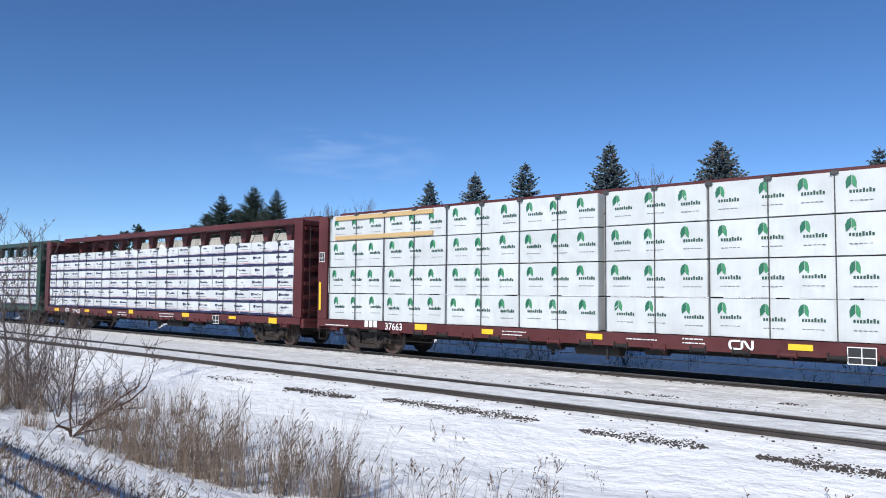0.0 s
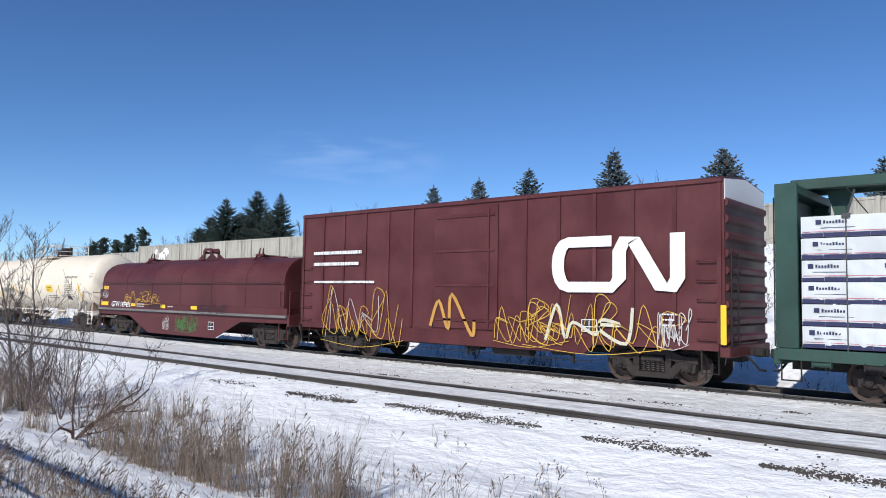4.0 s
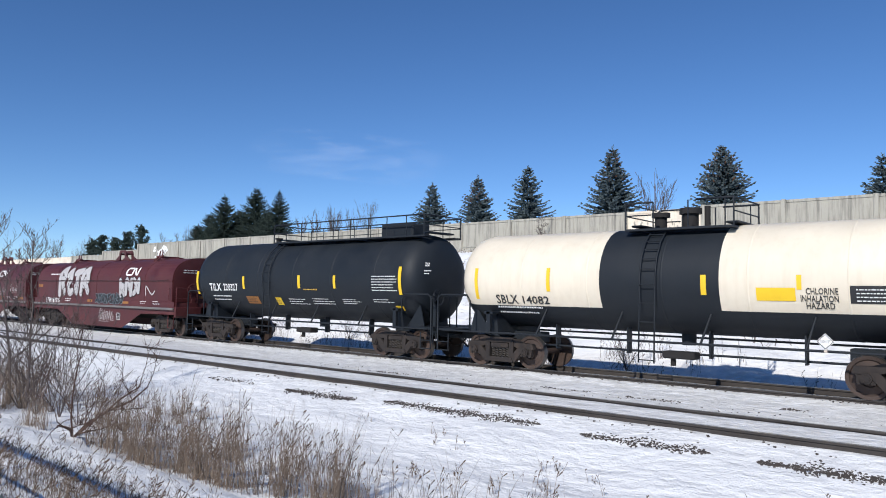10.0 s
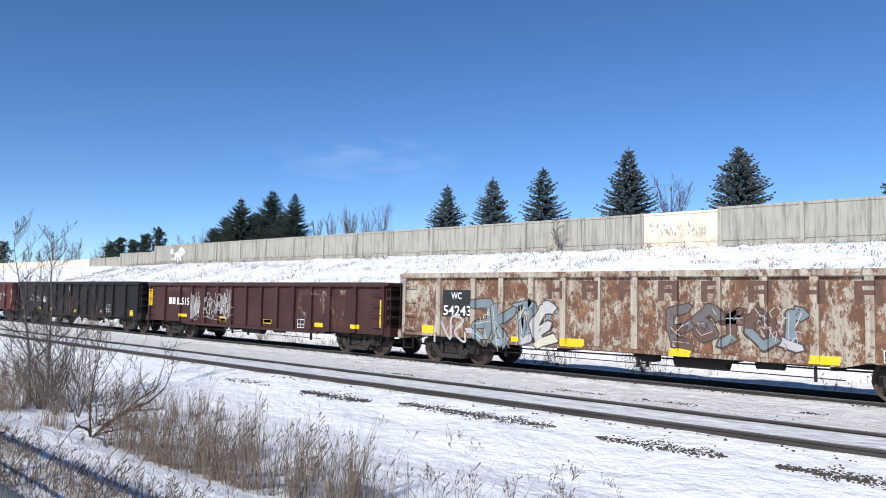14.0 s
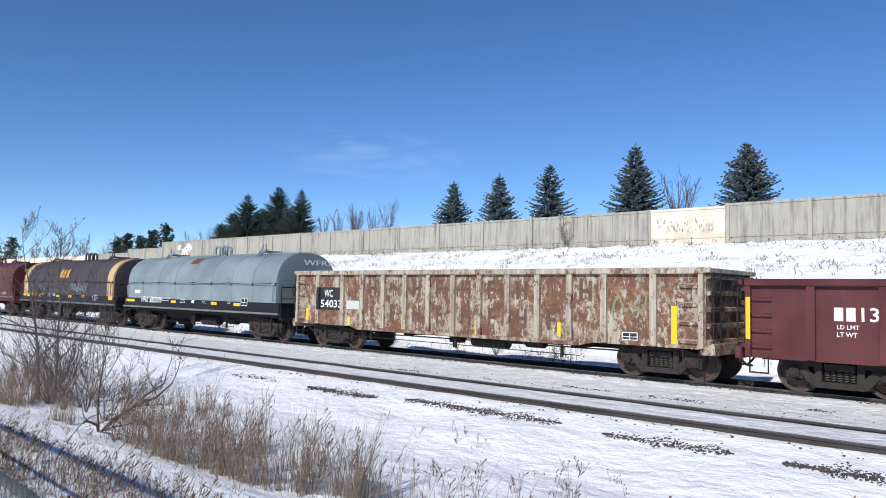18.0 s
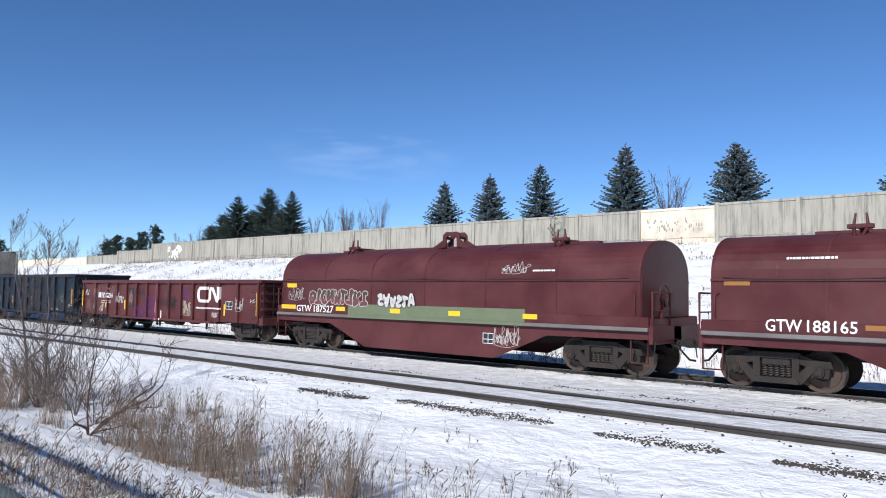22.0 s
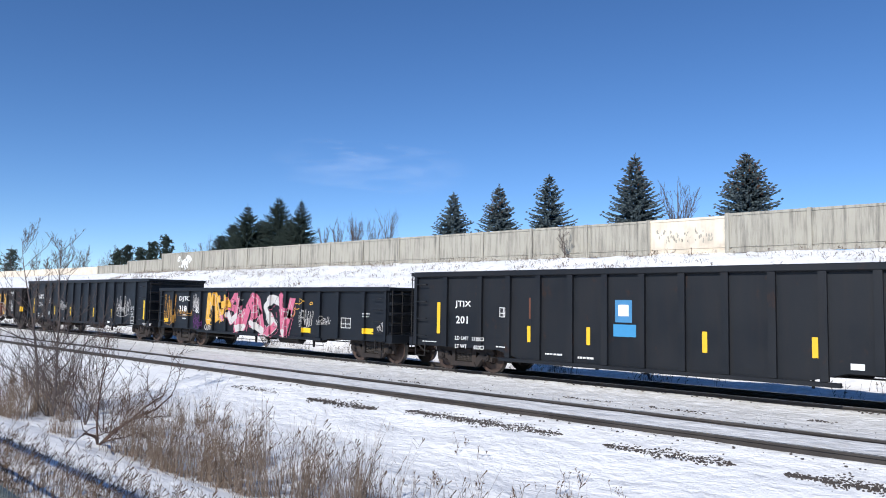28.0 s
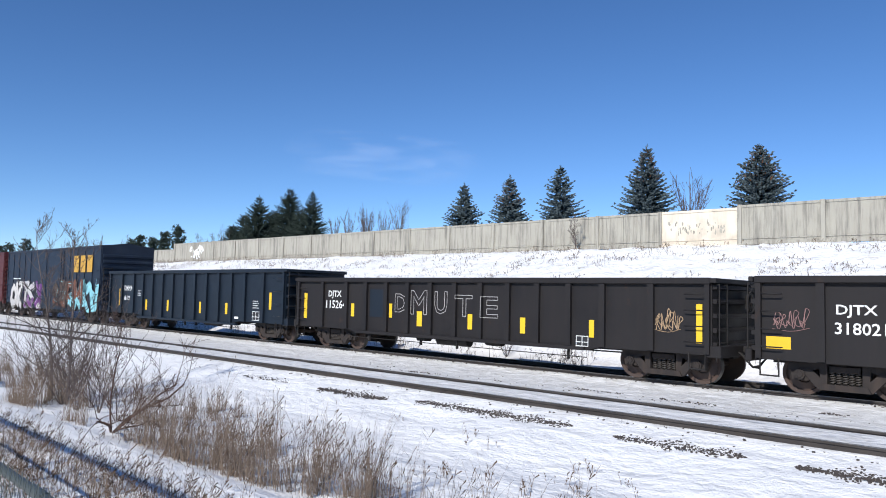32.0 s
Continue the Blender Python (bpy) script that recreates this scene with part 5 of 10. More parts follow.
        part("platform", Shape().box(q * (half - 1.6), q * half, -SIDE + 0.18, SIDE - 0.18, 1.08, 1.16, 0.01), HOPPER, car)
        part("end_sill", Shape().box(q * (half - 0.1), q * half, -SIDE + 0.1, SIDE - 0.1, 0.80, 1.16, 0.02), HOPPER, car)
        ladder(car, q * (half - 0.72) - 0.2, q * (half - 0.72) + 0.2, 0.5, top + 0.1, 10, HOPPER, -SIDE + 0.24)
        end_ladder(car, q * (half - 0.16), -1.2, -0.75, 1.3, top, 8, HOPPER, q * 0.07)
        part("step", Shape().tube([(q * (half - 0.1), -SIDE + 0.12, 0.9), (q * (half - 0.1), -SIDE + 0.12, 0.36), (q * (half - 0.55), -SIDE + 0.12, 0.36), (q * (half - 0.55), -SIDE + 0.12, 0.9)], 0.02, 5), HOPPER, car)
        part("crossover_rail", Shape().tube([(q * (half - 0.05), -1.2, 1.15), (q * (half - 0.05), -1.2, 2.1), (q * (half - 0.05), 1.2, 2.1), (q * (half - 0.05), 1.2, 1.15)], 0.022, 6), HOPPER, car)
    hand_brake(car, half - 0.2, 0.3, 2.1, HOPPER, 0.32)
    part("air_reservoir", Shape().rod((half - 1.5, -0.7, 1.45), (half - 0.7, -0.7, 1.45), 0.2, 12), HOPPER, car)
    for k in range(4):
        x = -L + 2.9 + (2 * L - 5.8) * k / 3
        s = Shape()
        s.rings([[(x - a, -b, z), (x + a, -b, z), (x + a, b, z), (x - a, b, z)] for a, b, z in ((1.25, 1.2, 1.0), (0.5, 0.55, 0.5), (0.5, 0.55, 0.42), (0.0, 0.0, 0.42))], 0, False)
        part("outlet_bay", s, HOPPER, car)
        part("outlet_gate", Shape().box(x - 0.7, x + 0.7, -0.8, 0.8, 0.34, 0.46, 0.02), TRUCK_RUST, car)
    part("centre_sill", Shape().box(-half, half, -0.25, 0.25, 0.72, 1.05), UNDER, car)
    add_truck(car, half - 1.75, "rust")
    add_truck(car, -half + 1.75, "rust")
    couplers(car, half)
    return car, half


# ---- centre-beam flat car ----
def centre_beam_car(u0, u1, mat, label, seed=0):
    half = (u1 - u0) / 2
    car = base_of("centre_beam_car", label, "flat car", "lumber cars of the train")
    car["middle"] = (u0 + u1) / 2
    part("deck", Shape().box(-half + 0.1, half - 0.1, -SIDE + 0.08, SIDE - 0.08, 0.98, 1.08, 0.01), mat, car)
    for sd in (-1, 1):
        part("side_sill", Shape().slab([(-half + 0.05, 1.08), (half - 0.05, 1.08), (half - 0.05, 0.84), (half - 3.4, 0.82), (half - 4.2, 0.75), (-half + 4.2, 0.75), (-half + 3.4, 0.82), (-half + 0.05, 0.84)], sd * (SIDE - 0.06), sd * SIDE), mat, car)
        for k in range(22):
            x = -half + 0.9 + (2 * half - 1.8) * k / 21
            part("winch", Shape().rod((x - 0.16, sd * (SIDE - 0.02), 0.77), (x + 0.16, sd * (SIDE - 0.02), 0.77), 0.05, 8).box(x - 0.19, x - 0.16, sd * (SIDE - 0.1), sd * (SIDE + 0.05), 0.70, 0.86, 0.006).box(x + 0.16, x + 0.19, sd * (SIDE - 0.1), sd * (SIDE + 0.05), 0.70, 0.86, 0.006).rod((x + 0.05, sd * (SIDE - 0.02), 0.77), (x + 0.05, sd * (SIDE - 0.30), 0.56), 0.012, 4), UNDER if k % 3 else mat, car)
    part("centre_sill", Shape().box(-half, half, -0.3, 0.3, 0.55, 1.0), UNDER, car)
    part("top_chord", Shape().box(-half + 0.1, half - 0.1, -0.52, 0.52, 4.72, 4.80, 0.01), mat, car)
    for y in (-0.64, 0.52):
        part("chord_flange", Shape().box(-half + 0.1, half - 0.1, y, y + 0.12, 4.62, 4.85, 0.01), mat, car)
    n = 14
    for k in range(n):
        x = -half + 1.0 + (2 * half - 2.0) * k / (n - 1)
        part("centre_post", Shape().slab([(x - 0.12, 1.08), (x + 0.12, 1.08), (x + 0.12, 4.1), (x + 0.28, 4.64), (x - 0.28, 4.64), (x - 0.12, 4.1)], -0.12, 0.12), mat, car)
    for k in range(n - 1):
        x = -half + 1.0 + (2 * half - 2.0) * k / (n - 1)
        w = (2 * half - 2.0) / (n - 1)
        part("cable", Shape().rod((x + 0.2, -0.58, 4.64), (x + w * 0.5, -1.35, 3.92), 0.012, 5), UNDER, car)
    for q in (-1, 1):
        x = q * half
        part("bulkhead", Shape().box(x - q * 0.10, x - q * 0.06, -SIDE + 0.1, SIDE - 0.1, 1.0, 4.45), mat, car)
        for y in (-SIDE + 0.06, SIDE - 0.06):
            part("bulkhead_post", Shape().box(x - q * 0.46, x, y - 0.06, y + 0.06, 1.085, 4.66, 0.012), mat, car)
        for r in range(7):
            z = 1.25 + 3.0 * r / 6
            part("bulkhead_rib", Shape().box(x - q * 0.06, x + q * 0.02, -SIDE + 0.12, SIDE - 0.12, z, z + 0.14, 0.01), mat, car)
        part("bulkhead_top", Shape().box(x - q * 0.46, x, -SIDE + 0.1, SIDE - 0.1, 4.44, 4.62, 0.01), mat, car)
        end_ladder(car, x + q * 0.02, -SIDE + 0.3, -SIDE + 0.75, 1.2, 4.3, 8, UNDER, q * 0.08)
        part("end_sill", Shape().box(x - q * 0.1, x + q * 0.08, -SIDE + 0.06, SIDE - 0.06, 0.72, 1.06, 0.02), mat, car)
        part("step", Shape().tube([(x - q * 0.1, -SIDE + 0.03, 0.85), (x - q * 0.1, -SIDE + 0.03, 0.4), (x - q * 0.5, -SIDE + 0.03, 0.4), (x - q * 0.5, -SIDE + 0.03, 0.85)], 0.018, 5), UNDER, car)
    hand_brake(car, half + 0.03, 0.4, 1.9, UNDER, 0.26)
    add_truck(car, half - 2.3)
    add_truck(car, -half + 2.3)
    couplers(car, half)
    brake_gear(car, half, seed)
    return car, half


def fold_of(x, z, seed):
    """How far the slack film stands out at a place, in slanting folds."""
    rnd = random.Random(seed)
    off, slant, sag = rnd.random() * 50, rnd.choice((-1, 1)) * rnd.uniform(0.8, 2.2), rnd.uniform(0.010, 0.028)
    ridge = max(-0.3, 1 - abs(noise.noise((x * 3.1 + z * slant * 1.6 + off, z * 1.3, seed * 0.37))) * 3.0)
    fine = noise.noise((x * 9 + off, z * 7 - x * slant, seed * 0.11))
    return sag * ridge + 0.007 * fine


def pack_shape(x0, x1, y0, y1, z0, z1, seed):
    """A wrapped pack whose slack film runs in slanting folds."""
    nx, nz = 34, 11
    s = Shape()
    vs, k = [], nz + 1
    for i in range(nx + 1):
        for j in range(nz + 1):
            u, v = i / nx, j / nz
            x, z = x0 + (x1 - x0) * u, z0 + (z1 - z0) * v
            loose = min(1.0, 8 * u, 8 * (1 - u)) * min(1.0, 4 * v + 0.25, 4 * (1 - v) + 0.1)
            d = fold_of(x, z, seed)
            vs.append((x, y0 - 0.004 - loose * d, z + (0.3 * d if j == 0 else 0.0)))
    s.add(vs, [(i * k + j, (i + 1) * k + j, (i + 1) * k + j + 1, i * k + j + 1) for i in range(nx) for j in range(nz)], 0, True)
    s.box(x0, x1, y0 + 0.02, y1, z0, z1, 0.012)
    return s


# ---- the train, from its first car in view to its last ----
CARS = []


def lumber(car, half, style, seed):
    """Wrapped packs of lumber or panels on both sides of the centre beam."""
    rnd = random.Random(seed)
    k = 0
    if style == "tall":
        z_rows, gap_at = [(1.10 + 0.893 * i, 1.10 + 0.893 * (i + 1) - 0.03) for i in range(4)], 0.0
        cols = 8
    else:
        z_rows, gap_at = [(1.12 + 0.467 * i, 1.12 + 0.467 * (i + 1) - 0.02) for i in range(6)], None
        cols = 8
    a, b = -half + 0.52, half - 0.52
    w = (b - a) / cols
    for c in range(cols):
        x0, x1 = a + c * w + 0.012, a + (c + 1) * w - 0.012
        if gap_at is not None and c == cols // 2 - 1:
            x1 -= 0.17
        tier_shift = rnd.uniform(-0.02, 0.02)
        for r, (z0, z1) in enumerate(z_rows):
            k += 1
            dy = rnd.uniform(-0.02, 0.02)
            y0 = -SIDE + 0.06 + dy
            p = part("lumber_pack", pack_shape(x0 + tier_shift, x1 + tier_shift, y0, -0.2, z0, z1, seed * 97 + k), WRAP, car)
            pr = Shape()
            yy = y0 - 0.022
            if style == "tall":
                for m in range(3):
                    lx = x0 + 0.25 + m * (x1 - x0) / 3 + rnd.uniform(-0.05, 0.05)
                    lz = z0 + 0.50 + rnd.uniform(-0.02, 0.02)
                    # a two-lobed leaf shape with bars of print under it
                    pr.slab([(lx, lz), (lx - 0.01, lz + 0.14), (lx + 0.03, lz + 0.24), (lx + 0.10, lz + 0.28), (lx + 0.10, lz + 0.10), (lx + 0.05, lz + 0.04)], yy, yy + 0.004)
                    pr.slab([(lx + 0.108, lz + 0.28), (lx + 0.17, lz + 0.24), (lx + 0.20, lz + 0.13), (lx + 0.19, lz), (lx + 0.13, lz + 0.05), (lx + 0.108, lz + 0.10)], yy, yy + 0.004, mat=1)
                    wide = min(8, int((x1 - 0.04 - lx) / 0.062))
                    for q_ in range(wide):
                        pr.box(lx + 0.06 + 0.060 * q_, lx + 0.102 + 0.060 * q_, yy, yy + 0.004, lz - 0.10, lz - (0.01 if q_ in (4, 6) else 0.035), mat=2)
                    if wide == 8:
                        for q_ in range(5):
                            pr.box(lx + 0.06 + 0.09 * q_, lx + 0.13 + 0.09 * q_, yy, yy + 0.004, lz - 0.265, lz - 0.25, mat=3)
                pr.v = [(x, y - max(0.0, fold_of(x, z, seed * 97 + k) - 0.014), z) for x, y, z in pr.v]
                tagged(part("wrap_print", pr, [WRAP_GREEN, WRAP_LEAF, plain("wrap_dark_print", (0.02, 0.07, 0.05), 0.5), WRAP_GREY], p), kind="stuff")
            else:
                low = rnd.uniform(-0.006, 0.012)
                for q_ in range(6):
                    xa = x0 + (x1 - x0) * q_ / 6
                    pr.slab([(xa, z0 + low - 0.004), (xa + (x1 - x0) / 6 - 0.004, z0 + low + rnd.uniform(-0.006, 0.006)), (xa + (x1 - x0) / 6 - 0.004, z0 + low + rnd.uniform(0.075, 0.095)), (xa, z0 + low + rnd.uniform(0.075, 0.095))], yy, yy + 0.004, mat=0)
                pr.box(x0 + 0.02, x1 - 0.02, yy - 0.001, yy + 0.003, z0 + 0.112, z0 + 0.122, mat=2)
                for m in range(2):
                    lx = x0 + 0.3 + m * (x1 - x0) * 0.52 + rnd.uniform(-0.2, 0.2)
                    pr.box(lx, lx + 0.11, yy, yy + 0.004, z0 + 0.27, z0 + 0.37, mat=0)
                    for q_ in range(8):
                        pr.box(lx + 0.15 + 0.058 * q_, lx + 0.19 + 0.058 * q_, yy, yy + 0.004, z0 + 0.285, z0 + (0.355 if q_ in (0, 4, 5) else 0.335), mat=1)
                    pr.box(lx + 0.1, lx + 0.75, yy, yy + 0.004, z0 + 0.19, z0 + 0.20, mat=1)
                tagged(part("wrap_print", pr, [WRAP_NAVY, WRAP_NAVY, plain("wrap_red", (0.45, 0.05, 0.12), 0.5)], p), kind="stuff")
            part("lumber_pack", Shape().box(x0, x1, 0.2, SIDE - 0.06, z0, z1, 0.015), WRAP, car)
        for m in (0.33, 0.67) if style != "tall" else (0.02, 0.52):
            x = x0 + (x1 - x0) * m
            zt = z_rows[-1][1]
            part("strap", Shape().box(x - 0.012, x + 0.012, -SIDE + 0.005, -SIDE + 0.02, 1.0, zt + 0.01).box(x - 0.012, x + 0.012, -SIDE + 0.005, -0.5, zt + 0.005, zt + 0.02), STRAP, car)
            part("corner_pad", Shape().box(x - 0.08, x + 0.08, -SIDE - 0.01, -SIDE + 0.12, zt - 0.06, zt + 0.035, 0.01), STRAP, car)


def noodle(car, x, z, h, ink, y=-SIDE - 0.014, name="railway_emblem"):
    """The owner's emblem as one thick rounded line."""
    t = 0.19 * h
    pts = []
    w = h * 0.9
    pts += [(x + w, z + h - t / 2), (x + 0.28 * w, z + h - t / 2)]
    pts += [(x + 0.28 * w + (0.28 * w - t / 2) * -math.sin(a), z + h / 2 + (h / 2 - t / 2) * math.cos(a)) for a in [math.pi * i / 8 for i in range(1, 8)]]
    pts += [(x + 0.28 * w, z + t / 2), (x + 1.0 * w, z + t / 2), (x + 1.12 * w, z + 0.25 * h), (x + 1.12 * w, z + 0.72 * h), (x + 1.2 * w, z + h - t / 2), (x + 1.34 * w, z + h - t / 2), (x + 1.75 * w, z + t / 2), (x + 1.9 * w, z + t / 2), (x + 1.98 * w, z + 0.25 * h), (x + 1.98 * w, z + h)]
    return part(name, ribbon(pts, t, y), ink, car, "thick rounded emblem line")


def scrawl(car, x, z, w, h, ink, seed, y, t=0.03, strokes=5, name="graffiti_tag", underline=True):
    """A sprayed tag: a running line of loops and spikes that spells nothing."""
    rnd = random.Random(seed)
    s = Shape()
    for k in range(2 if strokes > 3 else 1):
        pts, cx = [], x + 0.04 * w * k
        step = w / (strokes * 1.5)
        while cx < x + w * 0.96:
            top = rnd.uniform(0.62, 1.0) if rnd.random() < 0.7 else rnd.uniform(0.35, 0.6)
            pts.append((cx, z + h * rnd.uniform(0.0, 0.25)))
            pts.append((cx + step * rnd.uniform(0.0, 0.7), z + h * top))
            if rnd.random() < 0.45:
                pts.append((cx + step * rnd.uniform(0.8, 1.3), z + h * (top - 0.1)))
                pts.append((cx + step * rnd.uniform(-0.2, 0.4), z + h * rnd.uniform(0.3, 0.5)))
            cx += step * rnd.uniform(0.8, 1.4)
        if len(pts) > 2:
            r = ribbon(smooth_line(pts, 5), t * rnd.uniform(0.75, 1.1), y - 0.0012 * k)
            s.add(r.v, r.f, 0)
    if strokes > 3 and underline:
        r = ribbon(smooth_line([(x - 0.02 * w, z + 0.05 * h), (x + 0.5 * w, z - 0.04 * h), (x + w, z + 0.12 * h)]), t * 0.7, y - 0.004)
        s.add(r.v, r.f, 0)
    return part(name, s, ink, car)


def add_cars():
    C = CARS.append
    # three centre-beam cars with lumber
    for (u1, u0, mat, lab, st, sd) in ((2.2, -19.94, BROWN, "oxide-brown centre-beam flat car stacked with green-printed white lumber packs", "tall", 1),
                                       (-20.85, -43.0, BROWN, "oxide-brown centre-beam flat car with navy-banded white panel packs", "low", 2),
                                       (-43.75, -65.96, GREEN, "dark green centre-beam flat car with navy-banded white panel packs", "low", 3)):
        car, half = centre_beam_car(u0, u1, mat, lab, sd)
        lumber(car, half, st, sd)
        if st == "tall":
            for z in (3.80, 4.47):
                part("lumber_board", Shape().box(-half + 0.85, -half + 5.3, -SIDE + 0.0, -SIDE + 0.08, z, z + 0.14, 0.01), LUMBER, car, "bare tan board")
        C(car)
    car, half = box_car(-82.2, -67.1, 5.11, BROWN, "tall oxide-brown box car with a white end panel and graffiti")
    part("end_panel", Shape().prism([(-SIDE + 0.07, 4.42), (SIDE - 0.07, 4.42), (SIDE - 0.07, 4.90), (0, 5.06), (-SIDE + 0.07, 4.90)], half + 0.03, half + 0.04), INK_W, car, "white painted end panel")
    C(car)
    car, half = coil_car(-98.3, -82.9, BROWN, BROWN, "oxide-brown coil car with a rounded steel hood", seed=4, hull=(-7.21, 7.37))
    C(car)
    tanks = ((-113.5, -98.9, 1.50, 2.55, WHITE_TANK, "valves", (-1.14, 1.12, 0.0, 0), "white acid tank car with rust-stained ends"),
             (-127.0, -113.7, 1.49, 2.52, WHITE_TANK, "dome", (-0.83, 1.35, 0.28, 0.57), "white tank car with faded repaint patches"),
             (-140.2, -127.2, 1.50, 2.60, WHITE_TANK, "dome", (-0.8, 1.4, 0.36, 0.46), "white bleach tank car with a railed dome"),
             (-153.7, -140.4, 1.50, 2.60, WHITE_TANK, "dome", (-1.3, 0.9, -0.06, -0.36), "white bleach tank car with a grey patch"),
             (-167.8, -153.9, 1.36, 2.52, WHITE_TANK, "valves", (-1.0, 1.75, -0.17, 0), "white chlorine tank car with a black band and belly"),
             (-181.9, -168.0, 1.49, 2.55, TANK_BLACK, "long", (-1.74, 6.1, -1.35, 4.4), "black tank car with a long top walkway"))
    for i, (u0, u1, r, mz, mat, pf, sp, lab) in enumerate(tanks):
        trim = TANK_TRIM if i < 4 else TANK_BLACK
        car, half, L = tank_car(u0, u1, r, mz, mat, trim, lab, i, dark_low=(i == 4), dark_band=(i == 4), platform=pf, spans=sp)
        C(car)
    for i, (u1, u0) in enumerate(((-182.4, -197.8), (-198.3, -214.1))):
        car, half = coil_car(u0, u1, BROWN, BROWN, "oxide-brown coil car with a rounded hood and graffiti", seed=10 + i, hull=((-7.64, 6.94), (-7.82, 6.76))[i])
        C(car)
    G = [  # ends, top, paint, label, foot of the side
        (-215.14, -231.31, 2.78, RUSTY_WHITE, "rust-eaten white gondola car with silver graffiti", 0.73),
        (-232.17, -248.2, 2.49, BROWN_OLD, "faded brown gondola car with a peeling emblem", 0.64),
        (-249.3, -265.16, 2.53, BROWN_BLACK, "dark rusted brown gondola car with stencilled numbers", 0.64),
        (-266.17, -282.01, 2.50, OXIDE, "dull red gondola car with a white emblem", 0.64),
        (-282.97, -298.6, 2.77, RUSTY_WHITE, "rust-eaten white gondola car with ghosted brown letters", 0.73)]
    for i, (u1, u0, top, mat, lab, foot) in enumerate(G):
        car, half = gondola(u0, u1, top, mat, label=lab, belly=max(0.0, 0.62 - foot), sill=max(0.62, foot), seed=20 + i, chord=RUST_CHORD if mat is RUSTY_WHITE else None, post_mat=RUST_POST if mat is RUSTY_WHITE else None)
        C(car)
    car, half = coil_car(-312.45, -299.0, BLACK, COIL_GREY, "black coil car under a blue-grey hood", "deck", 30, top=3.56, waist=2.25, hull=(-6.82, 5.79))
    C(car)
    car, half = coil_car(-327.0, -313.3, BLACK, COIL_DARK, "black coil car under a brown-grey hood with tan bands", "deck", 31, top=3.56, waist=2.25, ends=TAN, hull=(-6.97, 5.90))
    C(car)
    for i, (u1, u0) in enumerate(((-327.6, -343.6), (-344.2, -360.1))):
        car, half = coil_car(u0, u1, BROWN, BROWN, "oxide-brown coil car with a rounded hood and sprayed sides", seed=32 + i, hull=((-8.09, 6.50), (-7.91, 6.70))[i])
        C(car)
    G = [(-361.55, -377.65, 2.50, OXIDE, "dull red gondola car covered in small tags", 0.64),
         (-378.74, -394.6, 2.84, BLUE_BLACK, "blue-black gondola car with amber marks", 0.56)]
    for i, (u1, u0, top, mat, lab, foot) in enumerate(G):
        car, half = gondola(u0, u1, top, mat, label=lab, belly=max(0.0, 0.62 - foot), sill=max(0.62, foot), seed=40 + i)
        C(car)
    car, half = hopper_car(-411.9, -395.3, "grey covered hopper car streaked with rust")
    C(car)
    G = [(-413.1, -428.77, 3.07, BLACK, "black high-sided gondola car with white outline graffiti", 0.60),
         (-430.08, -445.8, 3.04, BLACK_RUSTY, "rusty black high-sided gondola car with a blue emblem", 0.44),
         (-447.1, -462.5, 2.58, BLACK, "black gondola car with pink and yellow graffiti", 0.64),
         (-463.9, -479.5, 3.04, BLACK, "black high-sided gondola car with yellow marks", 0.66),
         (-480.7, -496.5, 2.62, BROWN_BLACK, "brown-black gondola car with gold letters and graffiti", 0.66),
         (-497.55, -513.65, 2.58, BROWN_BLACK, "brown-black gondola car with chalked outline letters", 0.65),
         (-514.56, -530.6, 2.94, BLUE_BLACK, "blue-black high-sided gondola car", 0.56)]
    for i, (u1, u0, top, mat, lab, foot) in enumerate(G):
        car, half = gondola(u0, u1, top, mat, label=lab, belly=max(0.0, 0.62 - foot), sill=max(0.62, foot), seed=50 + i)
        C(car)
    car, half = box_car(-547.4, -531.9, 4.55, NAVY, "navy blue box car with graffiti along its foot", 60, 2)
    C(car)
    car, half = box_car(-563.5, -548.3, 4.55, BROWN, "oxide-brown box car at the end of the view", 61, 1)
    C(car)


add_cars()

# front and rear truck of each car, from its middle
TRUCK_AT = {0: (9.0, -9.0), 1: (8.66, -8.77), 2: (8.87, -8.55), 5: (5.35, -5.16), 6: (4.86, -4.40), 7: (5.03, -4.40), 8: (4.96, -4.40), 9: (5.35, -4.86), 10: (5.06, -5.23),
            13: (6.40, -6.35), 14: (6.25, -6.30), 15: (6.30, -6.16), 16: (6.34, -6.11), 17: (6.55, -6.13), 22: (6.65, -6.12), 23: (6.75, -6.10), 24: (6.40, -6.40), 25: (6.50, -6.26),
            26: (6.50, -6.10), 27: (6.59, -6.05), 28: (6.70, -6.02), 29: (6.70, -6.20), 30: (6.70, -6.20), 31: (6.60, -6.20)}
for k, at in TRUCK_AT.items():
    for truck_, x in zip([o for o in CARS[k].children if o.name.split(".")[0] == "truck"], at):
        truck_.location.x = x


# ---- plants, fence and far trees ----
def leaf_material(name, dark, light, rough=0.8):
    m, n, l, p = nodes_of(name)
    g = n.new("ShaderNodeNewGeometry")
    r = ramp_of(n, l, g.outputs["Random Per Island"], 0.0, 1.0, (*dark, 1), (*light, 1))
    mp = coords(n, l)
    t = noise_of(n, l, mp, 3.0, 3)
    l.new(mix_of(n, l, t.outputs[0], r.outputs[0], tuple(c * 0.8 for c in light)), p.inputs["Base Color"])
    p.inputs["Roughness"].default_value = rough
    p.inputs["Specular IOR Level"].default_value = 0.2
    MATS[name] = m
    return m


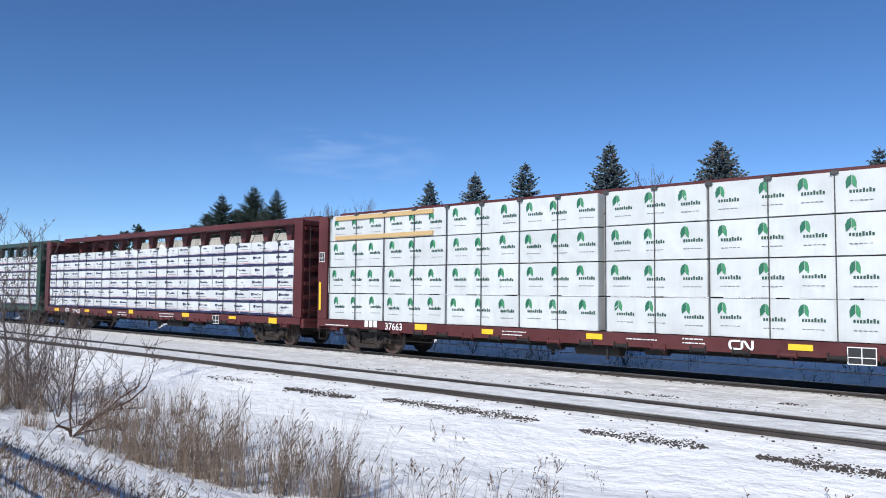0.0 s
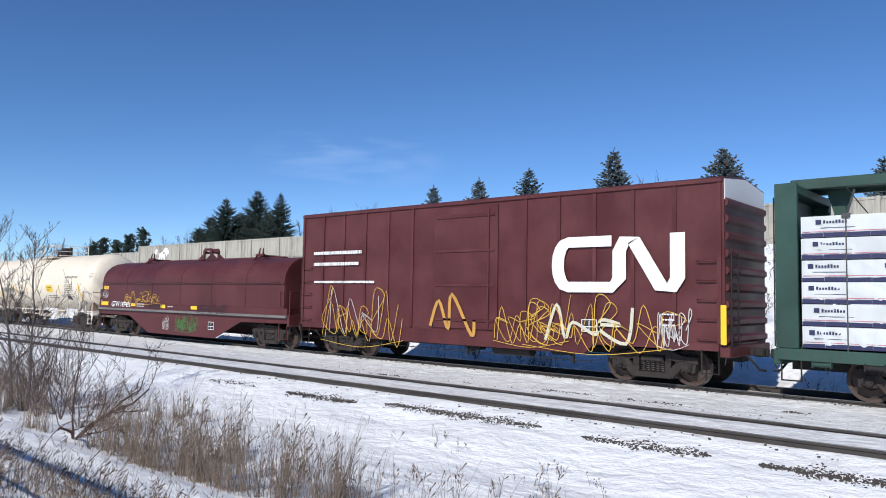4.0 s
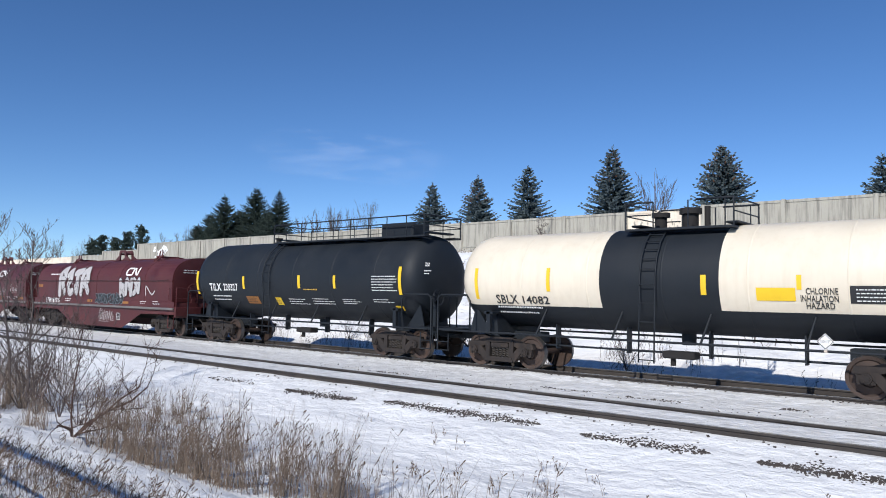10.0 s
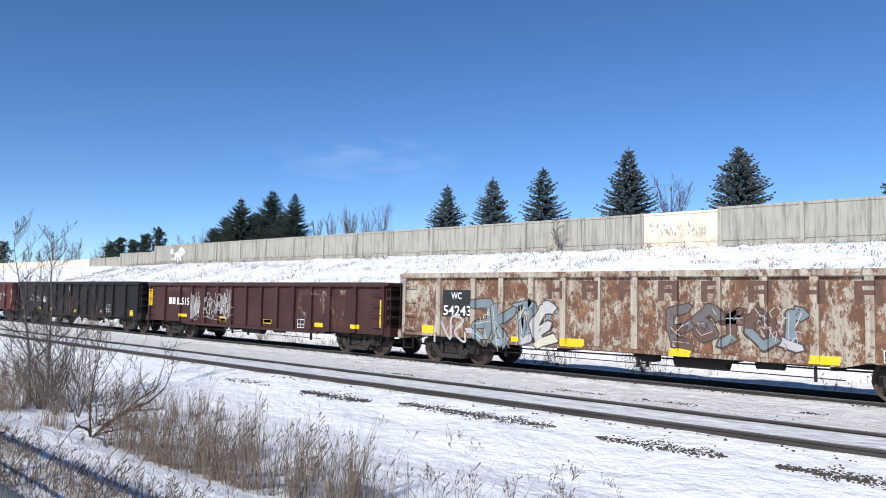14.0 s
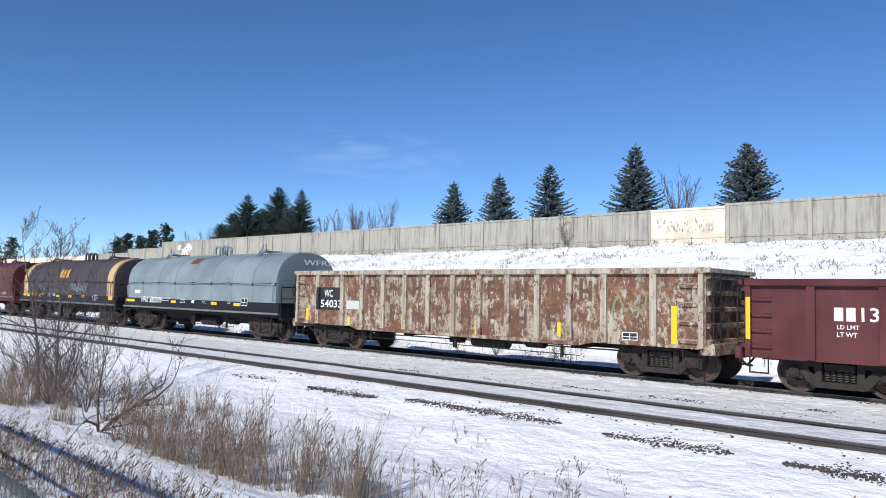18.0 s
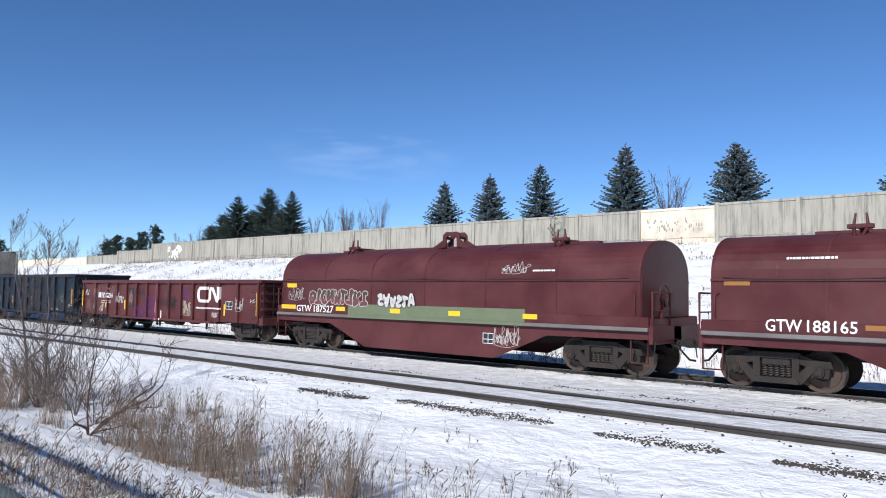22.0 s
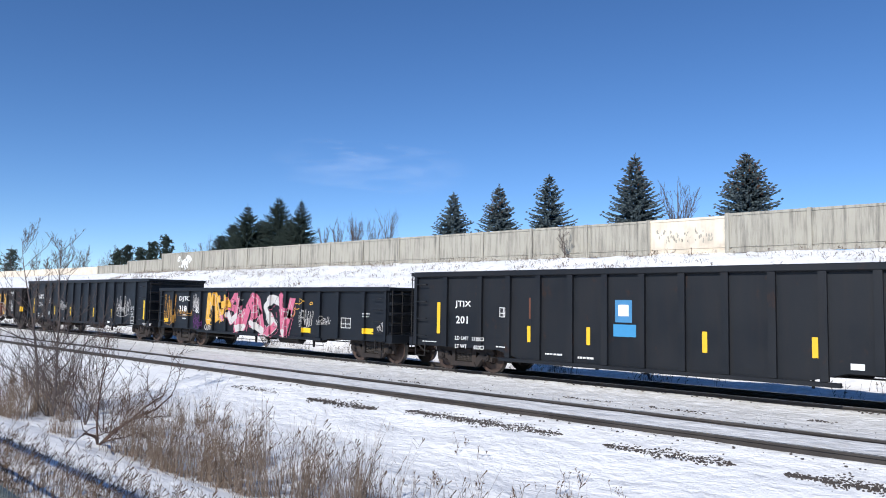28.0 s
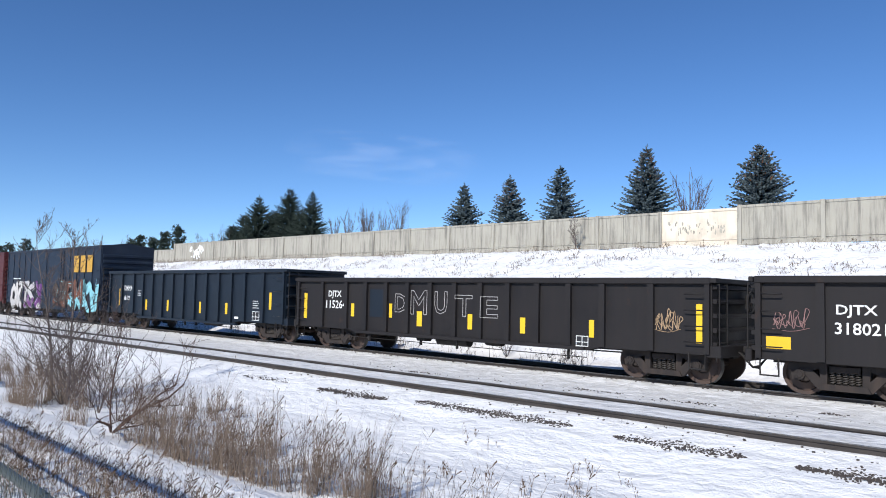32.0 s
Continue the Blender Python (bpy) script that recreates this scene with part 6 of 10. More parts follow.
STRAW = leaf_material("dry_stalk", (0.036, 0.028, 0.025), (0.27, 0.21, 0.165))
SEED = leaf_material("seed_head", (0.035, 0.024, 0.02), (0.12, 0.08, 0.055))
BARK = leaf_material("grey_bark", (0.055, 0.045, 0.042), (0.16, 0.13, 0.12))
RED_BARK = leaf_material("red_bark", (0.045, 0.026, 0.022), (0.12, 0.075, 0.06))
NEEDLE = leaf_material("spruce_needles", (0.030, 0.048, 0.053), (0.13, 0.17, 0.185))
NEEDLE_DARK = leaf_material("fir_needles", (0.016, 0.026, 0.022), (0.06, 0.082, 0.068))
CONE = leaf_material("cone_brown", (0.09, 0.045, 0.028), (0.22, 0.11, 0.065))
GALV = paint("galvanised", (0.085, 0.10, 0.096), 0.5, dirty=0.3, metal=0.3)


def stalk(s, x, y, z, h, lean, turn, w, rnd, head=False):
    """One dry stem: a thin bent three-sided blade."""
    dx, dy = math.cos(turn) * lean, math.sin(turn) * lean
    k = 3
    vs = []
    for i in range(k + 1):
        t = i / k
        b = t ** 1.7
        cx, cy, cz = x + dx * b * h, y + dy * b * h, z + h * t * (1 - 0.12 * lean * t)
        ww = w * (1 - 0.75 * t)
        vs += [(cx - ww, cy, cz), (cx + ww, cy + ww * 0.5, cz), (cx, cy - ww, cz)]
    fs = []
    for i in range(k):
        for j in range(3):
            a, b2 = i * 3 + j, i * 3 + (j + 1) % 3
            fs.append((a, b2, b2 + 3, a + 3))
    s.add(vs, fs, 0)
    if head:
        # short side twigs that carry the dry seed heads
        for j in range(rnd.randint(3, 6)):
            t = rnd.uniform(0.55, 1.0)
            b = t ** 1.7
            cx, cy, cz = x + dx * b * h, y + dy * b * h, z + h * t * (1 - 0.12 * lean * t)
            a = rnd.random() * 6.28
            ln, hh = min(0.075, h * rnd.uniform(0.06, 0.17)), min(0.085, h * rnd.uniform(0.04, 0.18))
            ox, oy = math.cos(a) * ln, math.sin(a) * ln
            ww = w * 0.6
            s.add([(cx - ww, cy, cz), (cx + ww, cy + ww, cz), (cx + ox + ww * 2.2, cy + oy, cz + hh), (cx + ox - ww * 2.2, cy + oy, cz + hh + 0.012)], [(0, 1, 2, 3)], 1)


def build_grass():
    rnd = random.Random(11)
    s = Shape()
    # the thick band along the far edge of the path: upright dead stems in clumps over a tan thatch
    for c in range(560):
        x = -4.0 - 20.4 * rnd.random() ** 0.85
        far = 1.2 + 0.05 * max(0, -x - 6) + (1.5 if x < -13 else 0.2)
        y = 5.36 + far * rnd.random() ** 2.2
        if x > -8:
            y += 0.55 * (x + 8) / 2
        dens = noise.noise((x * 0.5, y * 0.8, 4))
        if dens < (-0.15 if x < -9 else 0.02):
            continue
        tall = (0.5 + 0.55 * rnd.random()) * (1.0 if x < -6 else 0.75)
        lean0, turn0 = rnd.uniform(0.0, 0.22), rnd.random() * 6.28
        for k in range(rnd.randint(7, 19)):
            a, r = rnd.random() * 6.28, abs(rnd.gauss(0, 0.10))
            px, py = x + r * math.cos(a), y + r * math.sin(a)
            stalk(s, px, py, ground_z(px, py) - 0.03, tall * rnd.uniform(0.35, 1.15), lean0 + rnd.uniform(0.0, 0.55) ** 1.6, turn0 + rnd.uniform(-1.4, 1.4), rnd.uniform(0.0022, 0.0050), rnd, rnd.random() < 0.16)
        for k in range(rnd.randint(5, 12)):
            a, r = rnd.random() * 6.28, abs(rnd.gauss(0, 0.16))
            px, py = x + r * math.cos(a), y + r * math.sin(a)
            stalk(s, px, py, ground_z(px, py) - 0.02, rnd.uniform(0.08, 0.32), rnd.uniform(0.3, 1.4), rnd.random() * 6.28, rnd.uniform(0.002, 0.0042), rnd)
    # thinner weeds between the path and the fence
    for c in range(1050):
        x, y = -5.5 - 12.5 * rnd.random(), 1.5 + 2.6 * rnd.random() ** 1.3
        if noise.noise((x * 0.8, y, 8)) < -0.15:
            continue
        for k in range(rnd.randint(4, 12)):
            a, r = rnd.random() * 6.28, abs(rnd.gauss(0, 0.14))
            px, py = x + r * math.cos(a), y + r * math.sin(a)
            stalk(s, px, py, ground_z(px, py) - 0.03, rnd.uniform(0.12, 0.55), rnd.uniform(0.1, 1.0) ** 1.2, rnd.random() * 6.28, rnd.uniform(0.0022, 0.0044), rnd, rnd.random() < 0.6)
    thing("dry_grass", s, [STRAW, SEED], "tall dry straw-brown grass and weeds standing in snow", "grass", kind="stuff")
    # scattered weeds on the open snow, each a small thing of its own
    for c in range(44):
        x, y = -12 + 11.5 * rnd.random(), 6.6 + 3.6 * rnd.random()
        weed = base_of("weed", "small dead weed poking out of the snow", "weed", "weeds on the snow")
        weed.location = (x, y, ground_z(x, y))
        for k in range(rnd.randint(2, 6)):
            w = Shape()
            stalk(w, rnd.gauss(0, 0.05), rnd.gauss(0, 0.05), -0.03, rnd.uniform(0.07, 0.24), rnd.uniform(0.1, 0.9), rnd.random() * 6.28, rnd.uniform(0.0035, 0.006), rnd, rnd.random() < 0.8)
            part("stem", w, [STRAW, SEED], weed)
    # tufts on the embankment
    t = Shape()
    for c in range(4600):
        x, y = -95 + 105 * rnd.random() ** 1.3, 25.5 + 20.2 * rnd.random() ** 0.65
        if y < 44.6 and noise.noise((x * 0.22, y * 0.3, 14)) < -0.05:
            continue
        for k in range(rnd.randint(2, 6)):
            px, py = x + rnd.gauss(0, 0.2), y + rnd.gauss(0, 0.15)
            stalk(t, px, py, ground_z(px, py) - 0.05, rnd.uniform(0.08, 0.34) * (1.5 if y > 44.6 else 1.0), rnd.uniform(0.1, 1.3), rnd.random() * 6.28, rnd.uniform(0.008, 0.017), rnd, rnd.random() < 0.3)
    for c in range(620):
        x, y = -80 + 88 * rnd.random(), 21.3 + 4.2 * rnd.random()
        if noise.noise((x * 0.35, y * 0.6, 31)) < 0.0:
            continue
        for k in range(rnd.randint(5, 12)):
            px, py = x + rnd.gauss(0, 0.22), y + rnd.gauss(0, 0.16)
            stalk(t, px, py, ground_z(px, py) - 0.05, rnd.uniform(0.25, 0.95), rnd.uniform(0.0, 0.6), rnd.random() * 6.28, rnd.uniform(0.004, 0.009), rnd, rnd.random() < 0.35)
    thing("slope_grass", t, [STRAW, SEED], "sparse brown grass tufts through snow on the bank", "grass", kind="stuff")


build_grass()


FINE = [0.003]


def grow(s, p, d, length, r, depth, rnd, bend=0.25, splits=(2, 3), shrink=0.68, up=0.25, sides=5, mat=0):
    """A limb in a few bent pieces, with limbs that leave it."""
    steps = 4 if depth > 1 else 3
    q, way = Vector(p), Vector(d).normalized()
    for i in range(steps):
        nxt = way + Vector((rnd.gauss(0, bend), rnd.gauss(0, bend), rnd.gauss(0, bend) + up * 0.35)) * 0.5
        nxt.normalize()
        e = q + nxt * (length / steps)
        r1 = r * (1 - 0.55 * (i + 1) / steps)
        s.rod(q, e, r * (1 - 0.55 * i / steps), sides if depth > 1 else 3, mat, r1, False)
        if depth > 0 and i > 0:
            for k in range(rnd.randint(*splits)):
                a = rnd.random() * 6.28
                side = nxt.orthogonal().normalized()
                side.rotate(Matrix.Rotation(a, 3, nxt))
                out = (nxt * rnd.uniform(0.55, 1.0) + side * rnd.uniform(0.5, 0.95) + Vector((0, 0, up))).normalized()
                grow(s, q.lerp(e, rnd.random()), out, length * shrink * rnd.uniform(0.55, 1.0), max(FINE[0], r1 * 0.66), depth - 1, rnd, bend, splits, shrink, up, sides, mat)
        q, way = e, nxt


def bare_tree(name, x, y, z, h, r, seed, label, depth=3, mat=None, group="", splits=(1, 2), bend=0.2, shrink=0.6, up=0.3, lean=(0, 0)):
    rnd = random.Random(seed)
    FINE[0] = 0.0065 if y > 60 else 0.0045
    trunk, crown = Shape(), Shape()
    tree = base_of(name, label, "tree" if "tree" in name else "shrub", group)
    tree.location = (x, y, z)
    q, way = Vector((0, 0, -0.1)), Vector((lean[0], lean[1], 1)).normalized()
    steps = 7
    for i in range(steps):
        nxt = (way + Vector((rnd.gauss(0, 0.06), rnd.gauss(0, 0.06), 0))).normalized()
        e = q + nxt * (h * 0.98 / steps)
        ra, rb = r * (1 - 0.92 * i / steps), r * (1 - 0.92 * (i + 1) / steps)
        trunk.rod(q, e, ra, 7, 0, rb, False)
        if i > 0:
            for k in range(rnd.randint(3, 5)):
                a = rnd.random() * 6.28
                out = Vector((math.cos(a), math.sin(a), rnd.uniform(0.4, 1.1))).normalized()
                grow(crown, q.lerp(e, rnd.random()), out, h * 0.36 * (1 - 0.7 * i / steps) * rnd.uniform(0.6, 1.1), max(rb * 0.55, FINE[0] * 1.5), depth - 1, rnd, bend, splits, shrink, up)
        q, way = e, nxt
    part("trunk", trunk, mat or BARK, tree)
    part("crown", crown, mat or BARK, tree, "bare twigs")
    return tree


def shrub(x, y, z, h, seed, label, mat, stems=5, spread_=0.6, depth=3, up=0.2, r=0.016, lean=0.0):
    rnd = random.Random(seed)
    FINE[0] = 0.0045
    tree = base_of("shrub", label, "shrub")
    tree.location = (x, y, z)
    for k in range(stems):
        a = 6.28 * k / stems + rnd.uniform(-0.4, 0.4)
        s = Shape()
        d = Vector((math.cos(a) * spread_ + lean, math.sin(a) * spread_, 1))
        grow(s, (0, 0, -0.05), d, h * rnd.uniform(0.65, 1.05), r * rnd.uniform(0.7, 1.1), depth, rnd, 0.35, (1, 2), 0.55, up)
        part("stem", s, mat, tree)


def spruce(name, x, y, z, h, r, seed, label, needle=None, cones=False, thin=1.0, tops=1):
    """Whorls of drooping limbs, each a spray of pointed twigs that turns up at its tip."""
    rnd = random.Random(seed)
    tree = base_of(name, label, "tree", "conifers behind the wall")
    tree.location = (x, y, z)
    part("trunk", Shape().rod((0, 0, -0.3), (0, 0, h * 0.97), 0.018 * h, 8, 0, 0.015, False), BARK, tree)
    s, cn = Shape(), Shape()

    def twig(p, way, ln, wd):
        """A thin four-cornered blade of needles, hung a little below its line."""
        side = way.cross(Vector((0, 0, 1)))
        side = side.normalized() * wd if side.length > 1e-3 else Vector((wd, 0, 0))
        mid_, tip = p + way * ln * 0.45, p + way * ln
        drop = Vector((0, 0, -wd * rnd.uniform(0.5, 1.3)))
        s.add([tuple(p), tuple(mid_ + side + drop), tuple(tip), tuple(mid_ - side + drop), tuple(mid_ + Vector((0, 0, wd * 0.6)))],
              [(0, 1, 4), (1, 2, 4), (2, 3, 4), (3, 0, 4)])
    zz, k = 0.12 * h * 0.1, 0
    while zz < h * 0.955:
        t = zz / h
        reach = r * (1 - t) ** 0.88 * (0.94 + 0.30 * noise.noise((t * 7, seed * 1.3, 0))) + 0.16
        n = max(5, int((7 + 8 * (1 - t)) * thin))
        a0 = rnd.random() * 6.28
        for b in range(n):
            a = a0 + 6.28 * b / n + rnd.gauss(0, 0.2)
            ln = reach * rnd.uniform(0.72, 1.10) * (1.12 if rnd.random() < 0.15 else 1.0)
            base = zz + rnd.gauss(0, 0.10)
            out = Vector((math.cos(a), math.sin(a), 0))
            rise = 0.55 * t
            steps = max(3, int(ln / 0.30))
            for j in range(steps):
                u = (j + 0.6) / steps
                p = out * ln * u + Vector((0, 0, base + ln * (rise * u - 0.30 * u * (1 - 0.75 * u * u))))
                wl = (0.26 + 0.30 * (1 - u)) * min(1.0, 0.45 + ln / 3)
                for q in (-1, 0, 1):
                    turn = q * rnd.uniform(0.55, 1.0)
                    way = Vector((math.cos(a + turn), math.sin(a + turn), rnd.uniform(-0.25, 0.35))).normalized()
                    twig(p, way, wl * rnd.uniform(0.8, 1.3) * (1.25 if q == 0 else 1.0), wl * rnd.uniform(0.26, 0.42))
            if cones and t > 0.60 and rnd.random() < 0.75:
                for q in range(3):
                    u = rnd.uniform(0.55, 0.95)
                    px, py, pz = out.x * ln * u, out.y * ln * u, base + ln * (rise * u - 0.2 * u) - 0.02
                    cn.rod((px, py, pz), (px + rnd.gauss(0, 0.02), py, pz - 0.17), 0.05, 5, 0, 0.025)
        zz += (0.30 + 0.12 * (1 - t)) * rnd.uniform(0.8, 1.2)
    for q in range(14):
        a = rnd.random() * 6.28
        twig(Vector((0, 0, h * (0.93 + 0.06 * q / 14))), Vector((math.cos(a), math.sin(a), 1.2)).normalized(), 0.28, 0.05)
    part("crown", s, needle or NEEDLE, tree)
    if cones and cn.f:
        tagged(part("cones", cn, CONE, tree, "brown cones near the top"), kind="stuff")
    return tree


FOOT = 6.2
FIRS = ((-1.655, 11.2, 7.0), (-1.60, 14.0, 8.0), (-1.542, 17.2, 8.5), (-1.414, 18.6, 8.8), (-1.328, 16.6, 6.2), (-1.475, 14.0, 8.5), (-1.37, 13.0, 7.0))
spruce("spruce_tree", -0.8757 * 70, 70, FOOT, 10.3, 4.4, 1, "blue-green spruce tree behind the wall")
spruce("spruce_tree", -0.770 * 70, 70, FOOT, 10.6, 3.9, 2, "slim blue-green spruce tree behind the wall", cones=True)
spruce("spruce_tree", -0.667 * 70, 70, FOOT, 11.0, 4.6, 3, "open-branched spruce tree behind the wall", thin=0.72)
spruce("spruce_tree", -0.514 * 70, 70, FOOT, 12.1, 4.9, 4, "tall spruce tree with brown cones at its top", cones=True)
spruce("spruce_tree", -0.350 * 70, 70, FOOT, 10.6, 5.5, 5, "broad spruce tree heavy with brown cones", cones=True, thin=1.2)
spruce("spruce_tree", -0.160 * 70, 70, FOOT, 8.4, 3.2, 6, "dark spruce tree at the wall's edge")
for k, (bx, hh, rr) in enumerate(FIRS):
    spruce("fir_tree", bx * (90 + (k % 2) * 3), 90 + (k % 2) * 3, FOOT, hh, rr, 20 + k, "tall dark fir tree in a group", NEEDLE_DARK, thin=0.85)


def pine(x, y, z, h, r, seed, label):
    """Crooked limbs in loose storeys that end in ragged tufts of long needles."""
    rnd = random.Random(seed)
    tree = base_of("pine_tree", label, "tree", "conifers behind the wall")
    tree.location = (x, y, z)
    lean = rnd.uniform(-0.08, 0.08)
    trunk = Shape().rod((0, 0, -0.3), (lean * h, 0, h * 0.95), 0.016 * h, 7, 0, 0.03, False)
    s = Shape()
    for k in range(42):
        t = (k + rnd.random()) / 42
        a = rnd.random() * 6.28
        zz = h * (0.16 + 0.80 * t)
        rr = r * (1.0 - 0.80 * t) ** 0.8 * rnd.uniform(0.45, 1.1)
        cx, cy = lean * zz + rr * math.cos(a), rr * math.sin(a)
        tip = Vector((cx, cy, zz + rr * rnd.uniform(0.05, 0.45)))
        root = Vector((lean * zz, 0, zz))
        trunk.rod(root, tip, 0.06, 4, 0, 0.02, False)
        for e in range(7):
            c0 = root.lerp(tip, 0.20 + 0.13 * e) + Vector((rnd.gauss(0, 0.5), rnd.gauss(0, 0.5), rnd.gauss(0, 0.35)))
            for j in range(16):
                d = Vector((rnd.gauss(0, 1), rnd.gauss(0, 1), rnd.gauss(0.5, 0.6))).normalized()
                w = rnd.uniform(0.35, 0.75)
                o = d.orthogonal().normalized() * w * 0.16
                p = c0 + d * 0.1
                s.add([tuple(p - o), tuple(p + o), tuple(p + d * w)], [(0, 1, 2)])
    part("trunk", trunk, BARK, tree)
    part("crown", s, NEEDLE_DARK, tree)


for k, (px_, hh, rr) in enumerate(((-213, 9.8, 3.0), (-206, 11.2, 3.4), (-198.5, 10.0, 3.2), (-192, 11.4, 3.4), (-184.5, 12.6, 3.4), (-302, 13.5, 5.0), (-318, 12.2, 5.0), (-330, 12.0, 5.0))):
    pine(px_, 95, FOOT, hh, rr, 30 + k, "distant dark pine with ragged limbs")


def vase_tree(x, y, z, h, r, seed, label, limbs=9, wide=0.42, group="", twigs=7):
    """A leafless tree whose long limbs leave a short trunk and rise like a fan."""
    rnd = random.Random(seed)
    tree = base_of("bare_tree", label, "tree", group)
    tree.location = (x, y, z)
    trunk, crown = Shape(), Shape()
    trunk.rod((0, 0, -0.2), (0, 0, h * 0.55), r, 7, 0, r * 0.5, False)
    trunk.rod((0, 0, h * 0.55), (rnd.gauss(0, 0.1), 0, h), r * 0.5, 6, 0, 0.012, False)

    def limb(p, d, ln, rad, level):
        q, way = Vector(p), Vector(d).normalized()
        for i in range(4):
            way = (way + Vector((rnd.gauss(0, 0.05), rnd.gauss(0, 0.05), 0.07))).normalized()
            e = q + way * ln / 4
            crown.rod(q, e, rad * (1 - 0.2 * i), 4 if level else 3, 0, rad * (0.8 - 0.2 * i), False)
            if level:
                for k in range(rnd.randint(2, twigs // 2)):
                    side = way.orthogonal().normalized()
                    side.rotate(Matrix.Rotation(rnd.random() * 6.28, 3, way))
                    limb(q.lerp(e, rnd.random()), way + side * rnd.uniform(0.3, 0.6), ln * rnd.uniform(0.16, 0.32) * (1.25 - 0.2 * i), max(0.013, rad * 0.42), level - 1)
            q = e
    for k in range(limbs):
        a = 6.28 * k / limbs + rnd.uniform(-0.3, 0.3)
        tilt = wide * rnd.uniform(0.35, 1.25)
        h0 = h * rnd.uniform(0.06, 0.45)
        limb((0, 0, h0), (math.cos(a) * tilt, math.sin(a) * tilt, 1), (h - h0) * rnd.uniform(0.72, 0.98), r * 0.42, 2)
    part("trunk", trunk, BARK, tree)
    part("crown", crown, BARK, tree, "bare twigs")
    return tree


vase_tree(-0.447 * 71, 71, FOOT, 8.9, 0.10, 41, "leafless grey deciduous tree with a fan of limbs", 15, 0.42, twigs=8)
for k, (bx, hh) in enumerate(((-1.245, 8.0), (-1.215, 8.6), (-1.175, 9.3), (-1.14, 8.6), (-1.105, 8.5), (-1.075, 9.9))):
    vase_tree(bx * 74, 74 + (k % 3), FOOT, hh, 0.07, 50 + k, "leafless young tree in a row", 10, 0.30, "bare trees", 9)
vase_tree(-1.70 * 88, 88, FOOT, 10.8, 0.12, 60, "leafless tree beside the firs", 10, 0.5)
for k, bx in enumerate((-1.82, -1.9, -2.32, -2.42, -2.5, -2.6, -2.7, -2.8, -2.9, -3.0, -3.2, -3.4, -3.7)):
    bare_tree("bare_tree", bx * 100, 100 + (k % 2) * 6, FOOT, 10.0 + k % 3, 0.16, 70 + k, "distant leafless tree on the road", 3, group="bare trees", splits=(2, 4), up=0.8, bend=0.12)
bare_tree("sapling_tree", -0.637 * 45, 45.0, ground_z(-28.7, 45), 2.7, 0.045, 80, "small leafless tree against the wall", 3, splits=(2, 3), up=0.5, shrink=0.5)
# saplings and shrubs in the grass by the path
bare_tree("sapling_tree", -17.9, 6.35, ground_z(-17.9, 6.35), 4.2, 0.040, 81, "thin leafless sapling in dry grass", 3, splits=(1, 2), up=0.55, shrink=0.5)
bare_tree("sapling_tree", -16.9, 6.3, ground_z(-16.9, 6.3), 4.0, 0.036, 82, "thin leafless sapling in dry grass", 3, splits=(1, 3), up=0.55, shrink=0.5)
shrub(-15.2, 6.3, ground_z(-15.2, 6.3), 1.9, 83, "leafless grey shrub in dry grass", BARK, 5, 0.45, 2, 0.35, 0.012)
shrub(-18.0, 6.9, ground_z(-18.0, 6.9), 2.2, 86, "leafless grey shrub in dry grass", BARK, 6, 0.5, 2, 0.35, 0.014)
shrub(-13.9, 6.1, ground_z(-13.9, 6.1), 1.5, 87, "leafless grey shrub in dry grass", BARK, 5, 0.6, 2, 0.3, 0.011)
shrub(-16.3, 6.6, ground_z(-16.3, 6.6), 2.0, 84, "leafless grey shrub in dry grass", BARK, 5, 0.5, 2, 0.35, 0.012)
for k, (x, y, h) in enumerate(((-16.9, 6.2, 1.7), (-17.6, 6.4, 1.9), (-15.8, 6.1, 1.5), (-18.6, 6.3, 1.8))):
    shrub(x, y, ground_z(x, y), h, 240 + k, "dense leafless grey shrub in dry grass", BARK, 8, 0.5, 2, 0.35, 0.011)
shrub(-12.7, 5.5, ground_z(-12.7, 5.5), 1.75, 85, "crooked leafless red-brown shrub beside the path", RED_BARK, 5, 0.80, 3, 0.16, 0.026, 0.55)


for k, (x, y, h) in enumerate(((-31.5, 30.5, 1.3), (-22.6, 29.5, 1.5), (-20.8, 30.2, 1.2), (-14.5, 31.0, 1.1), (-38.0, 31.0, 1.3), (-9.0, 29.8, 1.2), (-27.0, 24.8, 1.5), (-12.0, 24.4, 1.6), (-19.0, 24.6, 1.4), (-45.0, 24.8, 1.5), (-35.0, 24.2, 1.3))):
    shrub(x, y, ground_z(x, y), h, 200 + k, "small leafless shrub on the snowy bank", BARK, 7, 0.5, 2, 0.3, 0.016)


